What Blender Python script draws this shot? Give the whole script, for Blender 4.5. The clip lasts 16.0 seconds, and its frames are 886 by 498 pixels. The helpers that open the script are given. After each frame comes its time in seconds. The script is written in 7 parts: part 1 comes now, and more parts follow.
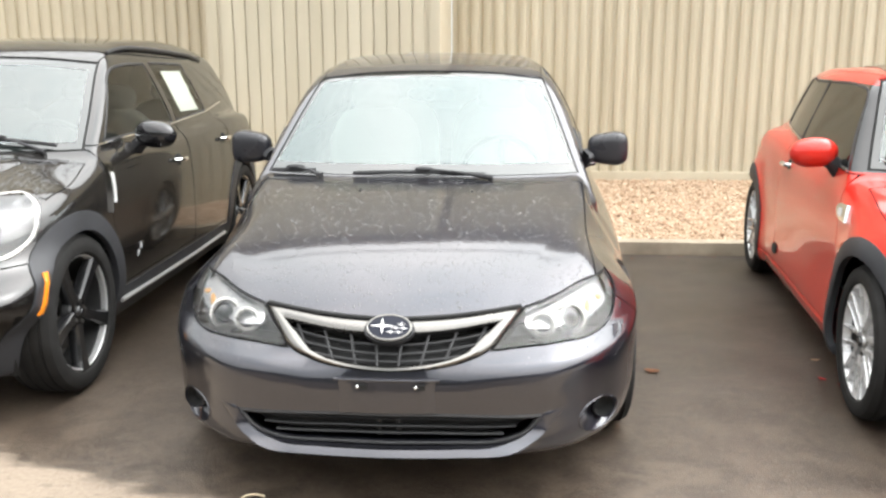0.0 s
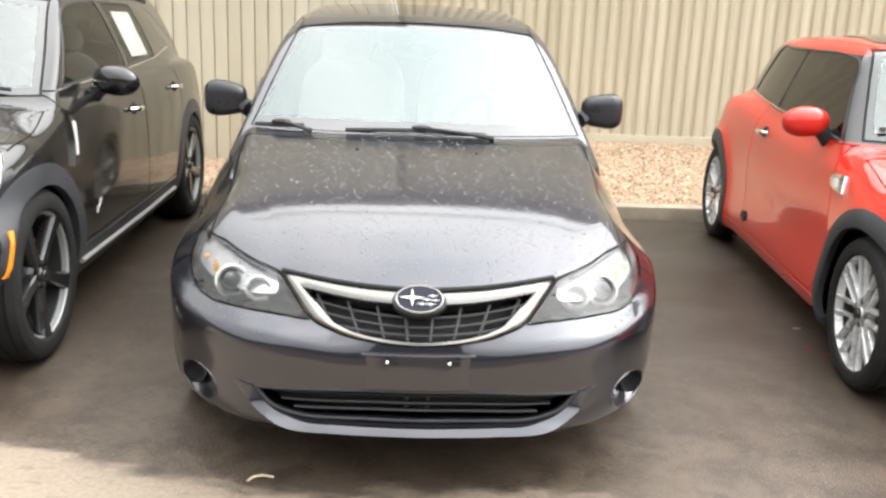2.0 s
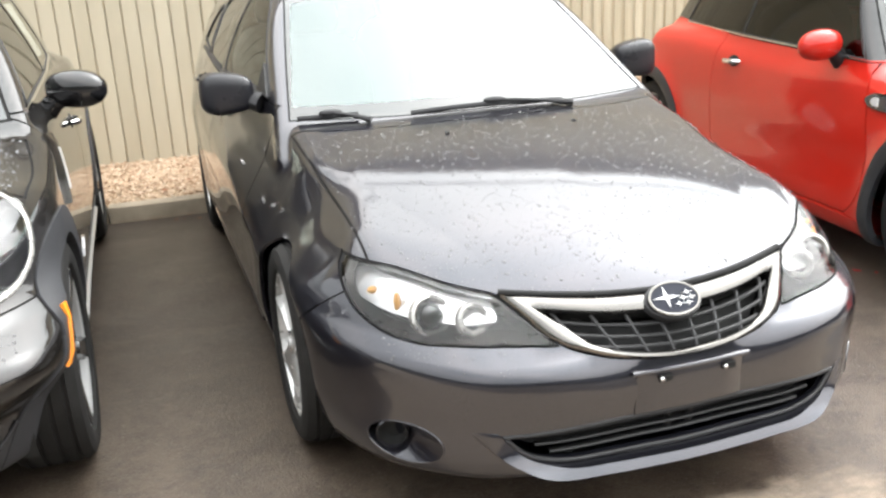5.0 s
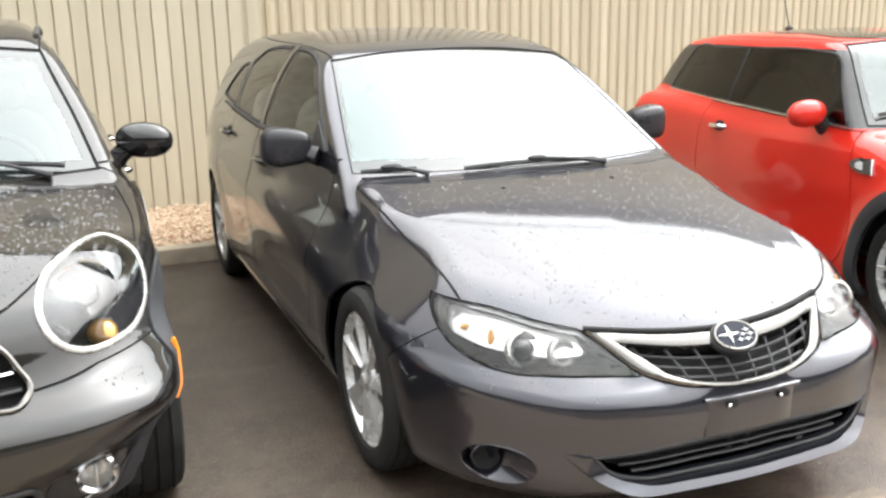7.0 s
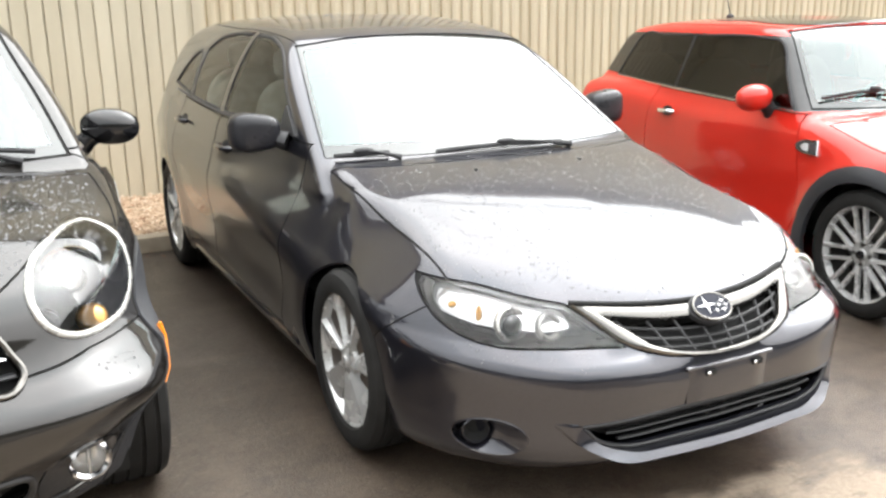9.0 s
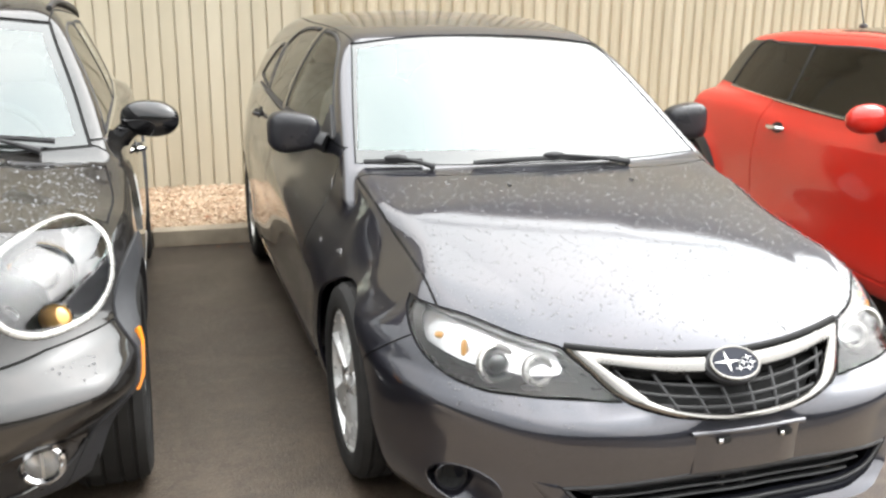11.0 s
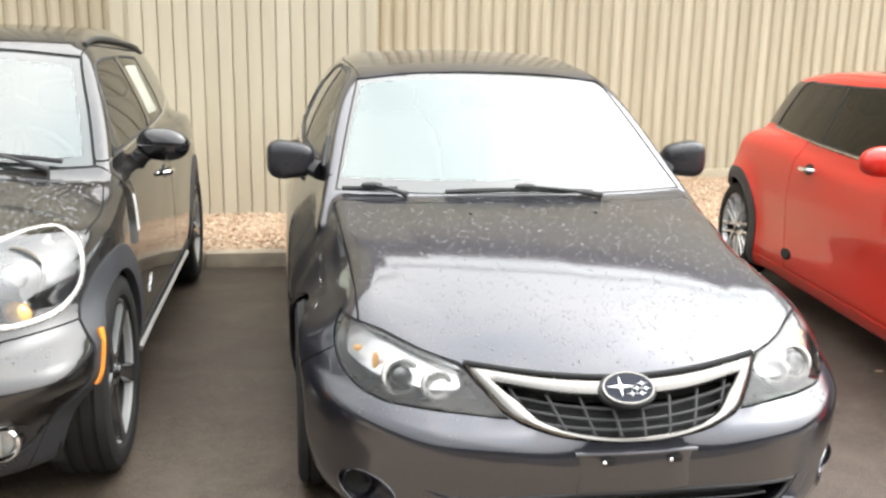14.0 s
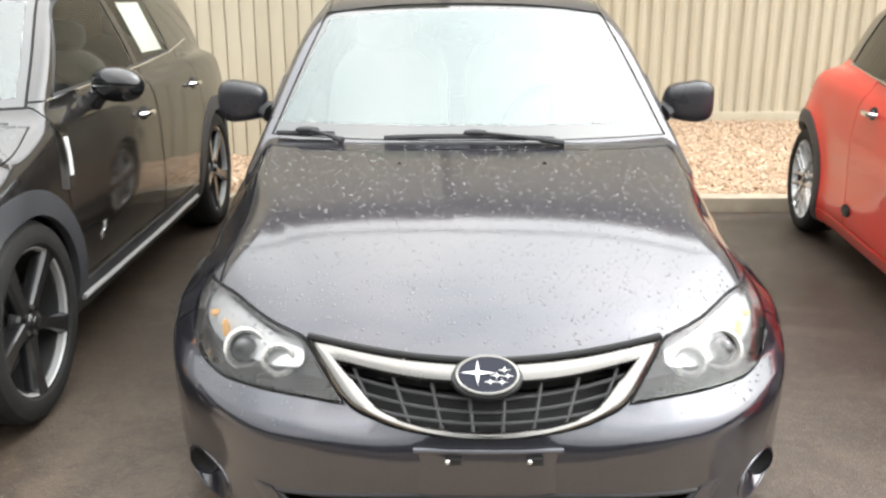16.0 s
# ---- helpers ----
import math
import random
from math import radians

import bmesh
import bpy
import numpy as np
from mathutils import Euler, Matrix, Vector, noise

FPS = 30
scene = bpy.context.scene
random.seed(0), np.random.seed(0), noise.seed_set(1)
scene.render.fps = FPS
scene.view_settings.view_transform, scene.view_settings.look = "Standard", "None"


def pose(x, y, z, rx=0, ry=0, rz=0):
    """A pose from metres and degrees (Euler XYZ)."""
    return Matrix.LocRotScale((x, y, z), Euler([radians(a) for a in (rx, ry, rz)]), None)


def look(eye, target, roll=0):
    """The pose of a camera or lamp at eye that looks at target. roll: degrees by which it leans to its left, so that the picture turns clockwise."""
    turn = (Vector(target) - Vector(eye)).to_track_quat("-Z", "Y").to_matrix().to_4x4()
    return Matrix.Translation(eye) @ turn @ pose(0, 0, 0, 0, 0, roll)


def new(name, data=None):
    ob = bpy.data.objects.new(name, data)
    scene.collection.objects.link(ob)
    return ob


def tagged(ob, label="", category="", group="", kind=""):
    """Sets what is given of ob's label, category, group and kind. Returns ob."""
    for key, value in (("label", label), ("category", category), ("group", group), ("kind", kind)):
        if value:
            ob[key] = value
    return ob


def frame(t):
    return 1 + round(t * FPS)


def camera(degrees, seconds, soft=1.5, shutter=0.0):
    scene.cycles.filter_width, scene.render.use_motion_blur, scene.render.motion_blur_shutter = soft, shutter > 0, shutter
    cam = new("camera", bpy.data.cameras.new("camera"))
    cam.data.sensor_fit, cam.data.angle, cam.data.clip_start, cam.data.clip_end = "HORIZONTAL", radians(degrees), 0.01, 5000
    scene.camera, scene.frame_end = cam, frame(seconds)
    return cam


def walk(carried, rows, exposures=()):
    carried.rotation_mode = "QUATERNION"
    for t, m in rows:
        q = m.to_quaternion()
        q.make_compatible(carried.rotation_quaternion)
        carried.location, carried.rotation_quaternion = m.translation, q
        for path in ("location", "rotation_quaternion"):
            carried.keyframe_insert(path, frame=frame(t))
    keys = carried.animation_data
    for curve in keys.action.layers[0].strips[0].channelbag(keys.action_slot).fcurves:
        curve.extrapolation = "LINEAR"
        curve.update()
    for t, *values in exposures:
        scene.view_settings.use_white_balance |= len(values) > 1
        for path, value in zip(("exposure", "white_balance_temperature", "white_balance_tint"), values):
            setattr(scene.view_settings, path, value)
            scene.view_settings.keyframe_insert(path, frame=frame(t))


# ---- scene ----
cam = camera(52.5, 16.0, soft=2.6)
PATH = [
    (0, (0.326, -2.505, 1.391), (0.201, -0.553, 0.972), -0.1),
    (0.5, (0.385, -2.446, 1.397), (0.252, -0.518, 0.881), -0.5),
    (1, (0.336, -2.41, 1.401), (0.215, -0.503, 0.812), -0.4),
    (1.5, (0.126, -2.366, 1.39), (0.11, -0.452, 0.808), 0.1),
    (2, (-0.051, -2.334, 1.378), (0.038, -0.403, 0.868), 2.3),
    (2.5, (-0.208, -2.148, 1.389), (-0.032, -0.239, 0.821), 0.1),
    (3, (-0.403, -2.03, 1.398), (-0.076, -0.145, 0.814), 2.0),
    (3.5, (-0.693, -1.97, 1.388), (-0.162, -0.116, 0.857), 1.6),
    (4, (-0.889, -1.822, 1.385), (-0.453, 0.047, 0.823), 2.2),
    (4.2, (-0.929, -1.727, 1.384), (-0.518, 0.144, 0.809), -0.4),
    (6.3, (-1.457, -1.67, 1.398), (-0.729, 0.089, 0.784), -1.7),
    (6.5, (-1.487, -1.728, 1.426), (-0.819, 0.068, 0.855), -2.7),
    (7, (-1.603, -1.783, 1.444), (-0.874, 0.013, 0.95), -1.1),
    (7.5, (-1.781, -1.786, 1.43), (-1.003, -0.019, 0.909), -1.3),
    (8, (-1.816, -1.775, 1.423), (-0.909, -0.095, 0.829), -0.0),
    (8.5, (-1.806, -1.788, 1.409), (-0.87, -0.109, 0.857), -2.6),
    (9, (-1.765, -1.766, 1.423), (-0.9, -0.037, 0.909), -1.0),
    (9.5, (-1.656, -1.763, 1.415), (-0.837, -0.008, 0.914), -0.3),
    (10, (-1.539, -1.764, 1.418), (-0.906, 0.063, 0.906), -1.1),
    (10.2, (-1.502, -1.757, 1.421), (-0.878, 0.076, 0.919), -0.9),
    (12.3, (-0.982, -1.638, 1.447), (-0.643, 0.247, 0.871), 0.7),
    (12.5, (-0.969, -1.691, 1.438), (-0.661, 0.221, 0.937), -0.2),
    (13, (-0.932, -1.845, 1.421), (-0.591, 0.07, 0.956), 0.2),
    (13.5, (-0.897, -1.954, 1.444), (-0.62, -0.016, 1.039), 1.8),
    (14, (-0.8, -1.971, 1.428), (-0.495, -0.044, 0.989), 1.0),
    (14.5, (-0.585, -1.981, 1.436), (-0.504, -0.052, 0.915), 0.5),
    (15, (-0.423, -1.918, 1.424), (-0.283, -0.003, 0.864), 1.0),
    (15.5, (-0.263, -1.756, 1.396), (-0.201, 0.16, 0.825), 2.8),
    (16, (-0.09, -1.699, 1.398), (-0.095, 0.219, 0.831), -0.0),
]
walk(cam, [(t, look(eye, target, roll)) for t, eye, target, roll in PATH], exposures=[(0, 1.0), (16, 1.0)])

# ---- light ----
SUN_ELEV, SUN_AZ = 48.0, 75.0          # degrees; azimuth from +y (over the building) towards +x
world = bpy.data.worlds.new("overcast_sky")
scene.world = world
world.use_nodes = True
_t = world.node_tree
_t.nodes.clear()
_sky = _t.nodes.new("ShaderNodeTexSky")
_sky.sky_type, _sky.sun_disc = "NISHITA", False
_sky.sun_elevation, _sky.sun_rotation = radians(SUN_ELEV), radians(SUN_AZ)
_sky.air_density, _sky.dust_density, _sky.ozone_density = 1.0, 9.0, 1.0
_hsv = _t.nodes.new("ShaderNodeHueSaturation")
_hsv.inputs["Saturation"].default_value = 0.12
# cloud cover: brightest overhead, a third of that at the skyline
_tc = _t.nodes.new("ShaderNodeTexCoord")
_sep = _t.nodes.new("ShaderNodeSeparateXYZ")
_up = _t.nodes.new("ShaderNodeMapRange")
_up.inputs["From Min"].default_value, _up.inputs["From Max"].default_value = 0.0, 1.0
_up.inputs["To Min"].default_value, _up.inputs["To Max"].default_value = 8.5, 25.0
_t.links.new(_tc.outputs["Generated"], _sep.inputs[0])
_t.links.new(_sep.outputs["Z"], _up.inputs["Value"])
_mix = _t.nodes.new("ShaderNodeMixRGB")
_mix.inputs[0].default_value = 0.55
_cn = _t.nodes.new("ShaderNodeTexNoise")
_cn.inputs["Scale"].default_value, _cn.inputs["Detail"].default_value = 2.2, 5
_t.links.new(_tc.outputs["Generated"], _cn.inputs["Vector"])
_cr = _t.nodes.new("ShaderNodeValToRGB")
_cr.color_ramp.elements[0].position, _cr.color_ramp.elements[0].color = 0.3, (0.66, 0.74, 0.76, 1)
_cr.color_ramp.elements[1].position, _cr.color_ramp.elements[1].color = 0.62, (1.04, 1.03, 1.02, 1)
_t.links.new(_cn.outputs["Fac"], _cr.inputs[0])
_cm = _t.nodes.new("ShaderNodeVectorMath")
_cm.operation = "MULTIPLY"
# the veiled sun makes the cloud lighter round it and greyer on the far side
_dot = _t.nodes.new("ShaderNodeVectorMath")
_dot.operation = "DOT_PRODUCT"
_dot.inputs[1].default_value = (math.sin(radians(SUN_AZ)) * math.cos(radians(SUN_ELEV)), math.cos(radians(SUN_AZ)) * math.cos(radians(SUN_ELEV)), math.sin(radians(SUN_ELEV)))
_glow = _t.nodes.new("ShaderNodeMapRange")
_glow.inputs["From Min"].default_value, _glow.inputs["From Max"].default_value = 0.1, 1.0
_glow.inputs["To Min"].default_value, _glow.inputs["To Max"].default_value = 0.74, 1.5
_gm = _t.nodes.new("ShaderNodeMath")
_gm.operation = "MULTIPLY"
_t.links.new(_tc.outputs["Generated"], _dot.inputs[0])
_t.links.new(_dot.outputs["Value"], _glow.inputs["Value"])
_t.links.new(_up.outputs[0], _gm.inputs[0])
_t.links.new(_glow.outputs[0], _gm.inputs[1])
_t.links.new(_gm.outputs[0], _cm.inputs[0])
_t.links.new(_cr.outputs[0], _cm.inputs[1])
_t.links.new(_cm.outputs[0], _mix.inputs[2])
_bg = _t.nodes.new("ShaderNodeBackground")
_bg.inputs["Strength"].default_value = 0.15
_out = _t.nodes.new("ShaderNodeOutputWorld")
_t.links.new(_sky.outputs[0], _hsv.inputs["Color"])
_t.links.new(_hsv.outputs[0], _mix.inputs[1])
_t.links.new(_mix.outputs[0], _bg.inputs["Color"])
_t.links.new(_bg.outputs[0], _out.inputs["Surface"])

_sl = bpy.data.lights.new("veiled_sun", "SUN")
_sl.energy, _sl.angle, _sl.color = 0.6, radians(150), (1.0, 0.96, 0.9)
_so = new("veiled_sun", _sl)
_a, _e = radians(SUN_AZ), radians(SUN_ELEV)
_so.matrix_world = look((20 * math.sin(_a) * math.cos(_e), 20 * math.cos(_a) * math.cos(_e), 20 * math.sin(_e)), (0, 0, 0))

# ---- materials ----
def mat(name, color=(0.5, 0.5, 0.5), rough=0.5, metal=0.0, coat=0.0, coat_rough=0.03, spec=0.5, trans=0.0, ior=1.5,
        noise_scale=0.0, noise_amt=0.0, bump=0.0, bump_scale=200.0, emit=None, rough_var=0.0, alpha=1.0):
    m = bpy.data.materials.new(name)
    m.use_nodes = True
    nt = m.node_tree
    p = nt.nodes["Principled BSDF"]
    p.inputs["Base Color"].default_value = (*color, 1)
    p.inputs["Roughness"].default_value = rough
    p.inputs["Metallic"].default_value = metal
    p.inputs["Coat Weight"].default_value = coat
    p.inputs["Coat Roughness"].default_value = coat_rough
    p.inputs["Specular IOR Level"].default_value = spec
    p.inputs["Transmission Weight"].default_value = trans
    p.inputs["IOR"].default_value = ior
    p.inputs["Alpha"].default_value = alpha
    tc = nt.nodes.new("ShaderNodeTexCoord")
    if noise_amt or rough_var:
        n = nt.nodes.new("ShaderNodeTexNoise")
        n.inputs["Scale"].default_value = noise_scale
        n.inputs["Detail"].default_value = 6
        nt.links.new(tc.outputs["Object"], n.inputs["Vector"])
        if noise_amt:
            ramp = nt.nodes.new("ShaderNodeMapRange")
            ramp.inputs["From Min"].default_value, ramp.inputs["From Max"].default_value = 0.25, 0.75
            ramp.inputs["To Min"].default_value, ramp.inputs["To Max"].default_value = 1 - noise_amt, 1 + noise_amt
            mul = nt.nodes.new("ShaderNodeVectorMath")
            mul.operation = "SCALE"
            mul.inputs[0].default_value = color
            nt.links.new(n.outputs["Fac"], ramp.inputs["Value"])
            nt.links.new(ramp.outputs[0], mul.inputs["Scale"])
            nt.links.new(mul.outputs[0], p.inputs["Base Color"])
        if rough_var:
            r2 = nt.nodes.new("ShaderNodeMapRange")
            r2.inputs["From Min"].default_value, r2.inputs["From Max"].default_value = 0.3, 0.7
            r2.inputs["To Min"].default_value, r2.inputs["To Max"].default_value = max(0, rough - rough_var), rough + rough_var
            nt.links.new(n.outputs["Fac"], r2.inputs["Value"])
            nt.links.new(r2.outputs[0], p.inputs["Roughness"])
    if bump:
        b = nt.nodes.new("ShaderNodeTexNoise")
        b.inputs["Scale"].default_value = bump_scale
        b.inputs["Detail"].default_value = 4
        nt.links.new(tc.outputs["Object"], b.inputs["Vector"])
        bn = nt.nodes.new("ShaderNodeBump")
        bn.inputs["Strength"].default_value = bump
        bn.inputs["Distance"].default_value = 0.003
        nt.links.new(b.outputs["Fac"], bn.inputs["Height"])
        nt.links.new(bn.outputs[0], p.inputs["Normal"])
    if emit:
        p.inputs["Emission Color"].default_value = (*emit[0], 1)
        p.inputs["Emission Strength"].default_value = emit[1]
    return m


def paint(name, color, metal, flake=0.0, coat_rough=0.009, wet=0.0, coat_ior=1.6):
    """Car paint under clear coat, with fine metal flake and a faint film of dried rain."""
    m = mat(name, color, 0.36 if metal else 0.45, metal, coat=1.0, coat_rough=coat_rough, spec=0.12)
    nt = m.node_tree
    p = nt.nodes["Principled BSDF"]
    p.inputs["Coat IOR"].default_value = coat_ior
    tc = nt.nodes.new("ShaderNodeTexCoord")
    n = nt.nodes.new("ShaderNodeTexNoise")
    n.inputs["Scale"].default_value, n.inputs["Detail"].default_value = 3.5, 8
    nt.links.new(tc.outputs["Object"], n.inputs["Vector"])
    r = nt.nodes.new("ShaderNodeMapRange")
    r.inputs["From Min"].default_value, r.inputs["From Max"].default_value = 0.35, 0.75
    r.inputs["To Min"].default_value, r.inputs["To Max"].default_value = coat_rough, coat_rough + 0.014 + wet
    nt.links.new(n.outputs["Fac"], r.inputs["Value"])
    nt.links.new(r.outputs[0], p.inputs["Coat Roughness"])
    # film of fine rain that breaks up reflections
    fn = nt.nodes.new("ShaderNodeTexNoise")
    fn.inputs["Scale"].default_value, fn.inputs["Detail"].default_value = 190, 3
    nt.links.new(tc.outputs["Object"], fn.inputs["Vector"])
    fb = nt.nodes.new("ShaderNodeBump")
    fb.inputs["Strength"].default_value, fb.inputs["Distance"].default_value = 0.045, 0.001
    nt.links.new(fn.outputs["Fac"], fb.inputs["Height"])
    nt.links.new(fb.outputs[0], p.inputs["Coat Normal"])
    v = nt.nodes.new("ShaderNodeTexVoronoi")
    v.inputs["Scale"].default_value = 900
    nt.links.new(tc.outputs["Object"], v.inputs["Vector"])
    mx = nt.nodes.new("ShaderNodeMixRGB")
    mx.inputs[1].default_value = (*[c * (1 - flake) for c in color], 1)
    mx.inputs[2].default_value = (*[min(1, c * (1 + flake)) for c in color], 1)
    nt.links.new(v.outputs["Color"], mx.inputs[0])
    nt.links.new(mx.outputs[0], p.inputs["Base Color"])
    return m


def glass(name, tint, rough=0.0, ior=1.5, face=(1, 1, 1)):
    """Thin sheet glass: clear or tinted see-through with a mirror-like face."""
    m = bpy.data.materials.new(name)
    m.use_nodes = True
    nt = m.node_tree
    nt.nodes.clear()
    tr = nt.nodes.new("ShaderNodeBsdfTransparent")
    tr.inputs[0].default_value = (*tint, 1)
    gl = nt.nodes.new("ShaderNodeBsdfGlossy")
    gl.inputs["Color"].default_value = (*face, 1)
    gl.inputs["Roughness"].default_value = rough
    fr = nt.nodes.new("ShaderNodeFresnel")
    fr.inputs["IOR"].default_value = ior
    mx = nt.nodes.new("ShaderNodeMixShader")
    o = nt.nodes.new("ShaderNodeOutputMaterial")
    nt.links.new(fr.outputs[0], mx.inputs[0])
    nt.links.new(tr.outputs[0], mx.inputs[1])
    nt.links.new(gl.outputs[0], mx.inputs[2])
    nt.links.new(mx.outputs[0], o.inputs["Surface"])
    return m


M_GREY = paint("dark_grey_metallic_paint", (0.031, 0.031, 0.041), 0.85, 0.3, coat_rough=0.011, coat_ior=1.70)
M_BUMPER = paint("dark_grey_bumper_paint", (0.027, 0.0275, 0.038), 0.8, 0.3, coat_rough=0.02, coat_ior=1.72)
M_BLACK = paint("near_black_paint", (0.0075, 0.0065, 0.0058), 0.0, 0.2, coat_rough=0.02, coat_ior=1.66)
M_RED = paint("red_paint", (0.58, 0.022, 0.012), 0.0, 0.05, coat_rough=0.03, coat_ior=1.5)
M_TRIM = mat("black_plastic", (0.022, 0.022, 0.024), 0.5, bump=0.15, bump_scale=700, noise_scale=8, noise_amt=0.2)
M_CLAD = mat("grey_black_cladding", (0.032, 0.033, 0.037), 0.55, bump=0.2, bump_scale=600, noise_scale=5, noise_amt=0.25)
M_GLOSSBLK = mat("gloss_black", (0.008, 0.008, 0.009), 0.12, coat=0.5)
M_SEAM = mat("dark_seam", (0.006, 0.006, 0.006), 0.9)
def rubber_material():
    """Tyre rubber with shallow cross cuts round the tread; the wheel's axle is the object's x axis."""
    m = mat("tyre_rubber", (0.014, 0.0135, 0.013), 0.8, spec=0.3, noise_scale=14, noise_amt=0.35)
    nt = m.node_tree
    L = nt.links.new
    tc, sep = nt.nodes.new("ShaderNodeTexCoord"), nt.nodes.new("ShaderNodeSeparateXYZ")
    L(tc.outputs["Object"], sep.inputs[0])
    def mth(op, a, b=0.0):
        q = nt.nodes.new("ShaderNodeMath")
        q.operation = op
        for i, v in enumerate((a, b)):
            if isinstance(v, (int, float)):
                q.inputs[i].default_value = v
            else:
                L(v, q.inputs[i])
        return q.outputs[0]
    slant = mth("MULTIPLY", mth("ABSOLUTE", sep.outputs["X"]), 55.0)
    wave = mth("SINE", mth("ADD", mth("MULTIPLY", mth("ARCTAN2", sep.outputs["Z"], sep.outputs["Y"]), 66.0), slant))
    rad = mth("SQRT", mth("ADD", mth("POWER", sep.outputs["Y"], 2.0), mth("POWER", sep.outputs["Z"], 2.0)))
    cut = mth("MULTIPLY", mth("GREATER_THAN", wave, 0.72), mth("GREATER_THAN", rad, 0.288))
    b = nt.nodes.new("ShaderNodeBump")
    b.inputs["Strength"].default_value, b.inputs["Distance"].default_value = 1.0, 0.006
    b.invert = True
    L(cut, b.inputs["Height"])
    L(b.outputs[0], nt.nodes["Principled BSDF"].inputs["Normal"])
    return m


M_RUBBER = rubber_material()
M_CHROME = mat("chrome", (0.78, 0.78, 0.79), 0.09, 1.0, rough_var=0.05, noise_scale=30)
M_MIRROR_SHELL = mat("dark_mirror_shell", (0.020, 0.020, 0.024), 0.32, rough_var=0.1, noise_scale=12)
M_SLAT = mat("black_slat", (0.010, 0.010, 0.011), 0.5, bump=0.15, bump_scale=700)
M_SATIN = mat("satin_silver", (0.21, 0.203, 0.192), 0.2, 1.0, rough_var=0.08, noise_scale=20)
M_WHEEL = mat("silver_wheel_paint", (0.50, 0.50, 0.495), 0.26, 0.42, coat=0.5, rough_var=0.08, noise_scale=12, noise_amt=0.12)
M_WHEEL_BR = mat("bright_wheel_paint", (0.60, 0.60, 0.60), 0.28, 0.42, coat=0.4, rough_var=0.08, noise_scale=12, noise_amt=0.1)
M_WHEEL_DK = mat("black_wheel_paint", (0.012, 0.012, 0.013), 0.25, 0.2, coat=0.6)
# dark brown puts the shade of the slots between the blades into the colour
M_COVER = mat("dull_wheel_cover", (0.075, 0.060, 0.048), 0.5, 0.3, noise_scale=14, noise_amt=0.2)
M_RIM_EDGE = mat("machined_rim_edge", (0.52, 0.52, 0.52), 0.35, 0.55)
M_BARREL = mat("dusty_wheel_barrel", (0.045, 0.042, 0.040), 0.6, 0.3, noise_scale=20, noise_amt=0.3)
M_DISC = mat("brake_disc_steel", (0.085, 0.08, 0.075), 0.45, 0.7, noise_scale=30, noise_amt=0.2)
M_GLASS = glass("windscreen_glass", (0.55, 0.74, 0.72), ior=2.2, face=(0.90, 1.0, 0.995))
M_GLASS2 = glass("tinted_windscreen_glass", (0.55, 0.70, 0.66), ior=2.2, face=(0.95, 1.0, 0.99))
M_FRIT = mat("black_ceramic_border", (0.018, 0.022, 0.021), 0.06, spec=0.9, coat=0.4)
M_SIDEGLASS = glass("side_glass", (0.79, 0.82, 0.77), ior=1.36)
M_DARKGLASS = glass("dark_tinted_glass", (0.05, 0.048, 0.044), rough=0.06, ior=1.42)
M_LENS_BULGED = glass("bulged_lamp_lens", (0.90, 0.90, 0.90), ior=1.85)
M_LAMPSMOKE = mat("smoke_grey_housing", (0.045, 0.041, 0.037), 0.3, 0.2, rough_var=0.08, noise_scale=20)
M_LENS = glass("clear_lamp_lens", (0.93, 0.93, 0.93), ior=1.5)
M_REFLECT = mat("lamp_reflector", (0.8, 0.8, 0.8), 0.14, 1.0)
M_LAMPDK = mat("dark_lamp_bezel", (0.040, 0.038, 0.036), 0.35, 0.2)
M_LAMPGREY = mat("silver_lamp_bezel", (0.80, 0.80, 0.80), 0.3, 0.4)
M_LAMPRING = mat("satin_lamp_ring", (0.50, 0.49, 0.465), 0.28, 0.6, rough_var=0.08, noise_scale=30)
M_LAMPHOUSE = mat("smoked_silver_housing", (0.74, 0.74, 0.74), 0.2, 0.55, rough_var=0.08, noise_scale=20)
M_LAMPBOWL = mat("dark_lamp_bowl", (0.11, 0.11, 0.112), 0.2, 0.7, rough_var=0.08, noise_scale=20)
M_AMBER = mat("amber_lens", (0.85, 0.27, 0.02), 0.2, coat=0.6)
M_AMBER2 = mat("amber_bulb", (0.92, 0.48, 0.13), 0.25, coat=0.4)
M_AMBER_PALE = mat("pale_amber_lens", (0.95, 0.56, 0.20), 0.3, coat=0.3)
M_REDLENS = mat("red_lens", (0.4, 0.01, 0.01), 0.15, coat=0.6)
M_BADGEBLUE = mat("dark_blue_enamel", (0.018, 0.020, 0.030), 0.5, spec=0.15)
M_SEAT = mat("dark_grey_cloth", (0.06, 0.06, 0.062), 0.9, bump=0.3, bump_scale=500, noise_scale=20, noise_amt=0.25)
M_SEATLT = mat("light_grey_cloth", (0.30, 0.29, 0.27), 0.9, bump=0.3, bump_scale=500, noise_scale=20, noise_amt=0.2)
M_DASH = mat("dark_dashboard_plastic", (0.03, 0.03, 0.032), 0.65, bump=0.2, bump_scale=400)
M_PAPER = mat("white_paper", (0.75, 0.75, 0.73), 0.8, noise_scale=20, noise_amt=0.05)
M_UNDER = mat("underbody_black", (0.012, 0.012, 0.012), 0.9)

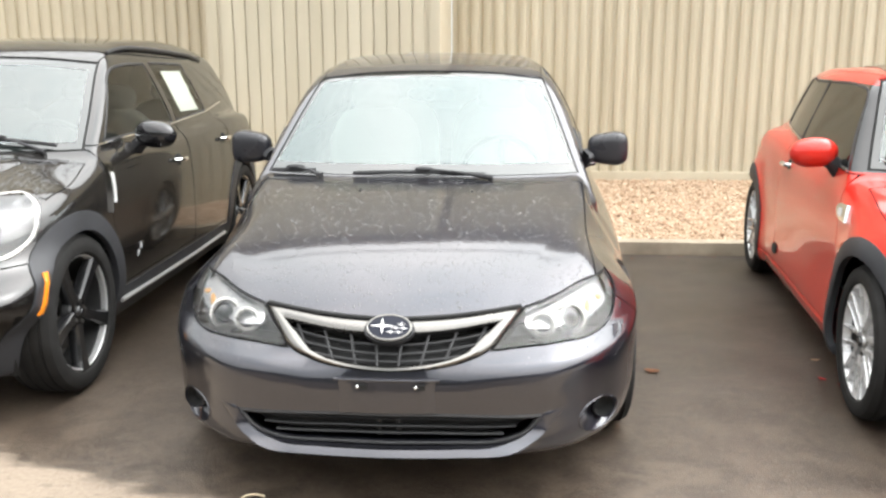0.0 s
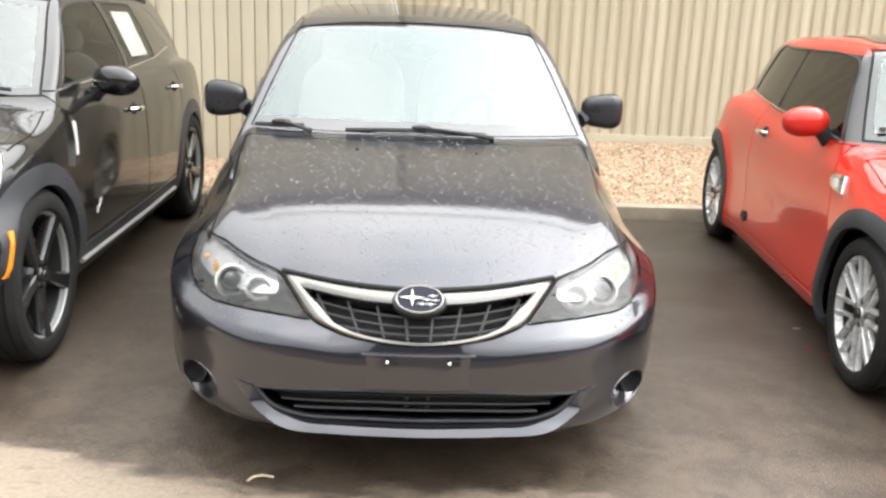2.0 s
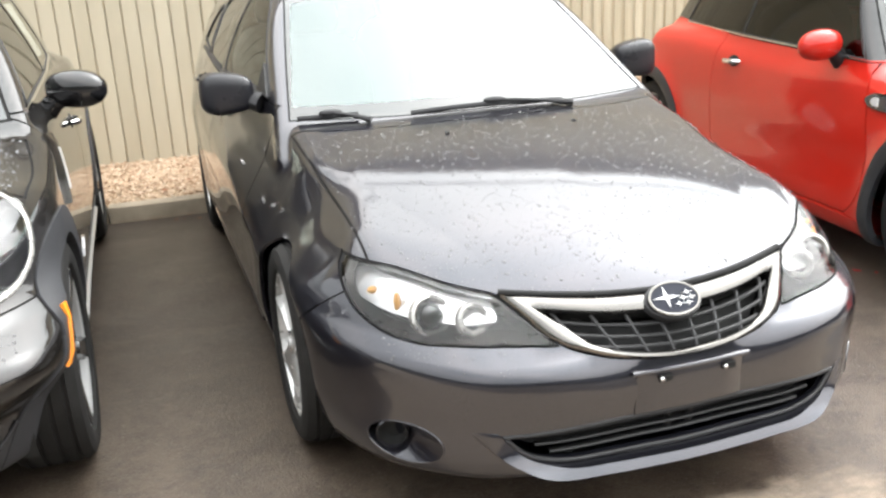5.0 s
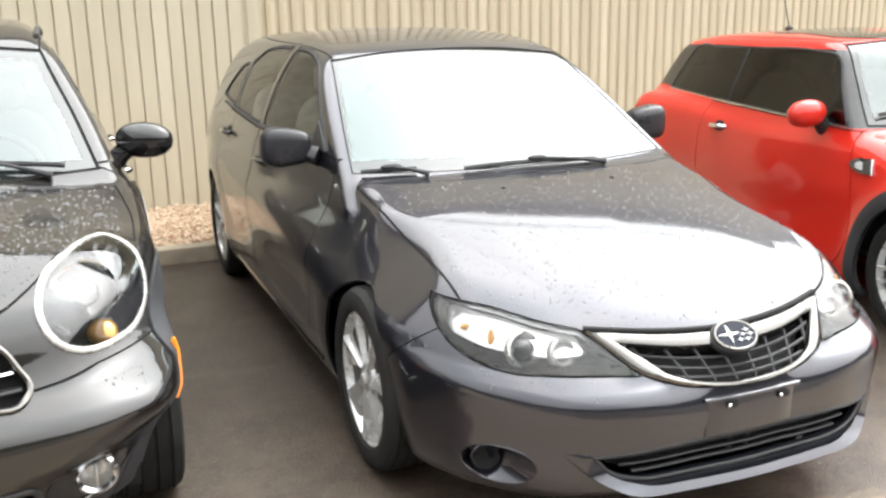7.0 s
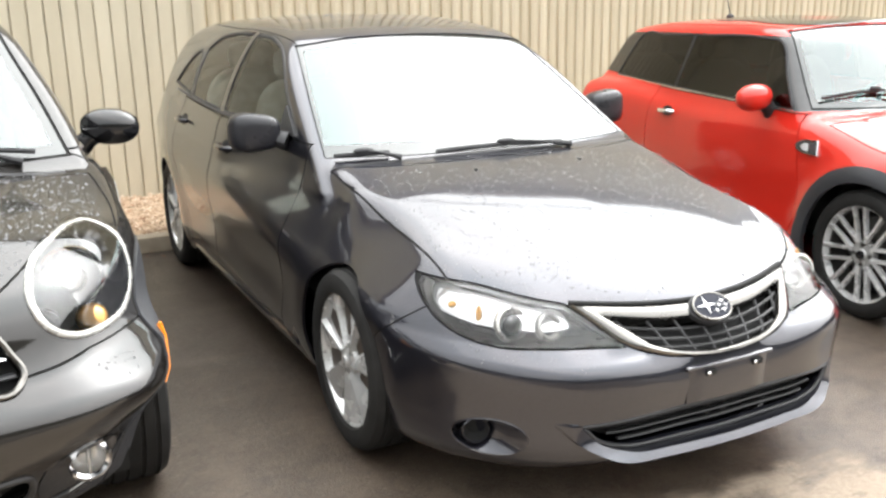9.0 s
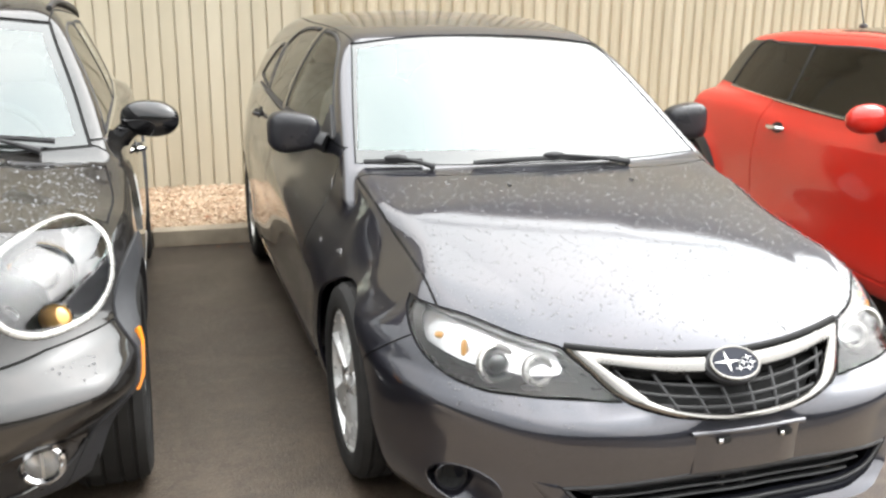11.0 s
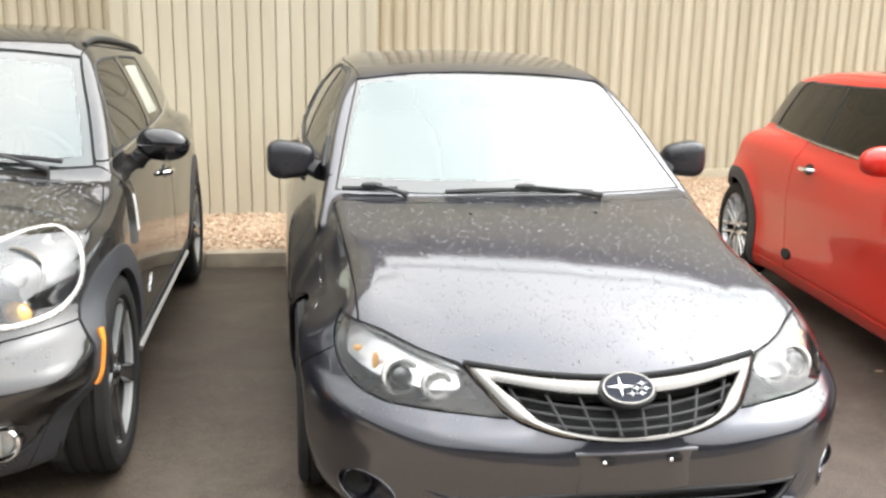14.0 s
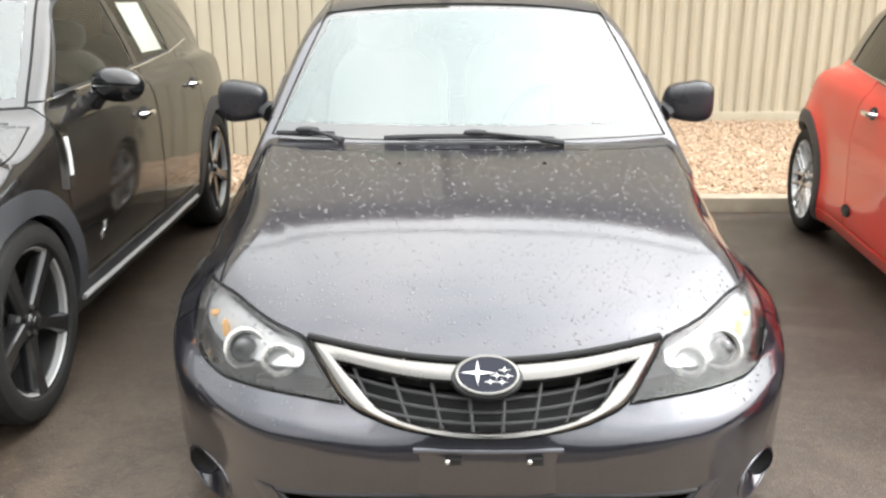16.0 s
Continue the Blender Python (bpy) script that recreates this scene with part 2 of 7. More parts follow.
# ---- mesh tools ----
def part(name, bm, material, parent=None, label="", smooth=True):
    me = bpy.data.meshes.new(name)
    bm.to_mesh(me)
    bm.free()
    me.materials.append(material)
    if smooth:
        me.shade_smooth()
        me.set_sharp_from_angle(angle=radians(38))
    ob = new(name, me)
    ob.parent = parent
    return tagged(ob, label)


def spline(pts, n=8, closed=False):
    """Points along a smooth curve through pts; a point given with a third value 1 is a sharp corner (2D only)."""
    P = [np.array(p[:2], float) for p in pts]
    sharp = [len(p) > 2 and p[2] == 1 for p in pts]
    m = len(P)
    out = []
    for i in range(m if closed else m - 1):
        p1, p2 = P[i], P[(i + 1) % m]
        p0 = P[i - 1] if (closed or i > 0) else p1
        p3 = P[(i + 2) % m] if (closed or i + 2 < m) else p2
        L = np.linalg.norm(p2 - p1)
        def tan(a, b, c):
            la, lb = np.linalg.norm(b - a) + 1e-9, np.linalg.norm(c - b) + 1e-9
            d = (b - a) / la * lb + (c - b) / lb * la
            return d / (la + lb) * L
        t1 = (p2 - p1) if sharp[i] else tan(p0, p1, p2)
        t2 = (p2 - p1) if sharp[(i + 1) % m] else tan(p1, p2, p3)
        k = max(1, n if not (sharp[i] and sharp[(i + 1) % m]) else 1)
        for j in range(k):
            s = j / k
            h = (2 * s**3 - 3 * s**2 + 1, s**3 - 2 * s**2 + s, -2 * s**3 + 3 * s**2, s**3 - s**2)
            out.append(h[0] * p1 + h[1] * t1 + h[2] * p2 + h[3] * t2)
    if not closed:
        out.append(P[-1])
    return np.array(out)


def inset(poly, d):
    """A closed 2D outline moved inwards by d."""
    P = np.array(poly, float)
    area = 0.5 * np.sum(P[:, 0] * np.roll(P[:, 1], -1) - np.roll(P[:, 0], -1) * P[:, 1])
    e1, e2 = P - np.roll(P, 1, 0), np.roll(P, -1, 0) - P
    n1 = np.stack([-e1[:, 1], e1[:, 0]], 1) / (np.linalg.norm(e1, axis=1)[:, None] + 1e-9)
    n2 = np.stack([-e2[:, 1], e2[:, 0]], 1) / (np.linalg.norm(e2, axis=1)[:, None] + 1e-9)
    b = n1 + n2
    b = b / np.maximum(0.5, (b * b).sum(1) / 2)[:, None]
    return P + np.sign(area) * d * b


def in_poly(poly, q):
    x, y = q[:, 0], q[:, 1]
    inside = np.zeros(len(q), bool)
    for a, b in zip(poly, np.roll(poly, -1, 0)):
        c = ((a[1] > y) != (b[1] > y)) & (x < (b[0] - a[0]) * (y - a[1]) / (b[1] - a[1] + 1e-12) + a[0])
        inside ^= c
    return inside


def box(bm, c, s, m=None, bevel=0.0):
    r = bmesh.ops.create_cube(bm, size=1, matrix=Matrix.Translation(c) @ Matrix.Diagonal((*s, 1)))
    vs = r["verts"]
    if bevel:
        es = list({e for v in vs for e in v.link_edges})
        rb = bmesh.ops.bevel(bm, geom=es, offset=bevel, segments=2, affect="EDGES", profile=0.7)
        vs = list({v for f in rb["faces"] for v in f.verts} | {v for v in vs if v.is_valid})
    if m is not None:
        bmesh.ops.transform(bm, matrix=m, verts=vs)
    return vs


def lathe(bm, prof, n=48, m=None, closed=False):
    """Turns (r, h) points round the x axis; h runs along x."""
    rings = []
    for i in range(n):
        a = 2 * math.pi * i / n
        rings.append([bm.verts.new((h, r * math.cos(a), r * math.sin(a))) for r, h in prof])
    k = len(prof)
    for i in range(n):
        A, B = rings[i], rings[(i + 1) % n]
        for j in range(k if closed else k - 1):
            f = (A[j], A[(j + 1) % k], B[(j + 1) % k], B[j])
            bm.faces.new(f)
    if m is not None:
        bmesh.ops.transform(bm, matrix=m, verts=[v for r in rings for v in r])
    return [v for r in rings for v in r]


def tube(bm, pts, r, n=8, cap=True, flat=1.0):
    """A round (or flattened) bar along pts; r may be a list."""
    P = [Vector(p) for p in pts]
    rs = r if isinstance(r, (list, tuple)) else [r] * len(P)
    rings = []
    up = Vector((0, 0, 1))
    for i, p in enumerate(P):
        t = (P[min(i + 1, len(P) - 1)] - P[max(i - 1, 0)]).normalized()
        u = up if abs(t.dot(up)) < 0.95 else Vector((0, 1, 0))
        s = t.cross(u).normalized()
        w = s.cross(t).normalized()
        rings.append([bm.verts.new(p + (s * math.cos(a) + w * math.sin(a) * flat) * rs[i]) for a in [2 * math.pi * k / n for k in range(n)]])
    for A, B in zip(rings, rings[1:]):
        for k in range(n):
            bm.faces.new((A[k], A[(k + 1) % n], B[(k + 1) % n], B[k]))
    if cap:
        bm.faces.new(rings[0][::-1])
        bm.faces.new(rings[-1])


def ellipsoid(bm, c, s, m=None, u=24, v=14, power=1.0):
    r = bmesh.ops.create_uvsphere(bm, u_segments=u, v_segments=v, radius=1)
    for w in r["verts"]:
        w.co = Vector([math.copysign(abs(q) ** power, q) for q in w.co])
    bmesh.ops.transform(bm, matrix=(m or Matrix()) @ Matrix.Translation(c) @ Matrix.Diagonal((*s, 1)), verts=r["verts"])
    return r["verts"]


def prism(bm, poly, lo, hi, to3):
    """A closed outline with thickness; to3(u, v, h) gives the place."""
    a = [bm.verts.new(to3(u, v, lo)) for u, v in poly]
    b = [bm.verts.new(to3(u, v, hi)) for u, v in poly]
    n = len(a)
    for i in range(n):
        bm.faces.new((a[i], a[(i + 1) % n], b[(i + 1) % n], b[i]))
    bm.faces.new(a[::-1])
    bm.faces.new(b)


def fix(bm):
    bmesh.ops.recalc_face_normals(bm, faces=bm.faces)
    return bm


# ---- car bodies: a smooth solid, cut into its panels ----
def smax(a, b, k):
    h = np.clip(0.5 + 0.5 * (a - b) / k, 0, 1)
    return b + (a - b) * h + k * h * (1 - h)


def smin(a, b, k):
    return -smax(-a, -b, k)


def sstep(a, b, x):
    t = np.clip((x - a) / (b - a), 0, 1)
    return t * t * (3 - 2 * t)


def curve1(pts):
    """A smooth function through (x, value) points (monotone cubic)."""
    X, Y = np.array([p[0] for p in pts], float), np.array([p[1] for p in pts], float)
    d = np.diff(Y) / np.diff(X)
    m = np.zeros(len(X))
    m[0], m[-1] = d[0], d[-1]
    for i in range(1, len(X) - 1):
        if d[i - 1] * d[i] > 0:
            w1, w2 = 2 * (X[i + 1] - X[i]) + (X[i] - X[i - 1]), (X[i + 1] - X[i]) + 2 * (X[i] - X[i - 1])
            m[i] = (w1 + w2) / (w1 / d[i - 1] + w2 / d[i])
    def f(x):
        x = np.clip(x, X[0], X[-1])
        i = np.clip(np.searchsorted(X, x) - 1, 0, len(X) - 2)
        h = X[i + 1] - X[i]
        t = (x - X[i]) / h
        return ((2 * t**3 - 3 * t**2 + 1) * Y[i] + (t**3 - 2 * t**2 + t) * h * m[i]
                + (-2 * t**3 + 3 * t**2) * Y[i + 1] + (t**3 - t**2) * h * m[i + 1])
    return f


class Body:
    """A car body's skin, given by a signed function of place, in small triangles that panels are cut out of."""

    def __init__(self, f, lo, hi, spine, step=0.03):
        self.f = f
        V, T = [], []
        lo, hi = np.array(lo), np.array(hi)
        n = [max(2, int(round((hi[i] - lo[i]) / step))) for i in range(3)]
        base = 0
        for ax in range(3):
            for side in (0, 1):
                u, v = [a for a in range(3) if a != ax]
                k = 2 if (ax == 2 and side == 0) else 1
                nu, nv = n[u] // k, n[v] // k
                gu, gv = np.meshgrid(np.linspace(lo[u], hi[u], nu + 1), np.linspace(lo[v], hi[v], nv + 1), indexing="ij")
                P = np.zeros((gu.size, 3))
                P[:, u], P[:, v], P[:, ax] = gu.ravel(), gv.ravel(), (hi if side else lo)[ax]
                idx = np.arange(gu.size).reshape(gu.shape) + base
                a, b, c, d = idx[:-1, :-1].ravel(), idx[1:, :-1].ravel(), idx[1:, 1:].ravel(), idx[:-1, 1:].ravel()
                flip = (side == 0) ^ (ax == 1)
                q = np.concatenate([np.stack([a, b, c], 1), np.stack([a, c, d], 1)])
                T.append(q[:, ::-1] if flip else q)
                V.append(P)
                base += gu.size
        P, T = np.concatenate(V), np.concatenate(T)
        S = spine(P)
        a, b = np.zeros(len(P)), np.ones(len(P))
        for _ in range(26):
            m = (a + b) / 2
            inside = f(S + (P - S) * m[:, None]) < 0
            a, b = np.where(inside, m, a), np.where(inside, b, m)
        Q = S + (P - S) * a[:, None]
        N = self.normal(Q)
        self.V, self.N = Q[T], N[T]
        self.ID = np.zeros(len(T), int)
        self.names = ["body"]

    def normal(self, Q, h=0.004):
        g = np.stack([self.f(Q + d) - self.f(Q - d) for d in np.eye(3) * h], 1)
        return g / (np.linalg.norm(g, axis=1)[:, None] + 1e-12)

    AX = {"side": (1, 2, 0), "front": (0, 2, 1), "top": (0, 1, 2)}

    def hit(self, proj, u, v, sign=None):
        """The skin's place at (u, v) of a view: 'side' (y, z), 'front' (x, z) or 'top' (x, y)."""
        u, v = np.atleast_1d(np.asarray(u, float)), np.atleast_1d(np.asarray(v, float))
        a0, a1, ax = self.AX[proj]
        sign = sign or {"side": 1, "front": -1, "top": 1}[proj]
        out = {"side": 1.3, "front": -0.6, "top": 2.0}[proj] * (sign if proj == "side" else 1)
        inn = {"side": 0.0, "front": 2.2, "top": 0.3}[proj]
        n, k = len(u), 140
        ts = np.linspace(0, 1, k)
        G = np.zeros((n, k, 3))
        G[:, :, a0], G[:, :, a1], G[:, :, ax] = u[:, None], v[:, None], (out + (inn - out) * ts)[None]
        ins = (self.f(G.reshape(-1, 3)) < 0).reshape(n, k)
        a = ts[ins.argmax(1)]
        P = np.zeros((n, 3))
        P[:, a0], P[:, a1] = u, v
        b, c = np.maximum(0, a - 1 / (k - 1)), a.copy()
        for _ in range(12):
            m = (b + c) / 2
            P[:, ax] = out + (inn - out) * m
            s = self.f(P) < 0
            c, b = np.where(s, m, c), np.where(s, b, m)
        P[:, ax] = out + (inn - out) * c
        return P

    def at(self, proj, u, v, off=0.0, sign=None):
        P = self.hit(proj, u, v, sign)
        return P + self.normal(P) * off

    def cut(self, name, proj, poly, sign=1, facing=0.12, gap=0.0, where=None, only=(0,)):
        """Names the part of the skin inside an outline; gap: the width of the seam round it."""
        a0, a1, ax = self.AX[proj]
        dirn = {"side": sign, "front": -1, "top": 1}[proj]
        if name not in self.names:
            self.names.append(name)
        k = self.names.index(name)
        if gap and "seam" not in self.names:
            self.names.append("seam")
        jobs = [(inset(poly, gap / 2), k), (inset(poly, -gap / 2), self.names.index("seam"))] if gap else [(np.array(poly), k)]
        big = inset(poly, -gap)
        lo, hi = big.min(0) - 0.01, big.max(0) + 0.01
        U, W = self.V[:, :, a0], self.V[:, :, a1]
        m = np.isin(self.ID, only) & (U.max(1) >= lo[0]) & (U.min(1) <= hi[0]) & (W.max(1) >= lo[1]) & (W.min(1) <= hi[1])
        m &= self.N[:, :, ax].mean(1) * dirn > facing
        if where is not None:
            m &= where(self.V.mean(1))
        S = [self.V[m], self.N[m], self.ID[m]]
        for pg, kid in jobs:
            for a, b in zip(pg, np.roll(pg, -1, 0)):
                self._split(S, a, b, a0, a1, only)
            C = S[0].mean(1)
            S[2][np.isin(S[2], only) & in_poly(pg, C[:, [a0, a1]])] = kid
        self.V, self.N, self.ID = (np.concatenate([q[~m], r]) for q, r in zip((self.V, self.N, self.ID), S))
        return k

    @staticmethod
    def _split(S, a, b, a0, a1, only):
        d = b - a
        L = np.hypot(*d)
        if L < 1e-7:
            return
        lo, hi = np.minimum(a, b) - 1e-6, np.maximum(a, b) + 1e-6
        U, W = S[0][:, :, a0], S[0][:, :, a1]
        m = (U.max(1) >= lo[0]) & (U.min(1) <= hi[0]) & (W.max(1) >= lo[1]) & (W.min(1) <= hi[1]) & np.isin(S[2], only)
        idx = np.nonzero(m)[0]
        if not len(idx):
            return
        nrm = np.array([-d[1], d[0]]) / L
        D = (S[0][idx][:, :, a0] - a[0]) * nrm[0] + (S[0][idx][:, :, a1] - a[1]) * nrm[1]
        D = np.where(np.abs(D) < 2e-5, 2e-5, D)
        pos = D > 0
        c = pos.sum(1)
        mix = (c == 1) | (c == 2)
        idx, D, pos, c = idx[mix], D[mix], pos[mix], c[mix]
        if not len(idx):
            return
        lone = np.where(c == 1, pos.argmax(1), (~pos).argmax(1))
        r = np.arange(len(idx))
        i, j, k = lone, (lone + 1) % 3, (lone + 2) % 3
        V, N = S[0][idx], S[1][idx]
        vi, vj, vk, ni, nj, nk = V[r, i], V[r, j], V[r, k], N[r, i], N[r, j], N[r, k]
        di, dj, dk = D[r, i], D[r, j], D[r, k]
        tj, tk = (di / (di - dj))[:, None], (di / (di - dk))[:, None]
        pj, pk, mj, mk = vi + (vj - vi) * tj, vi + (vk - vi) * tk, ni + (nj - ni) * tj, ni + (nk - ni) * tk
        S[0][idx] = np.stack([vi, pj, pk], 1)
        S[1][idx] = np.stack([ni, mj, mk], 1)
        S[0] = np.concatenate([S[0], np.stack([pj, vj, vk], 1), np.stack([pj, vk, pk], 1)])
        S[1] = np.concatenate([S[1], np.stack([mj, nj, nk], 1), np.stack([mj, nk, mk], 1)])
        S[2] = np.concatenate([S[2], S[2][idx], S[2][idx]])

    def make(self, name, obname, material, parent, label="", off=0.0, lip=0.012, where=None):
        """Links the named piece of skin as an object with turned-in edges."""
        if name not in self.names:
            return None
        sel = self.ID == self.names.index(name)
        if where is not None:
            sel &= where(self.V.mean(1))
        V, N = self.V[sel].reshape(-1, 3), self.N[sel].reshape(-1, 3)
        if not len(V):
            return None
        N = N / np.linalg.norm(N, axis=1)[:, None]
        V = V + N * off
        key = np.round(V, 5)
        uq, first, inv = np.unique(key, axis=0, return_index=True, return_inverse=True)
        F = inv.reshape(-1, 3)
        good = (F[:, 0] != F[:, 1]) & (F[:, 1] != F[:, 2]) & (F[:, 0] != F[:, 2])
        F = F[good]
        P, NN = V[first], N[first]
        verts, faces, norms = [P], [F], [NN[F].reshape(-1, 3)]
        if lip:
            E = np.concatenate([F[:, [0, 1]], F[:, [1, 2]], F[:, [2, 0]]])
            code = np.minimum(E[:, 0], E[:, 1]).astype(np.int64) * (len(P) + 1) + np.maximum(E[:, 0], E[:, 1])
            _, ix, cnt = np.unique(code, return_index=True, return_counts=True)
            B = E[ix[cnt == 1]]
            bv = np.unique(B)
            remap = np.full(len(P), -1)
            remap[bv] = np.arange(len(bv)) + len(P)
            verts.append(P[bv] - NN[bv] * lip)
            q1 = np.stack([B[:, 1], B[:, 0], remap[B[:, 0]]], 1)
            q2 = np.stack([B[:, 1], remap[B[:, 0]], remap[B[:, 1]]], 1)
            LF = np.concatenate([q1, q2])
            allv = np.concatenate(verts)
            fn = np.cross(allv[LF[:, 1]] - allv[LF[:, 0]], allv[LF[:, 2]] - allv[LF[:, 0]])
            fn = fn / (np.linalg.norm(fn, axis=1)[:, None] + 1e-12)
            faces.append(LF)
            norms.append(np.repeat(fn, 3, axis=0))
        P, F, NL = np.concatenate(verts), np.concatenate(faces), np.concatenate(norms)
        me = bpy.data.meshes.new(obname)
        me.from_pydata(P.tolist(), [], F.tolist())
        me.shade_smooth()
        me.normals_split_custom_set(NL.tolist())
        me.materials.append(material)
        ob = new(obname, me)
        ob.parent = parent
        return tagged(ob, label)

# ---- ground, kerb, planting bed, wall ----
def node(nt, kind, **kw):
    n = nt.nodes.new(kind)
    for k, v in kw.items():
        n.inputs[k.replace("_", " ")].default_value = v
    return n


def ground_material():
    m = mat("wet_asphalt", (0.05, 0.045, 0.04), 0.5)
    nt = m.node_tree
    p, L = nt.nodes["Principled BSDF"], nt.links.new
    tc = nt.nodes.new("ShaderNodeTexCoord")
    def nz(scale, detail=6, dist=0.0):
        n = node(nt, "ShaderNodeTexNoise", Scale=scale, Detail=detail, Distortion=dist)
        L(tc.outputs["Object"], n.inputs["Vector"])
        return n.outputs["Fac"]
    def rng(src, a, b, c, d):
        r = nt.nodes.new("ShaderNodeMapRange")
        for k, v in zip(("From Min", "From Max", "To Min", "To Max"), (a, b, c, d)):
            r.inputs[k].default_value = v
        L(src, r.inputs["Value"])
        return r.outputs[0]
    def mth(op, a, b):
        q = nt.nodes.new("ShaderNodeMath")
        q.operation = op
        for i, s in enumerate((a, b)):
            if isinstance(s, (int, float)):
                q.inputs[i].default_value = s
            else:
                L(s, q.inputs[i])
        return q.outputs[0]
    def mixc(f, c1, c2):
        q = nt.nodes.new("ShaderNodeMixRGB")
        L(f, q.inputs[0])
        for i, c in ((1, c1), (2, c2)):
            if isinstance(c, tuple):
                q.inputs[i].default_value = (*c, 1)
            else:
                L(c, q.inputs[i])
        return q.outputs[0]
    flat = nt.nodes.new("ShaderNodeMapping")
    flat.inputs["Scale"].default_value = (0.42, 1.0, 1.0)
    L(tc.outputs["Object"], flat.inputs[0])
    def streak(scale, detail=9, dist=0.15):
        n = node(nt, "ShaderNodeTexNoise", Scale=scale, Detail=detail, Distortion=dist, Roughness=0.62)
        L(flat.outputs[0], n.inputs["Vector"])
        return n.outputs["Fac"]
    sep = nt.nodes.new("ShaderNodeSeparateXYZ")
    L(tc.outputs["Object"], sep.inputs[0])
    # pale dry crust in front of the parked cars, with a ragged edge; puddle-dark patches between
    edge = mth("ADD", mth("MULTIPLY", mth("SUBTRACT", nz(0.9, 8, 0.2), 0.5), 0.55), mth("MULTIPLY", mth("SUBTRACT", streak(5.0), 0.5), 0.75))
    lean = mth("MULTIPLY", mth("MINIMUM", sep.outputs["X"], -0.05), 0.31)
    lean = mth("ADD", lean, mth("MULTIPLY", mth("MAXIMUM", mth("SUBTRACT", sep.outputs["X"], 0.25), 0.0), 0.09))
    dry = rng(mth("ADD", mth("ADD", sep.outputs["Y"], edge), lean), -0.085, 0.01, 1, 0)
    dry = mth("MULTIPLY", dry, rng(mth("ADD", sep.outputs["Y"], mth("MULTIPLY", edge, 1.4)), -1.15, -0.95, 0, 1))
    grit = nz(240, 4)
    fine = nz(60, 6)
    broad = nz(1.6, 6)
    wetc = mixc(rng(broad, 0.3, 0.7, 0, 1), (0.022, 0.0148, 0.0102), (0.040, 0.0280, 0.0192))
    wetc = mixc(rng(streak(6.0), 0.52, 0.66, 0, 0.6), wetc, (0.080, 0.060, 0.044))
    wetc = mixc(rng(nz(2.2, 8, 1.2), 0.56, 0.64, 0, 0.5), wetc, (0.030, 0.024, 0.020))
    damp = rng(mth("ADD", mth("ADD", sep.outputs["Y"], edge), lean), 0.0, 1.5, 0.9, 0.0)
    wetc = mixc(damp, wetc, mixc(rng(nz(7.0, 10, 0.6), 0.38, 0.62, 0, 1), (0.049, 0.034, 0.024), (0.108, 0.080, 0.058)))
    wetc = mixc(rng(nz(34, 8), 0.52, 0.62, 0, 0.45), wetc, (0.100, 0.076, 0.055))
    wetc = mixc(rng(nz(26, 8), 0.55, 0.66, 0, 0.5), wetc, (0.022, 0.017, 0.013))
    wetc = mixc(rng(nz(105, 3), 0.62, 0.68, 0, 0.7), wetc, (0.20, 0.18, 0.155))
    wetc = mixc(rng(grit, 0.56, 0.66, 0, 0.6), wetc, (0.16, 0.145, 0.125))
    dryc = mixc(rng(fine, 0.3, 0.7, 0, 1), (0.215, 0.168, 0.124), (0.285, 0.229, 0.174))
    dryc = mixc(rng(streak(4.0), 0.58, 0.66, 0, 0.4), dryc, (0.125, 0.098, 0.076))
    dryc = mixc(rng(streak(22), 0.60, 0.66, 0, 0.55), dryc, (0.12, 0.096, 0.075))
    dryc = mixc(rng(grit, 0.58, 0.70, 0, 0.5), dryc, (0.36, 0.31, 0.26))
    L(mixc(dry, wetc, dryc), p.inputs["Base Color"])
    L(mth("ADD", rng(broad, 0.3, 0.7, 0.30, 0.56), mth("MULTIPLY", dry, 0.35)), p.inputs["Roughness"])
    v = node(nt, "ShaderNodeTexVoronoi", Scale=170)
    L(tc.outputs["Object"], v.inputs["Vector"])
    b = nt.nodes.new("ShaderNodeBump")
    b.inputs["Strength"].default_value, b.inputs["Distance"].default_value = 0.38, 0.005
    L(mth("ADD", v.outputs["Distance"], mth("MULTIPLY", fine, 0.8)), b.inputs["Height"])
    L(b.outputs[0], p.inputs["Normal"])
    return m


bm = bmesh.new()
bmesh.ops.create_grid(bm, x_segments=8, y_segments=8, size=300)
ground = part("ground", bm, ground_material())
tagged(ground, "damp dark asphalt with a dry pale front strip", "ground", kind="structure")

KERB_Y, KERB_W, KERB_H, BED_Z = 3.86, 0.13, 0.095, 0.085
M_KERB = mat("weathered_concrete", (0.34, 0.285, 0.215), 0.85, noise_scale=6, noise_amt=0.3, bump=0.6, bump_scale=90)
M_BED = mat("tan_gravel_base", (0.42, 0.31, 0.21), 0.95, noise_scale=40, noise_amt=0.4, bump=0.8, bump_scale=60)
kerb = tagged(new("kerb"), "weathered concrete kerb with open joints", "kerb", kind="structure")
bm = bmesh.new()
vs = box(bm, (0, 0, 0), (1.19, KERB_W, KERB_H + 0.1), bevel=0.018)
bm.normal_update()
kerb_mesh = bpy.data.meshes.new("kerb_stone")
bm.to_mesh(kerb_mesh)
bm.free()
kerb_mesh.shade_smooth()
kerb_mesh.set_sharp_from_angle(angle=radians(40))
kerb_mesh.materials.append(M_KERB)
rk = random.Random(5)
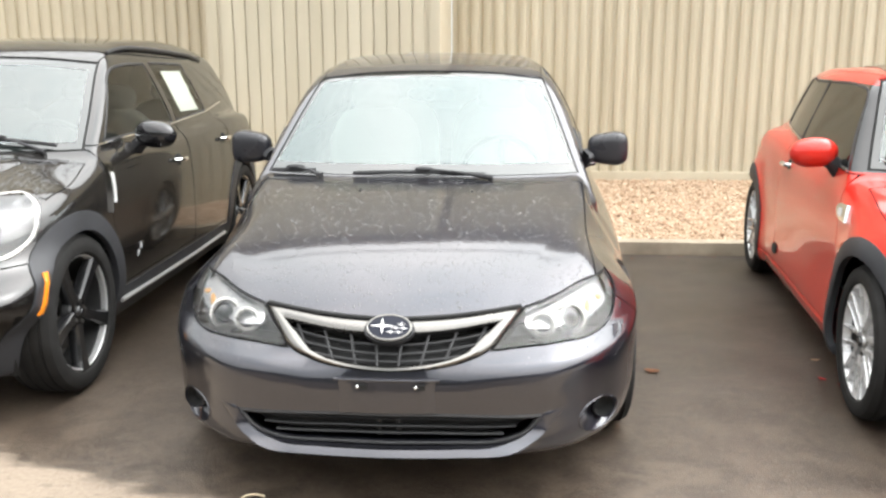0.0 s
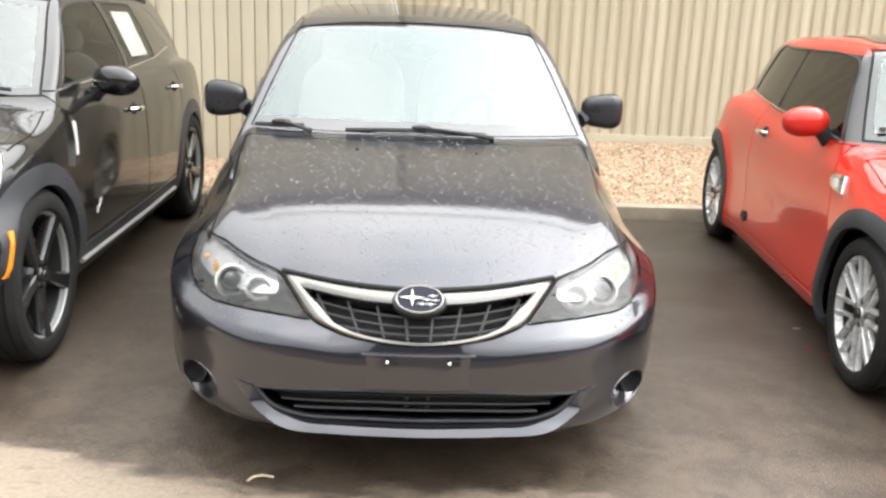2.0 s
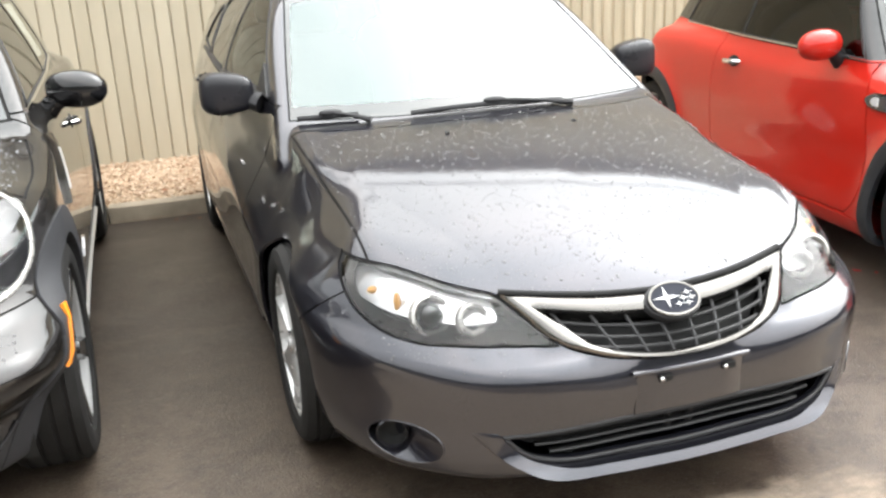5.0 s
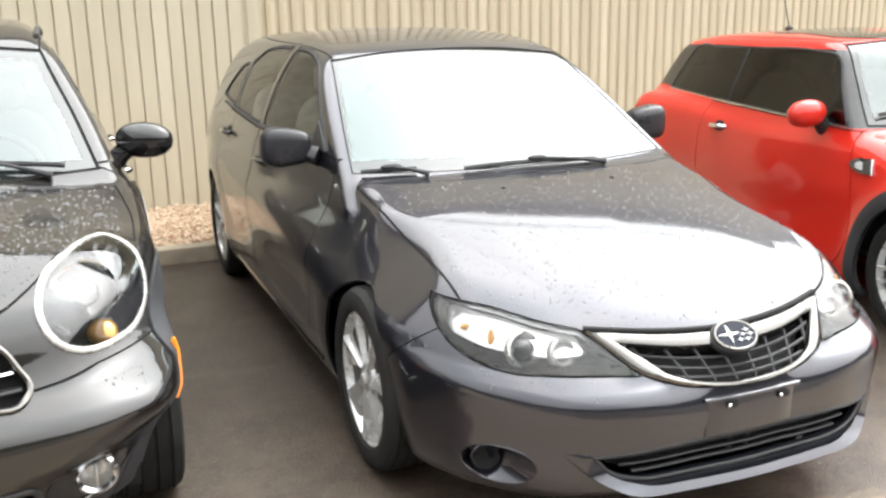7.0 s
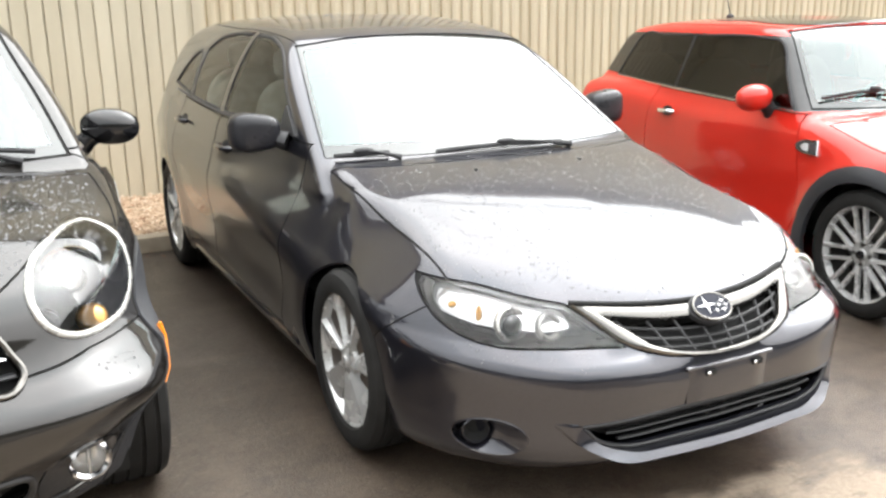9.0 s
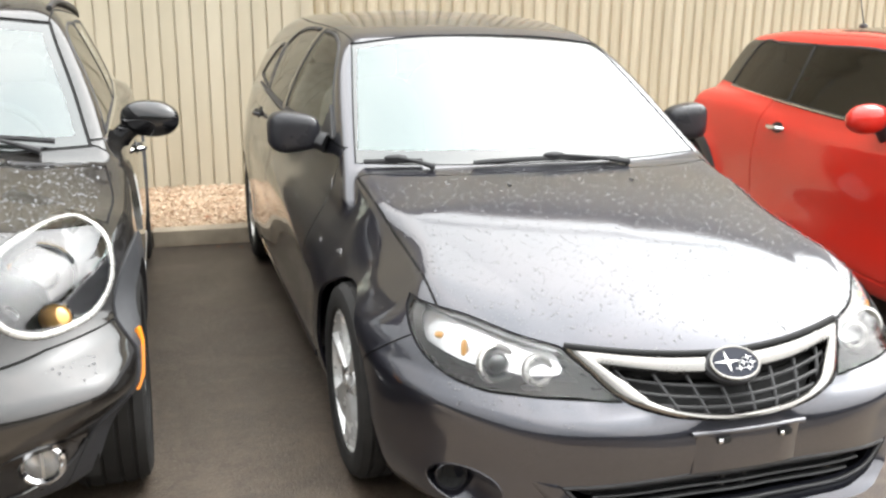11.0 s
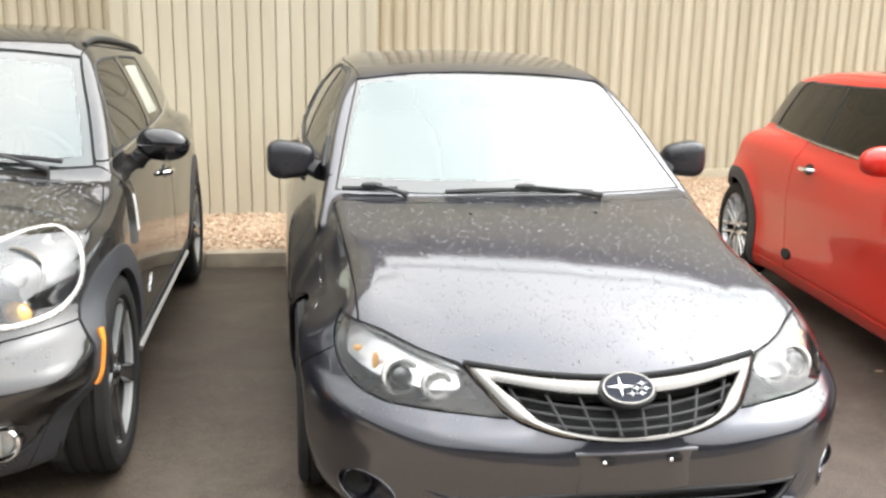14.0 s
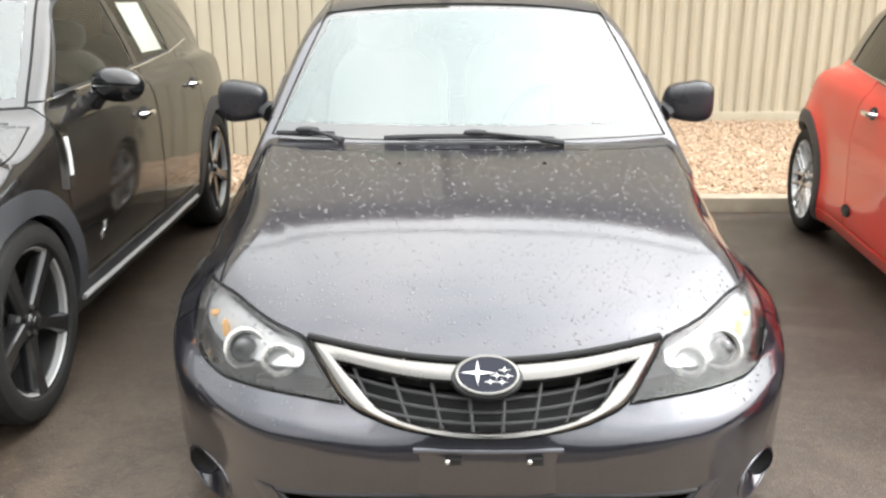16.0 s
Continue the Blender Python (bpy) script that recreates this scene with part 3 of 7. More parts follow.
for i in range(-8, 12):
    o = new("kerb_stone", kerb_mesh)
    o.parent = kerb
    o.matrix_world = pose(0.36 + i * 1.2, KERB_Y + KERB_W / 2 + rk.uniform(-0.004, 0.004), KERB_H / 2 - 0.05 + rk.uniform(-0.004, 0.004), 0, 0, rk.uniform(-0.2, 0.2))

BAY = (-2.22, -0.20, 5.37)         # near wall bay: from x, to x, its face
FAR_Y, BAY_H, FAR_H = 7.3, 4.35, 5.7

bm = bmesh.new()
bmesh.ops.create_grid(bm, x_segments=200, y_segments=30, size=1, matrix=Matrix.Translation((1.8, (KERB_Y + KERB_W + FAR_Y) / 2, BED_Z)) @ Matrix.Diagonal((12.2, (FAR_Y - KERB_Y - KERB_W) / 2, 1, 1)))
for v in bm.verts:
    v.co.z += 0.02 * noise.noise(v.co * 3) + 0.012 * noise.noise(v.co * 11) - 0.012
bed = tagged(part("planting_bed", bm, M_BED), "tan gravel bed between kerb and wall", "gravel bed", kind="structure")


def chips(x0, x1, y0, y1, count, seed):
    """Loose gravel: small uneven stones lying on the bed."""
    r = np.random.RandomState(seed)
    shape = np.array([(1, 0, 0), (-1, 0, 0), (0, 1, 0), (0, -1, 0), (0, 0, 1), (0, 0, -1), ], float)
    tri = np.array([(0, 2, 4), (2, 1, 4), (1, 3, 4), (3, 0, 4), (2, 0, 5), (1, 2, 5), (3, 1, 5), (0, 3, 5)])
    a = r.uniform(0, 2 * np.pi, count)
    s = r.uniform(0.009, 0.024, (count, 1)) * np.array([[1.0, 0.62, 0.42]]) * r.uniform(0.75, 1.3, (count, 3))
    P = shape[None] * s[:, None, :] * r.uniform(0.7, 1.2, (count, 6, 1))
    t = r.uniform(-0.5, 0.5, count)
    x, z = P[:, :, 0] * np.cos(t)[:, None] - P[:, :, 2] * np.sin(t)[:, None], P[:, :, 0] * np.sin(t)[:, None] + P[:, :, 2] * np.cos(t)[:, None]
    X = x * np.cos(a)[:, None] - P[:, :, 1] * np.sin(a)[:, None]
    Y = x * np.sin(a)[:, None] + P[:, :, 1] * np.cos(a)[:, None]
    c = np.stack([r.uniform(x0, x1, count), r.uniform(y0, y1, count), np.full(count, BED_Z) + r.uniform(-0.006, 0.012, count)], 1)
    V = np.stack([X, Y, z], 2) + c[:, None, :]
    F = tri[None] + (np.arange(count) * 6)[:, None, None]
    return V.reshape(-1, 3), F.reshape(-1, 3)


def chip_material():
    m = mat("tan_stone_chips", (0.5, 0.38, 0.26), 0.85)
    nt = m.node_tree
    g = nt.nodes.new("ShaderNodeNewGeometry")
    r = nt.nodes.new("ShaderNodeValToRGB")
    e = r.color_ramp.elements
    e[0].color, e[1].color = (0.24, 0.15, 0.095, 1), (0.66, 0.55, 0.42, 1)
    for pos, c in ((0.15, (0.40, 0.275, 0.18, 1)), (0.5, (0.51, 0.38, 0.265, 1)), (0.8, (0.57, 0.43, 0.31, 1))):
        k = e.new(pos)
        k.color = c
    nt.links.new(g.outputs["Random Per Island"], r.inputs[0])
    nt.links.new(r.outputs[0], nt.nodes["Principled BSDF"].inputs["Base Color"])
    return m


M_CHIP = chip_material()
a = chips(-2.6, 0.0, KERB_Y + KERB_W + 0.01, BAY[2] - 0.02, 6500, 1)
b = chips(-0.0, 4.8, KERB_Y + KERB_W + 0.01, FAR_Y - 0.02, 26000, 2)
me = bpy.data.meshes.new("gravel")
me.from_pydata(np.concatenate([a[0], b[0]]).tolist(), [], np.concatenate([a[1], b[1] + len(a[0])]).tolist())
me.materials.append(M_CHIP)
tagged(new("gravel", me), "loose tan stone chips covering the bed", "gravel", kind="stuff")


def wall_material():
    m = mat("beige_painted_siding", (0.50, 0.44, 0.32), 0.6)
    nt = m.node_tree
    p, L = nt.nodes["Principled BSDF"], nt.links.new
    tc = nt.nodes.new("ShaderNodeTexCoord")
    mp = nt.nodes.new("ShaderNodeMapping")
    mp.inputs["Scale"].default_value = (6, 6, 0.7)
    g = nt.nodes.new("ShaderNodeNewGeometry")
    L(g.outputs["Position"], mp.inputs[0])
    n = node(nt, "ShaderNodeTexNoise", Scale=1.0, Detail=7)
    L(mp.outputs[0], n.inputs["Vector"])
    oi = nt.nodes.new("ShaderNodeObjectInfo")
    add = nt.nodes.new("ShaderNodeMath")
    add.operation = "MULTIPLY_ADD"
    add.inputs[1].default_value = 0.28
    L(oi.outputs["Random"], add.inputs[0])
    L(n.outputs["Fac"], add.inputs[2])
    r = nt.nodes.new("ShaderNodeValToRGB")
    e = r.color_ramp.elements
    e[0].position, e[0].color = 0.3, (0.437, 0.388, 0.284, 1)
    e[1].position, e[1].color = 1.0, (0.553, 0.503, 0.388, 1)
    L(add.outputs[0], r.inputs[0])
    L(r.outputs[0], p.inputs["Base Color"])
    b = nt.nodes.new("ShaderNodeBump")
    b.inputs["Strength"].default_value, b.inputs["Distance"].default_value = 0.25, 0.004
    n2 = node(nt, "ShaderNodeTexNoise", Scale=35.0, Detail=5)
    L(g.outputs["Position"], n2.inputs["Vector"])
    L(n2.outputs["Fac"], b.inputs["Height"])
    L(b.outputs[0], p.inputs["Normal"])
    return m


M_WALL = wall_material()
PITCH, RIB_PITCH = 0.111, 0.127
BASE_Z = 0.03


def plank_mesh(name, prof, h):
    """An upright board with the given (x, depth) cross-section, its face towards -y."""
    me = bpy.data.meshes.new(name)
    n = len(prof)
    V = [(x, -d, 0) for x, d in prof] + [(x, -d, h) for x, d in prof]
    F = [(i, i + 1, n + i + 1, n + i) for i in range(n - 1)] + [tuple(range(n, 2 * n))]
    me.from_pydata(V, [], F)
    me.materials.append(M_WALL)
    return me


_h = PITCH / 2
FLAT_BOARD = plank_mesh("board", [(-_h, 0), (-_h + 0.003, 0.0), (-_h + 0.006, 0.018), (_h - 0.010, 0.018), (_h - 0.006, 0), (_h, 0)], BAY_H)
_r = RIB_PITCH / 2
RIB_BOARD = plank_mesh("rib_board", [(-_r, 0), (-0.053, 0.004), (-0.044, 0.026), (-0.006, 0.034), (0.026, 0.030), (0.036, 0.002), (_r, 0)], FAR_H)


def wall_run(name, label, x0, x1, y, mesh, high, pitch=PITCH):
    w = tagged(new(name), label, "wall", kind="structure")
    bm = bmesh.new()
    box(bm, ((x0 + x1) / 2, y + 0.10, high / 2 + BASE_Z), (x1 - x0, 0.2, high))
    part("backing", bm, M_WALL, w, smooth=False)
    k = int((x1 - x0) / pitch)
    off = ((x1 - x0) - k * pitch) / 2
    for i in range(k):
        o = new("board", mesh)
        o.parent = w
        o.location = (x0 + off + (i + 0.5) * pitch, y - 0.001, BASE_Z + 0.001)
    return w


wall_run("wall_bay", "beige vertical board siding, near bay", BAY[0] + 0.09, BAY[1] - 0.09, BAY[2], FLAT_BOARD, BAY_H)
wall_run("wall_east", "beige ribbed vertical siding, set back", BAY[1], 10.2, FAR_Y, RIB_BOARD, FAR_H, RIB_PITCH)
wall_run("wall_west", "beige ribbed vertical siding beyond the bay", -8.0, BAY[0], FAR_Y, RIB_BOARD, FAR_H, RIB_PITCH)
for i, (xa, xb) in enumerate(((BAY[0], BAY[0] + 0.09), (BAY[1] - 0.09, BAY[1]))):
    bm = bmesh.new()
    box(bm, ((xa + xb) / 2, BAY[2] + 0.09, BAY_H / 2 + BASE_Z), (0.09, 0.22, BAY_H), bevel=0.004)
    tagged(part("corner_trim", bm, M_WALL), "beige corner board of the wall bay", "trim", kind="structure")
for xa in (BAY[0] + 0.10, BAY[1] - 0.10):
    bm = bmesh.new()
    box(bm, (xa, (BAY[2] + 0.2 + FAR_Y) / 2, BAY_H / 2 + BASE_Z), (0.18, FAR_Y - BAY[2] - 0.2, BAY_H))
    tagged(part("wall_return", bm, M_WALL, smooth=False), "beige side wall of the bay", "wall", kind="structure")
M_COPING = mat("metal_coping", (0.22, 0.19, 0.15), 0.5, 0.2, noise_scale=4, noise_amt=0.2)
bm = bmesh.new()
box(bm, ((BAY[0] + BAY[1]) / 2, (BAY[2] - 0.15 + FAR_Y) / 2, BAY_H + BASE_Z + 0.09), (BAY[1] - BAY[0] + 0.2, FAR_Y - BAY[2] + 0.15, 0.17), bevel=0.02)
tagged(part("bay_roof", bm, M_COPING), "flat roof edge of the wall bay", "roof", kind="structure")
bm = bmesh.new()
box(bm, (1.1, (FAR_Y - 0.30 + 15) / 2, FAR_H + BASE_Z + 0.10), (22, 15 - FAR_Y + 0.30, 0.19), bevel=0.02)
tagged(part("roof_eave", bm, M_COPING), "flat overhanging roof edge of the building", "roof", kind="structure")
bm = bmesh.new()
box(bm, ((BAY[1] + 10.2) / 2, FAR_Y - 0.035, BED_Z + 0.035), (10.2 - BAY[1], 0.05, 0.11), bevel=0.006)
tagged(part("base_board", bm, M_WALL), "beige base board at the foot of the wall", "trim", kind="structure")

# plain dark backdrop, added unseen behind the visitor to darken the mirrored skyline
M_BACKDROP = mat("dark_boundary", (0.055, 0.058, 0.042), 0.9, noise_scale=0.8, noise_amt=0.5, bump=0.6, bump_scale=3)
for nm, cx, cy, sx, sy in (("wall_south", 0.0, -24.0, 70.0, 0.5), ("wall_far_west", -35.0, -4.0, 0.5, 40.0), ("wall_far_east", 35.0, -4.0, 0.5, 40.0)):
    bm = bmesh.new()
    box(bm, (cx, cy, 3.25), (sx, sy, 6.5), bevel=0.05)
    tagged(part(nm, bm, M_BACKDROP, smooth=False), "plain dark backdrop added out of view to darken low reflections", "wall", kind="structure")

# overhead cable strung above the roof edge, seen mirrored in bonnet and windscreens
bm = bmesh.new()
tube(bm, [(x, 6.95, 6.42 - 0.12 * (1 - (x / 34.8) ** 2)) for x in np.linspace(-34.8, 34.8, 15)], 0.022, 6)
tagged(part("overhead_cable", bm, mat("black_cable", (0.02, 0.02, 0.02), 0.7)), "thin black overhead cable above the roof edge", "cable", kind="structure")

# ---- wheels ----
def tyre_mesh(R, rim, w):
    """Cross-section (radius, across) of a road tyre, outer side at +w/2."""
    h = w / 2
    sh = (R - rim)
    prof = [(rim - 0.004, h - 0.020), (rim + 0.006, h - 0.004), (rim + 0.25 * sh, h), (rim + 0.55 * sh, h + 0.001), (rim + 0.82 * sh, h - 0.008), (R - 0.008, h - 0.020), (R - 0.002, h - 0.030)]
    tread = []
    for g in (0.62, 0.22, -0.22, -0.62):
        c = g * h
        tread += [(R, c + 0.007), (R - 0.007, c + 0.004), (R - 0.007, c - 0.004), (R, c - 0.007)]
    back = [(r, -x) for r, x in prof[::-1]]
    return prof + tread + back


def wheel(parent, name, x, y, z, side, R, rim, w, style, steer=0.0):
    """side: +1 where the wheel's face looks to +x."""
    hub = new(name)
    hub.parent = parent
    hub.matrix_basis = pose(x, y, z, 0, 0, steer + (0 if side > 0 else 180))
    bm = bmesh.new()
    lathe(bm, tyre_mesh(R, rim, w), 72)
    part("tyre", fix(bm), M_RUBBER, hub)
    h = w / 2
    lip = h - 0.012
    bm = bmesh.new()
    lathe(bm, [(rim - 0.012, lip - 0.03), (rim - 0.004, lip - 0.004), (rim + 0.004, lip), (rim + 0.006, lip - 0.006), (rim - 0.002, lip - 0.02), (rim - 0.014, lip - 0.034)], 72, closed=True)
    rimo = part("rim", fix(bm), {"blade": M_WHEEL, "five": M_WHEEL_DK, "mesh": M_WHEEL_BR}[style], hub)
    bm = bmesh.new()
    lathe(bm, [(rim - 0.008, lip - 0.030), (rim - 0.020, -h + 0.03), (rim - 0.030, -h + 0.03), (rim - 0.018, lip - 0.034)], 56, closed=True)
    part("barrel", fix(bm), M_UNDER if style == "five" else M_BARREL, hub)
    bm = bmesh.new()
    lathe(bm, [(0.02, -0.02), (rim * 0.74, -0.02), (rim * 0.74, -0.035), (0.02, -0.035)], 40, closed=True)
    part("brake_disc", fix(bm), M_DISC, hub)
    bm = bmesh.new()
    lathe(bm, [(0.0005, -0.045), (rim - 0.028, -0.045), (rim - 0.028, -0.055), (0.0005, -0.055)], 40, closed=True)
    part("backing_plate", fix(bm), M_UNDER, hub)
    bm = bmesh.new()
    box(bm, (0.0, rim * 0.52, 0.03), (0.05, 0.06, 0.14), bevel=0.01)
    part("caliper", bm, M_DISC, hub)

    def spoke(bm, pts, widths, x_at, thick, ang, twist=0.0):
        """A flat-topped spoke through polar points (radius, angle offset)."""
        A, B, C, D = [], [], [], []
        for (r, da), wd in zip(pts, widths):
            t = ang + da
            c, s = math.cos(t), math.sin(t)
            xx = x_at(r)
            ty, tz = -s, c
            for lst, k, dx in ((A, -wd / 2, 0), (B, -wd / 2 * 0.72, thick * (0.35 + twist)), (C, wd / 2 * 0.72, thick * (0.35 - twist)), (D, wd / 2, -thick * twist)):
                lst.append(bm.verts.new((xx + dx, r * c + ty * k, r * s + tz * k)))
        E = [bm.verts.new(v.co - Vector((thick, 0, 0))) for v in A]
        G = [bm.verts.new(v.co - Vector((thick, 0, 0))) for v in D]
        for P, Q in ((A, B), (B, C), (C, D), (D, G), (E, A)):
            for i in range(len(P) - 1):
                bm.faces.new((P[i], P[i + 1], Q[i + 1], Q[i]))

    if style == "blade":
        dish = lambda r: lip - 0.012 - 0.010 * (1 - r / rim) ** 0.5
        bm = bmesh.new()
        lathe(bm, [(rim * 0.40, -0.004 + lip - 0.02), (rim - 0.012, lip - 0.03), (rim - 0.012, lip - 0.045), (rim * 0.4, lip - 0.05)], 56, closed=True)
        part("cover_plate", fix(bm), M_COVER, hub)
        for i in range(7):
            bm = bmesh.new()
            a = 2 * math.pi * i / 7 + 0.2
            spoke(bm, [(0.045, 0), (0.09, 0.03), (0.13, 0.05), (rim - 0.035, 0.09), (rim - 0.008, 0.10)], [0.040, 0.052, 0.066, 0.104, 0.132], dish, 0.018, a, 0.45)
            part("blade", fix(bm), M_WHEEL, hub)
        bm = bmesh.new()
        lathe(bm, [(0.0005, lip - 0.004), (0.022, lip - 0.005), (0.030, lip - 0.012), (0.062, lip - 0.016), (0.066, lip - 0.03), (0.0005, lip - 0.03)], 40)
        part("centre_cap", fix(bm), M_WHEEL, hub)
    elif style == "five":
        dish = lambda r: lip - 0.03 + 0.018 * (r / rim) ** 2
        for i in range(5):
            bm = bmesh.new()
            a = 2 * math.pi * i / 5 + 0.87
            spoke(bm, [(0.05, 0), (0.085, 0), (0.13, 0), (rim - 0.03, 0), (rim - 0.006, 0)], [0.062, 0.052, 0.054, 0.066, 0.084], dish, 0.034, a)
            part("spoke", fix(bm), M_WHEEL_DK, hub)
        bm = bmesh.new()
        lathe(bm, [(0.0005, lip - 0.012), (0.026, lip - 0.013), (0.030, lip - 0.022), (0.070, lip - 0.026), (0.082, lip - 0.06), (0.0005, lip - 0.06)], 40)
        part("hub", fix(bm), M_WHEEL_DK, hub)
        bm = bmesh.new()
        lathe(bm, [(rim - 0.013, lip - 0.010), (rim - 0.006, lip - 0.003), (rim - 0.006, lip - 0.02), (rim - 0.013, lip - 0.03)], 72, closed=True)
        part("rim_band", fix(bm), M_RIM_EDGE, hub)
    else:
        dish = lambda r: lip - 0.020 + 0.012 * (r / rim) ** 2
        for i in range(8):
            a = 2 * math.pi * i / 8 + 0.15
            for o in (-0.150, 0.150):
                bm = bmesh.new()
                spoke(bm, [(0.058, o * 2.5), (0.088, o * 2.1), (rim * 0.62, o * 1.28), (rim - 0.012, o), (rim - 0.002, o)], [0.024, 0.0205, 0.0185, 0.0185, 0.023], dish, 0.016, a, 0.1)
                part("spoke", fix(bm), M_WHEEL_BR, hub)
        bm = bmesh.new()
        lathe(bm, [(0.0005, lip - 0.012), (0.022, lip - 0.013), (0.026, lip - 0.020), (0.062, lip - 0.022), (0.068, lip - 0.05), (0.0005, lip - 0.05)], 40)
        part("hub", fix(bm), M_WHEEL, hub)
    bm = bmesh.new()
    lathe(bm, [(0.0005, lip + 0.001), (0.019, lip - 0.001), (0.022, lip - 0.008), (0.022, lip - 0.02), (0.0005, lip - 0.02)], 24)
    part("hub_badge", fix(bm), M_GLOSSBLK if style != "blade" else M_WHEEL, hub)
    if style != "blade":
        n = 5 if style == "five" else 4
        for i in range(n):
            a = 2 * math.pi * i / n
            bm = bmesh.new()
            bmesh.ops.create_cone(bm, segments=6, radius1=0.011, radius2=0.009, depth=0.02, cap_ends=True, matrix=pose(lip - 0.025, 0.047 * math.cos(a), 0.047 * math.sin(a), 0, 90, 0))
            part("wheel_nut", bm, M_DISC, hub, smooth=False)
    return hub

# ---- shared car pieces ----
def mirrored(poly, s):
    return np.array([(s * p[0], p[1]) for p in poly]) if s < 0 else np.array(poly, float)


def strip(body, proj, pts, r, off=0.0, flat=1.0, n=8, bm=None, sign=None):
    """A bar lying along a line on the skin."""
    bm = bm or bmesh.new()
    P = body.at(proj, [p[0] for p in pts], [p[1] for p in pts], off, sign)
    tube(bm, [tuple(p) for p in P], r, n, flat=flat)
    return bm


def slab(body, proj, poly, thick, off=0.0, sign=None, bm=None, rings=(1.0,)):
    """A low plate on the skin with the given outline and softened rim."""
    bm = bm or bmesh.new()
    c = np.mean(poly, 0)
    levels = [(1.0, off - 0.004), (1.0, off + thick * 0.6), (0.97, off + thick), (0.6, off + thick * 1.05)]
    ring = []
    for s, o in levels:
        q = c + (np.array(poly) - c) * s
        P = body.at(proj, q[:, 0], q[:, 1], o, sign)
        ring.append([bm.verts.new(tuple(p)) for p in P])
    k = len(poly)
    for A, B in zip(ring, ring[1:]):
        for i in range(k):
            bm.faces.new((A[i], A[(i + 1) % k], B[(i + 1) % k], B[i]))
    bm.faces.new(ring[-1])
    return fix(bm)


def oval(cx, cz, rx, rz, n=32, tilt=0.0):
    a = np.linspace(0, 2 * np.pi, n, endpoint=False)
    u, v = rx * np.cos(a), rz * np.sin(a)
    return np.stack([cx + u * math.cos(tilt) - v * math.sin(tilt), cz + u * math.sin(tilt) + v * math.cos(tilt)], 1)


def ring_on(body, proj, poly, r, off=0.0, sign=None, flat=1.0, n=8):
    """A closed bead along an outline on the skin."""
    bm = bmesh.new()
    P = [Vector(p) for p in body.at(proj, poly[:, 0], poly[:, 1], off, sign)]
    k = len(P)
    rings = []
    for i in range(k):
        t = (P[(i + 1) % k] - P[i - 1]).normalized()
        nn = Vector(body.normal(np.array([P[i]]))[0])
        s = t.cross(nn).normalized()
        rings.append([bm.verts.new(P[i] + (s * math.cos(a) + nn * math.sin(a) * flat) * r) for a in [2 * math.pi * j / n for j in range(n)]])
    for i in range(k):
        A, B = rings[i], rings[(i + 1) % k]
        for j in range(n):
            bm.faces.new((A[j], A[(j + 1) % n], B[(j + 1) % n], B[j]))
    return fix(bm)


def seat(parent, x, y, z, material, w=0.50, headrest=True, tilt=14):
    s = new("seat")
    s.parent = parent
    s.location = (x, y, z)
    bm = bmesh.new()
    ellipsoid(bm, (0, 0, 0), (w / 2, 0.27, 0.11), pose(0, 0, 0.05, -6), power=0.6)
    part("cushion", bm, material, s)
    bm = bmesh.new()
    ellipsoid(bm, (0, 0, 0.30), (w / 2, 0.085, 0.34), pose(0, 0.27, 0.06, -tilt), power=0.6)
    part("backrest", bm, material, s)
    if headrest:
        bm = bmesh.new()
        ellipsoid(bm, (0, 0, 0.70), (0.13, 0.05, 0.075), pose(0, 0.25, 0.06, -tilt), power=0.65)
        part("headrest", bm, material, s)
    return s


def cabin(parent, y_dash, z_dash, half, y_rear, z_floor, seat_mat, wheel_x, y_front_seat, z_seat):
    """Dashboard, steering wheel, seats and floor seen through the glass."""
    bm = bmesh.new()
    n = 14
    prof = [(y_dash - 0.30, z_dash - 0.01), (y_dash + 0.05, z_dash + 0.015), (y_dash + 0.20, z_dash), (y_dash + 0.27, z_dash - 0.05), (y_dash + 0.28, z_dash - 0.20), (y_dash + 0.20, z_dash - 0.35)]
    rows = []
    for i in range(n + 1):
        x = -half + 2 * half * i / n
        rows.append([bm.verts.new((x, y + 0.10 * (x / half) ** 2, z + (0.02 if abs(x - wheel_x) < 0.2 and 1 < j < 4 else 0))) for j, (y, z) in enumerate(prof)])
    for A, B in zip(rows, rows[1:]):
        for j in range(len(prof) - 1):
            bm.faces.new((A[j], B[j], B[j + 1], A[j + 1]))
    part("dashboard", fix(bm), M_DASH, parent)
    bm = bmesh.new()
    box(bm, (0, (y_dash + y_rear) / 2, z_floor), (2 * half - 0.05, y_rear - y_dash + 0.4, 0.03))
    part("cabin_floor", bm, M_DASH, parent)
    bm = bmesh.new()
    m = pose(wheel_x, y_dash + 0.38, z_dash - 0.02, 0, 0, 90) @ pose(0, 0, 0, 0, -25, 0)
    lathe(bm, [(0.185 + 0.015 * math.cos(a), 0.015 * math.sin(a)) for a in [2 * math.pi * k / 8 for k in range(8)]], 36, m, closed=True)
    for a in (0, 120, 240):
        tube(bm, [m @ Vector((0, 0, 0)), m @ Vector((0, 0.18 * math.cos(radians(a + 90)), 0.18 * math.sin(radians(a + 90))))], 0.016, 6)
    part("steering_wheel", fix(bm), M_DASH, parent)
    for s in (-1, 1):
        seat(parent, s * half * 0.52, y_front_seat, z_seat, seat_mat)
        seat(parent, s * half * 0.50, y_rear - 0.32, z_seat + 0.02, seat_mat, w=0.58, tilt=18)


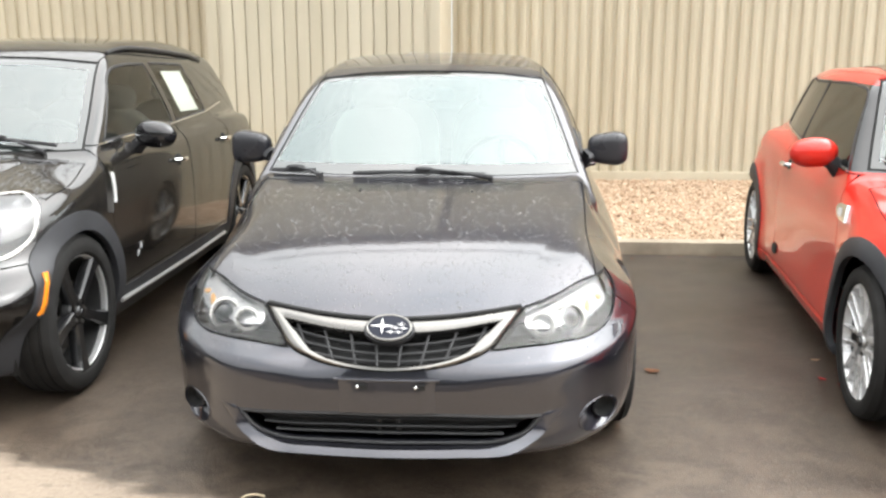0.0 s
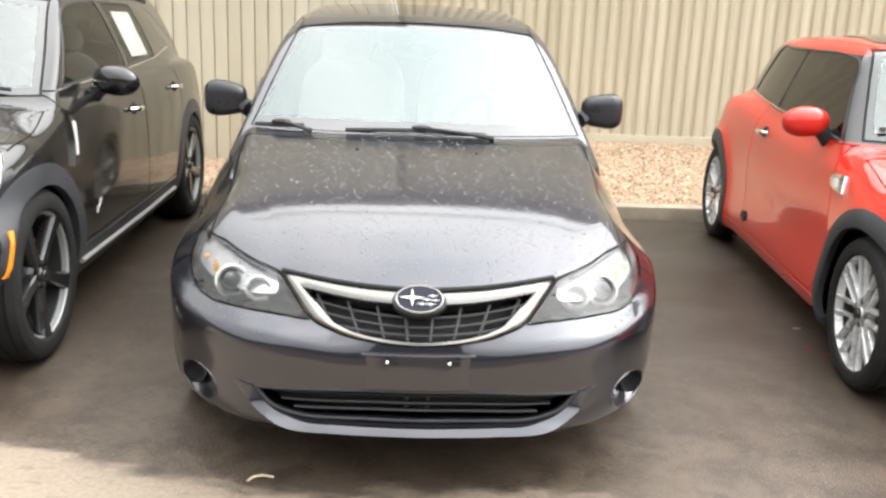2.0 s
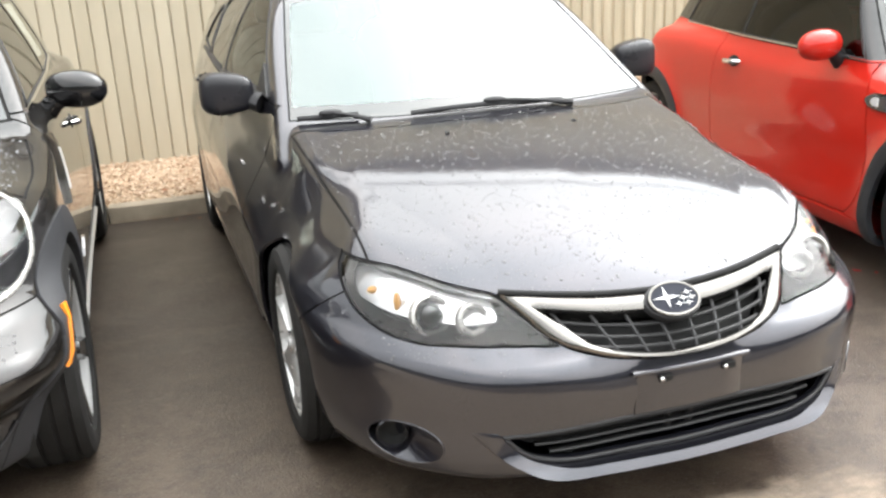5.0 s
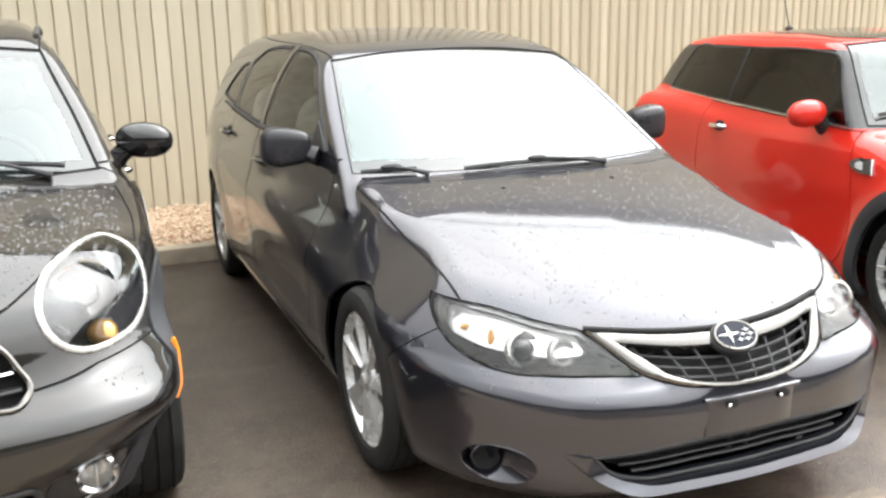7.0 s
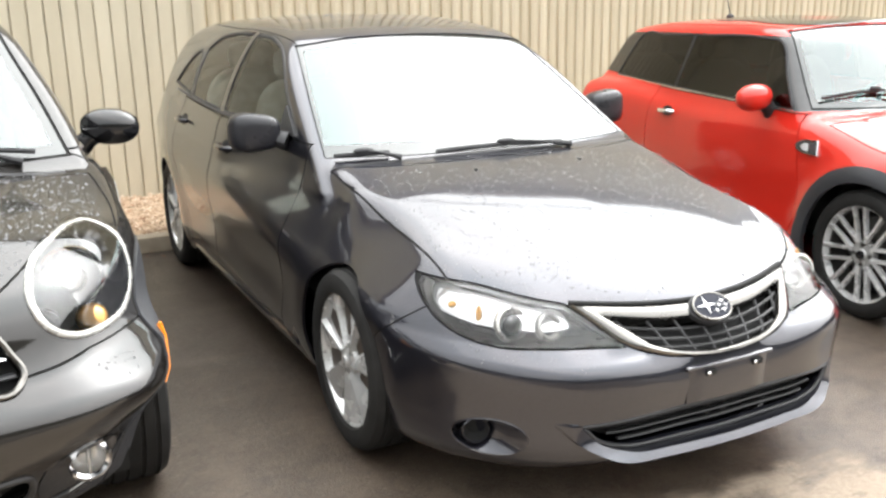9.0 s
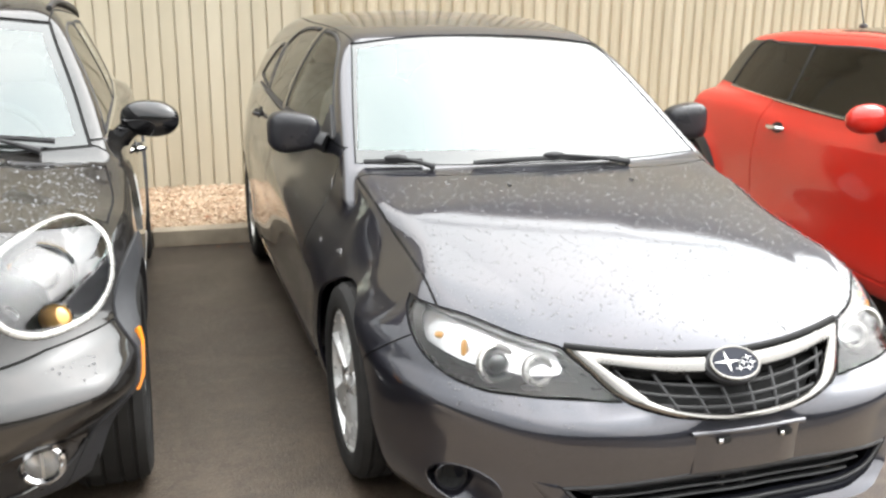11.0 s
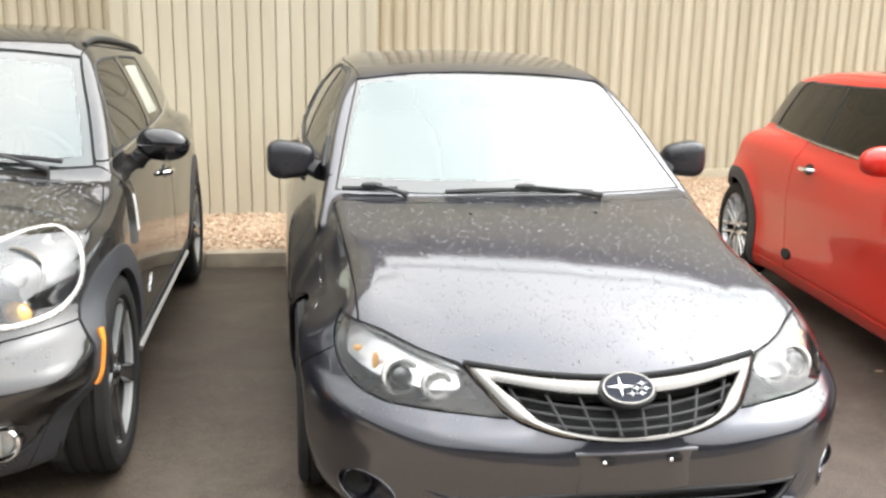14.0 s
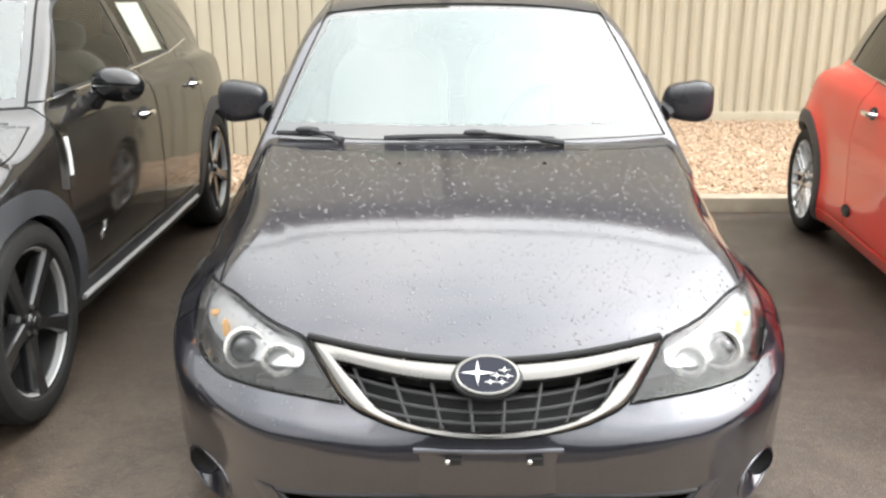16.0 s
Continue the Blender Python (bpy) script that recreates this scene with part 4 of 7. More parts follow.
def door_handle(body, parent, y, z, sign, material, span=0.19, cup=True):
    if cup:
        # flat dark oval on the skin stands in for the shaded cup behind the handle
        bm = slab(body, "side", oval(y, z, span * 0.36, 0.030), 0.002, 0.0, sign)
        part("handle_recess", bm, M_SEAM, parent)
    bm = bmesh.new()
    ys = np.linspace(-span / 2, span / 2, 9)
    P = body.at("side", y + ys, z + 0 * ys, 0.0, sign)
    off = 0.030 * (1 - (np.abs(ys) / (span / 2)) ** 4) + 0.004
    pts = [(p[0] + sign * o, p[1], p[2]) for p, o in zip(P, off)]
    tube(bm, pts, [0.010, 0.013, 0.013, 0.013, 0.013, 0.013, 0.013, 0.013, 0.010], 10, flat=1.0)
    part("door_handle", fix(bm), material, parent)


def wiper(body, parent, name, p0, p1, pivot, off=0.016):
    """Blade from p0 to p1 and arm from pivot, in the top view, lying on the glass."""
    w = new(name)
    w.parent = parent
    t = np.linspace(0, 1, 14)
    u, v = p0[0] + (p1[0] - p0[0]) * t, p0[1] + (p1[1] - p0[1]) * t
    P = body.at("top", u, v, off)
    bm = bmesh.new()
    tube(bm, [tuple(p) for p in P], 0.0068, 6, flat=1.4)
    part("blade", fix(bm), M_TRIM, w)
    mid = P[7]
    q = body.at("top", [pivot[0]], [pivot[1]], 0.012)[0]
    bm = bmesh.new()
    pts = [q + (mid - q) * s + np.array([0, 0, 0.004 * math.sin(math.pi * s) + 0.012 * s]) for s in np.linspace(0, 1, 8)]
    tube(bm, [tuple(p) for p in pts], [0.013, 0.010, 0.008, 0.007, 0.006, 0.006, 0.006, 0.006], 8)
    ellipsoid(bm, tuple(mid + np.array([0, 0, 0.012])), (0.042, 0.013, 0.012), u=10, v=8)
    part("arm", fix(bm), M_TRIM, w)
    return w


def arch(cy, cz, r, r2=None):
    """Wheel opening as seen from the side."""
    a = np.linspace(-0.12 * np.pi, 1.12 * np.pi, 40)
    P = np.stack([cy + r * np.cos(a), cz + (r2 or r) * np.sin(a)], 1)
    return np.concatenate([P, [(P[-1][0], 0.02), (P[0][0], 0.02)]])


def arch_liner(parent, x0, x1, cy, cz, r):
    bm = bmesh.new()
    a = np.linspace(-0.15 * np.pi, 1.15 * np.pi, 28)
    A = [bm.verts.new((x0, cy + r * math.cos(t), cz + r * math.sin(t))) for t in a]
    B = [bm.verts.new((x1, cy + r * math.cos(t), cz + r * math.sin(t))) for t in a]
    for i in range(len(a) - 1):
        bm.faces.new((A[i], A[i + 1], B[i + 1], B[i]))
    bm.faces.new(A)
    part("wheel_arch_liner", fix(bm), M_UNDER, parent)


def lamp_bowl(bm, c, r, depth, axis, n=24):
    """An open reflector bowl whose mouth at c looks along axis."""
    q = Vector(axis).normalized().to_track_quat("X", "Z").to_matrix().to_4x4()
    prof = [(r * math.sin(t), -depth * math.cos(t)) for t in [0.02 + 1.55 * k / 7 for k in range(8)]]
    lathe(bm, prof, n, Matrix.Translation(c) @ q)


def both(half):
    """A half outline from the middle out and back, completed on the other side."""
    return np.concatenate([half, [(-a, b) for a, b in half[::-1][1:-1]]])


def band(B, proj, inner, outer, prof, closed=True):
    """A moulding between two outlines of equal length; prof gives (share of the way out, height over the skin)."""
    bm = bmesh.new()
    rows = []
    for k, off in prof:
        q = inner + (outer - inner) * k
        rows.append([bm.verts.new(tuple(p)) for p in B.at(proj, q[:, 0], q[:, 1], off)])
    n = len(inner)
    for A_, B_ in zip(rows, rows[1:]):
        for i in range(n if closed else n - 1):
            bm.faces.new((A_[i], A_[(i + 1) % n], B_[(i + 1) % n], B_[i]))
    return fix(bm)


# ---- dark grey hatchback ----
_yf = curve1([(0.10, 0.22), (0.17, 0.12), (0.205, 0.06), (0.24, 0.022), (0.29, 0.006), (0.36, 0.002), (0.45, -0.010), (0.505, -0.012), (0.53, 0.002), (0.57, 0.038), (0.61, 0.076), (0.65, 0.118), (0.70, 0.185), (0.76, 0.30), (0.9, 0.7)])
_w = curve1([(0.10, 0.765), (0.18, 0.798), (0.24, 0.818), (0.34, 0.836), (0.46, 0.840), (0.58, 0.846), (0.66, 0.846), (0.74, 0.838), (0.82, 0.825), (0.90, 0.80), (1.0, 0.76)])
_hc = curve1([(-0.2, 0.52), (0.0, 0.605), (0.1, 0.652), (0.2, 0.692), (0.4, 0.745), (0.6, 0.788), (0.9, 0.842), (1.15, 0.880), (1.3, 0.902), (1.6, 0.930), (2.2, 0.948), (3.2, 0.985), (4.0, 1.0), (4.5, 0.94)])
_yw = curve1([(0.80, 1.06), (0.90, 1.235), (1.0, 1.425), (1.1, 1.625), (1.2, 1.83), (1.28, 2.00), (1.36, 2.20), (1.5, 2.6)])
_wg = curve1([(0.80, 0.815), (0.93, 0.775), (1.05, 0.728), (1.15, 0.675), (1.25, 0.605), (1.33, 0.535), (1.5, 0.36)])
_zr = curve1([(1.2, 1.0), (1.8, 1.225), (2.0, 1.285), (2.2, 1.325), (2.5, 1.360), (2.8, 1.376), (3.2, 1.376), (3.6, 1.362), (3.95, 1.315), (4.4, 1.18)])
_yr = curve1([(0.80, 4.28), (0.9, 4.24), (1.1, 4.16), (1.25, 4.05), (1.35, 3.88)])
_re = curve1([(0.10, 4.10), (0.2, 4.22), (0.4, 4.31), (0.6, 4.31), (0.68, 4.27), (0.8, 4.22), (1.0, 4.14)])
GREY_HUBS = ((0.880, 0.308), (3.565, 0.308))
_ch = curve1([(-0.2, 0.960), (0.45, 0.967), (0.85, 0.993), (1.1, 1.004), (1.3, 1.030), (2.0, 1.088), (3.2, 1.118), (4.0, 1.15)])


def grey_skin(P):
    x, y, z = np.abs(P[:, 0]), P[:, 1], P[:, 2]
    F = _yf(z) + 0.40 * x**2 + 2.0 * np.maximum(x - 0.45, 0) ** 2
    zt = 0.502 + 0.046 * sstep(0.10, 0.40, x)
    F = F - (0.016 + 0.038 * sstep(0.08, 0.42, x)) * (1 - (1 - np.clip((zt - z) / 0.078, 0, 1)) ** 2.2)
    front = (F - y) * 0.85
    W = _w(z) - 0.070 * sstep(1.05, 0.0, y) - 0.018 * sstep(1.45, 1.0, y) - 0.10 * np.clip((y - 3.3) / 1.0, 0, 2) ** 2
    W = W - 0.010 * np.exp(-((z - 0.44) / 0.10) ** 2) * sstep(1.2, 1.6, y) * sstep(3.3, 2.9, y)
    for cy, cz in GREY_HUBS:
        r = np.hypot(y - cy, z - cz)
        W = W + 0.008 * np.exp(-((r - 0.37) / 0.085) ** 2)
    side = x - W
    H = _hc(y) - (0.050 - 0.020 * sstep(0.8, 1.5, y)) * x**2
    d = x - (0.35 + 0.25 * np.clip((y - 0.15) / 0.75, 0, 1))
    inside = 0.5 * (np.sqrt(d * d + 0.00001) - d)
    H = H + (0.021 * (1 - np.exp(-inside / 0.20)) - 0.011 - 0.05 * np.maximum(d, 0)) * sstep(1.35, 1.0, y)
    top = (z - H) * 0.95
    rear = (y - (_re(z) - 0.22 * x**2)) * 0.9
    lean = 0.7 + 0.15 * sstep(0.7, 1.1, y)
    low = smax(smax(side, top, 0.045), lean * x + np.sqrt(1 - lean**2) * z - _ch(y), 0.03)
    low = smax(low, front, 0.085)
    low = smax(low, rear, 0.12)
    low = smax(low, 0.158 - z, 0.03)
    ws = (_yw(z) + 0.30 * x**2 - y) * 0.43
    gs = (x - (_wg(z) - 0.085 * sstep(2.6, 1.35, y) - 0.03 * np.clip((y - 2.6) / 1.5, 0, 2) ** 2)) * 0.9
    rf = z - (_zr(y) - 0.10 * x**2)
    rw = (y - (_yr(z) - 0.30 * x**2)) * 0.8
    g = smax(gs, rf, 0.055)
    g = smax(g, ws, 0.022)
    g = smax(g, rw, 0.06)
    g = smax(g, 0.7 - z, 0.02)
    return smin(low, g, 0.016)


_zt = curve1([(0.4, 0.52), (1.2, 0.72), (1.9, 0.9), (2.3, 1.12), (3.3, 1.12), (3.9, 0.9)])


def grey_spine(P):
    y = np.clip(P[:, 1], 0.55, 3.8)
    return np.stack([np.clip(P[:, 0], -0.38, 0.38), y, np.clip(P[:, 2], 0.40, np.maximum(0.42, _zt(y)))], 1)


def build_grey():
    car = new("hatchback_car")
    tagged(car, "dark grey metallic five-door hatchback, rain-spotted, parked nose out", "car")
    B = Body(grey_skin, (-1.1, -0.25, 0.02), (1.1, 4.6, 1.6), grey_spine, 0.023)
    # outlines: front view (x, z), side view (y, z), top view (x, y)
    lampo = spline([(0.404, 0.643, 1), (0.49, 0.660), (0.60, 0.685), (0.682, 0.688, 1), (0.699, 0.664), (0.708, 0.632), (0.698, 0.590), (0.660, 0.560), (0.60, 0.549), (0.53, 0.552), (0.43, 0.552), (0.302, 0.547, 1)], 6, True)
    grille_in = spline([(0.0, 0.589), (0.15, 0.594), (0.322, 0.611, 1), (0.276, 0.579), (0.236, 0.550), (0.196, 0.535), (0.140, 0.5235), (0.07, 0.517), (0.0, 0.514)], 6)
    grille_in = np.concatenate([grille_in, [(-a, b) for a, b in grille_in[::-1][1:-1]]])
    chrome_out = spline([(0.0, 0.620), (0.17, 0.625), (0.397, 0.642, 1), (0.350, 0.597), (0.298, 0.550), (0.232, 0.526), (0.150, 0.5095), (0.07, 0.502), (0.0, 0.500)], 6)
    chrome_out = np.concatenate([chrome_out, [(-a, b) for a, b in chrome_out[::-1][1:-1]]])
    intake = spline([(0.0, 0.362), (0.3, 0.360), (0.452, 0.352, 1), (0.41, 0.305), (0.34, 0.278), (0.2, 0.268), (0.0, 0.265)], 5)
    intake = np.concatenate([intake, [(-a, b) for a, b in intake[::-1][1:-1]]])
    inner = spline([(-0.455, 0.353), (-0.412, 0.303), (-0.34, 0.274), (-0.2, 0.263), (0.0, 0.260), (0.2, 0.263), (0.34, 0.274), (0.412, 0.303), (0.455, 0.353)], 6)
    outer = spline([(-0.520, 0.360), (-0.468, 0.302), (-0.385, 0.256), (-0.22, 0.241), (0.0, 0.238), (0.22, 0.241), (0.385, 0.256), (0.468, 0.302), (0.520, 0.360)], 6)
    hoodp = spline([(0.0, 0.105), (0.2, 0.124), (0.40, 0.174), (0.53, 0.268), (0.642, 0.430, 1), (0.642, 0.78), (0.660, 1.10), (0.668, 1.285, 1), (0.45, 1.205), (0.0, 1.165)], 6)
    hoodp = np.concatenate([hoodp, [(-a, b) for a, b in hoodp[::-1][1:-1]]])
    ws = spline([(0.0, 0.906), (0.4, 0.904), (0.658, 0.906, 1), (0.618, 1.03), (0.574, 1.15), (0.534, 1.252, 1), (0.3, 1.278), (0.0, 1.286)], 5)
    ws = np.concatenate([ws, [(-a, b) for a, b in ws[::-1][1:-1]]])
    nofar = lambda C: C[:, 1] < 1.0
    for hy, hz in GREY_HUBS:
        for s in (1, -1):
            B.cut("arch_hole", "side", arch(hy, hz, 0.326, 0.324), s, facing=0.0, where=lambda C, s=s: C[:, 0] * s > 0.45)
    wsg = both(spline([(0.0, 0.946), (0.4, 0.944), (0.636, 0.944, 1), (0.601, 1.03), (0.556, 1.15), (0.516, 1.236, 1), (0.3, 1.260), (0.0, 1.267)], 5))
    B.cut("windscreen", "front", wsg, facing=0.1, where=lambda C: C[:, 1] > 1.1)
    B.cut("frit", "front", ws, facing=0.1, gap=0.005, where=lambda C: C[:, 1] > 1.1)
    for s, tag in ((1, "L"), (-1, "R")):
        B.cut("lamp" + tag, "front", mirrored(lampo, s), facing=0.02, gap=0.005, where=nofar)
        B.cut("fog" + tag, "front", oval(s * 0.640, 0.296, 0.068, 0.056, tilt=-s * 0.2), facing=0.05, where=nofar)
    B.cut("grille", "front", grille_in, facing=0.02, where=nofar)
    B.cut("chrome", "front", chrome_out, facing=0.02, gap=0.004, where=nofar)
    B.cut("intake", "front", intake, facing=0.02, where=nofar)
    B.cut("hood", "top", hoodp, facing=0.2, gap=0.006, where=lambda C: C[:, 1] < 1.3)
    gf = spline([(1.60, 0.968, 1), (1.83, 1.100), (2.06, 1.232), (2.26, 1.280), (2.47, 1.292, 1), (2.455, 0.985, 1)], 5, True)
    gr = spline([(2.53, 0.988, 1), (2.535, 1.294, 1), (2.85, 1.292), (3.08, 1.268), (3.22, 1.215, 1), (3.15, 1.004, 1)], 5, True)
    gq = spline([(3.21, 1.010, 1), (3.275, 1.195), (3.36, 1.205), (3.56, 1.13), (3.68, 1.045, 1)], 5, True)
    df = spline([(1.46, 0.945, 1), (1.42, 0.70), (1.41, 0.45), (1.47, 0.265, 1), (2.46, 0.262, 1), (2.49, 0.60), (2.49, 0.966, 1)], 4, True)
    dr = spline([(2.505, 0.966, 1), (2.505, 0.60), (2.475, 0.262, 1), (2.98, 0.262, 1), (3.06, 0.40), (3.17, 0.58), (3.30, 0.70), (3.36, 0.85), (3.30, 0.992, 1)], 4, True)
    for s, tag in ((1, "L"), (-1, "R")):
        here = lambda C, s=s: C[:, 0] * s > 0.35
        for nm, pg, gp in (("winF", gf, 0.014), ("winR", gr, 0.014), ("winQ", gq, 0.014)):
            B.cut(nm + tag, "side", pg, s, facing=0.2, gap=gp, where=here)
        B.cut("doorF" + tag, "side", df, s, facing=-0.1, gap=0.006, where=here)
        B.cut("doorR" + tag, "side", dr, s, facing=-0.1, gap=0.006, where=here)
    bump = np.array([(-0.5, 0.05), (-0.5, 0.66), (0.38, 0.66), (0.43, 0.62), (0.53, 0.54), (0.60, 0.49), (0.60, 0.05)])
    B.cut("bumper", "side", bump, 1, facing=-2, gap=0.005)
    roofp = spline([(0.0, 1.96), (0.40, 1.99), (0.525, 2.04, 1), (0.545, 2.5), (0.54, 3.0), (0.50, 3.6, 1), (0.0, 3.66)], 5)
    roofp = np.concatenate([roofp, [(-a, b) for a, b in roofp[::-1][1:-1]]])
    B.cut("roof", "top", roofp, facing=0.3, gap=0.005, where=lambda C: C[:, 2] > 1.1)
    rearw = np.array([(-0.56, 1.02), (-0.44, 1.26), (0.44, 1.26), (0.56, 1.02)])
    B.cut("rearglass", "front", rearw, facing=-2, gap=0.01, where=lambda C: C[:, 1] > 3.6)

    B.make("body", "body_shell", M_GREY, car)
    B.make("hood", "bonnet", M_GREY, car, "dark grey bonnet beaded with rain")
    B.make("roof", "roof_panel", M_GREY, car)
    B.make("seam", "panel_seams", M_SEAM, car, off=-0.006, lip=0)
    bumper = B.make("bumper", "front_bumper", M_BUMPER, car, "dark grey bumper with empty plate bracket", lip=0.02)
    B.make("windscreen", "windscreen", M_GLASS, car, "windscreen mirroring a white sky", off=-0.003)
    B.make("frit", "windscreen_border", M_FRIT, car, off=-0.003)
    B.make("rearglass", "rear_window", M_DARKGLASS, car, off=-0.003)
    for s, tag in ((1, "L"), (-1, "R")):
        for d in ("F", "R"):
            door = B.make("door" + d + tag, "door", M_GREY, car, lip=0.02)
            B.make("win" + d + tag, "window", M_SIDEGLASS, door, off=-0.004)
            door_handle(B, door, 2.30 if d == "F" else 3.20, 0.845 if d == "F" else 0.885, s, M_GREY)
        B.make("winQ" + tag, "quarter_window", M_SIDEGLASS, car, off=-0.004)
        # window surrounds
        for pg in (gf, gr, gq):
            part("window_seal", ring_on(B, "side", pg, 0.008, -0.001, s, flat=0.5), M_TRIM, car)
        strip_pts = [(1.58, 0.962), (2.0, 0.968), (2.5, 0.976), (3.1, 0.994), (3.55, 1.012)]
        part("waist_moulding", fix(strip(B, "side", strip_pts, 0.010, 0.0, 0.6, sign=s)), M_TRIM, car)
        pil = [(2.492, 0.985), (2.497, 1.08), (2.50, 1.18), (2.503, 1.285)]
        part("door_pillar", fix(strip(B, "side", pil, 0.030, -0.012, 0.4, sign=s)), M_GLOSSBLK, car)
        part("sill", fix(strip(B, "side", [(1.32, 0.235), (1.8, 0.232), (2.4, 0.230), (3.0, 0.235)], 0.022, -0.014, 1.0, sign=s)), M_GREY, car)
        arch_liner(car, s * 0.40, s * 0.70, *GREY_HUBS[0], 0.35)
        arch_liner(car, s * 0.40, s * 0.70, *GREY_HUBS[1], 0.35)
        for hy, hz in GREY_HUBS:
            wheel(car, "wheel", s * (0.716 if hy < 2 else 0.728), hy, hz, s, 0.306, 0.224, 0.195, "blade", steer=0)
        grey_lamp(B, car, s, tag, lampo)
        grey_mirror(B, car, s)
        # fog recess
        fog = new("fog_recess")
        fog.parent = car
        bm = bmesh.new()
        o = oval(s * 0.640, 0.296, 0.069, 0.057, tilt=-s * 0.2)
        rim0 = B.at("front", o[:, 0], o[:, 1], 0.001)
        mid = rim0.mean(0) + np.array([s * 0.014, 0.080, 0.006])
        rings = []
        for q in (0.0, 0.15, 0.6, 1.0):
            sc = 1 - 0.45 * q
            cc = rim0.mean(0) * (1 - q) + mid * q
            rings.append([bm.verts.new(tuple(cc + (p - rim0.mean(0)) * sc)) for p in rim0])
        for A_, B_ in zip(rings, rings[1:]):
            for i in range(len(A_)):
                bm.faces.new((A_[i], A_[(i + 1) % len(A_)], B_[(i + 1) % len(A_)], B_[i]))
        bm.faces.new(rings[-1])
        part("pocket", fix(bm), M_BUMPER, fog)
        part("ring", ring_on(B, "front", oval(s * 0.640, 0.296, 0.069, 0.057, tilt=-s * 0.2), 0.0028, 0.0), M_BUMPER, fog)
        # matt black bowl: the shade inside the deep round hole is put into its colour
        bm = bmesh.new()
        fp = Matrix.Translation(rim0.mean(0) + np.array([s * 0.020, 0.038, 0.008])) @ pose(0, 0, 0, 0, 0, -90 + s * 22)
        lathe(bm, [(0.0005, -0.034), (0.024, -0.030), (0.034, -0.008), (0.036, 0.000)], 28, fp)
        part("fog_glass", fix(bm), M_UNDER, fog)
        bm = bmesh.new()
        lathe(bm, [(0.035, -0.002), (0.037, 0.004), (0.0395, 0.002), (0.041, -0.03), (0.037, -0.03)], 32, fp, closed=True)
        part("fog_ring", fix(bm), M_BUMPER, fog)
    # grille
    grille = new("grille")
    grille.parent = car
    part("chrome_frame", band(B, "front", grille_in, chrome_out, [(0.0, -0.040), (0.0, -0.002), (0.08, 0.006), (0.3, 0.011), (0.6, 0.012), (0.85, 0.007), (1.0, -0.001), (1.0, -0.02)]), M_SATIN, grille, "bright silver grille frame")
    B.make("grille", "grille_backing", M_UNDER, grille, off=-0.055, lip=0)
    mesh_edge = inset(grille_in, -0.010)
    for z0 in (0.530, 0.550, 0.571):
        xs = np.array([x for x in np.linspace(-0.33, 0.33, 90) if in_poly(mesh_edge, np.array([[x, z0 + 0.022 * (x / 0.28) ** 2]]))[0]])
        part("bar", fix(strip(B, "front", [(x, z0 + 0.022 * (x / 0.28) ** 2) for x in xs[::2]], 0.0054, -0.016, 0.9)), M_SLAT, grille)
    for x0 in (-0.222, -0.158, -0.094, -0.031, 0.031, 0.094, 0.158, 0.222):
        up = [(x0 * (1 + 0.28 * t), 0.512 + t * 0.09) for t in np.linspace(-0.1, 1.2, 16)]
        up = [q for q in up if in_poly(mesh_edge, np.array([q]))[0]]
        part("upright", fix(strip(B, "front", up, 0.0048, -0.015, 0.9)), M_SLAT, grille)
    # dark shut line between bonnet and frame
    seal = spline([(-0.392, 0.645), (-0.18, 0.630), (0.0, 0.625), (0.18, 0.630), (0.392, 0.645)], 6)
    part("bonnet_seal", fix(strip(B, "front", [tuple(q) for q in seal], 0.0085, 0.002, 0.8)), M_UNDER, grille)
    # oval badge: plain shapes
    badge = new("badge")
    badge.parent = grille
    part("surround", slab(B, "front", oval(0, 0.597, 0.076, 0.0325), 0.012, 0.002), M_TRIM, badge)
    part("disc", slab(B, "front", oval(0, 0.597, 0.063, 0.0265), 0.008, 0.014), M_BADGEBLUE, badge)
    part("rim", ring_on(B, "front", oval(0, 0.597, 0.064, 0.0275), 0.0036, 0.021), M_SATIN, badge)
    for cx, cz, rx, rz in ((-0.020, 0.600, 0.036, 0.0185), (0.036, 0.6040, 0.014, 0.005), (0.020, 0.5960, 0.014, 0.005), (0.043, 0.5950, 0.013, 0.005), (0.006, 0.5870, 0.014, 0.005), (0.030, 0.5865, 0.014, 0.005)):
        star = [(cx + rx * (1.0 if k % 2 == 0 else 0.16) * math.cos(k * math.pi / 4), cz + rz * (1.0 if k % 2 == 0 else 0.20) * math.sin(k * math.pi / 4)) for k in range(8)]
        part("emblem_shape", slab(B, "front", np.array(star), 0.002, 0.0225), M_LAMPGREY, badge, smooth=False)
    # lower intake
    low = new("lower_intake")
    low.parent = car
    B.make("intake", "intake_backing", M_UNDER, low, off=-0.06, lip=0)
    for z0 in (0.290, 0.315, 0.340):
        lim = 0.33 + (z0 - 0.28) * 1.5
        xs = np.linspace(-lim, lim, 20)
        part("slat", fix(strip(B, "front", [(x, z0) for x in xs], 0.009, -0.026, 0.55)), M_SLAT, low)
    for x0 in (-0.03, 0.03):
        part("upright", fix(strip(B, "front", [(x0, z) for z in (0.272, 0.30, 0.33, 0.358)], 0.008, -0.036)), M_SLAT, low)
    part("intake_rim", ring_on(B, "front", intake, 0.006, -0.002), M_TRIM, low)
    bm = bmesh.new()
    rows = []
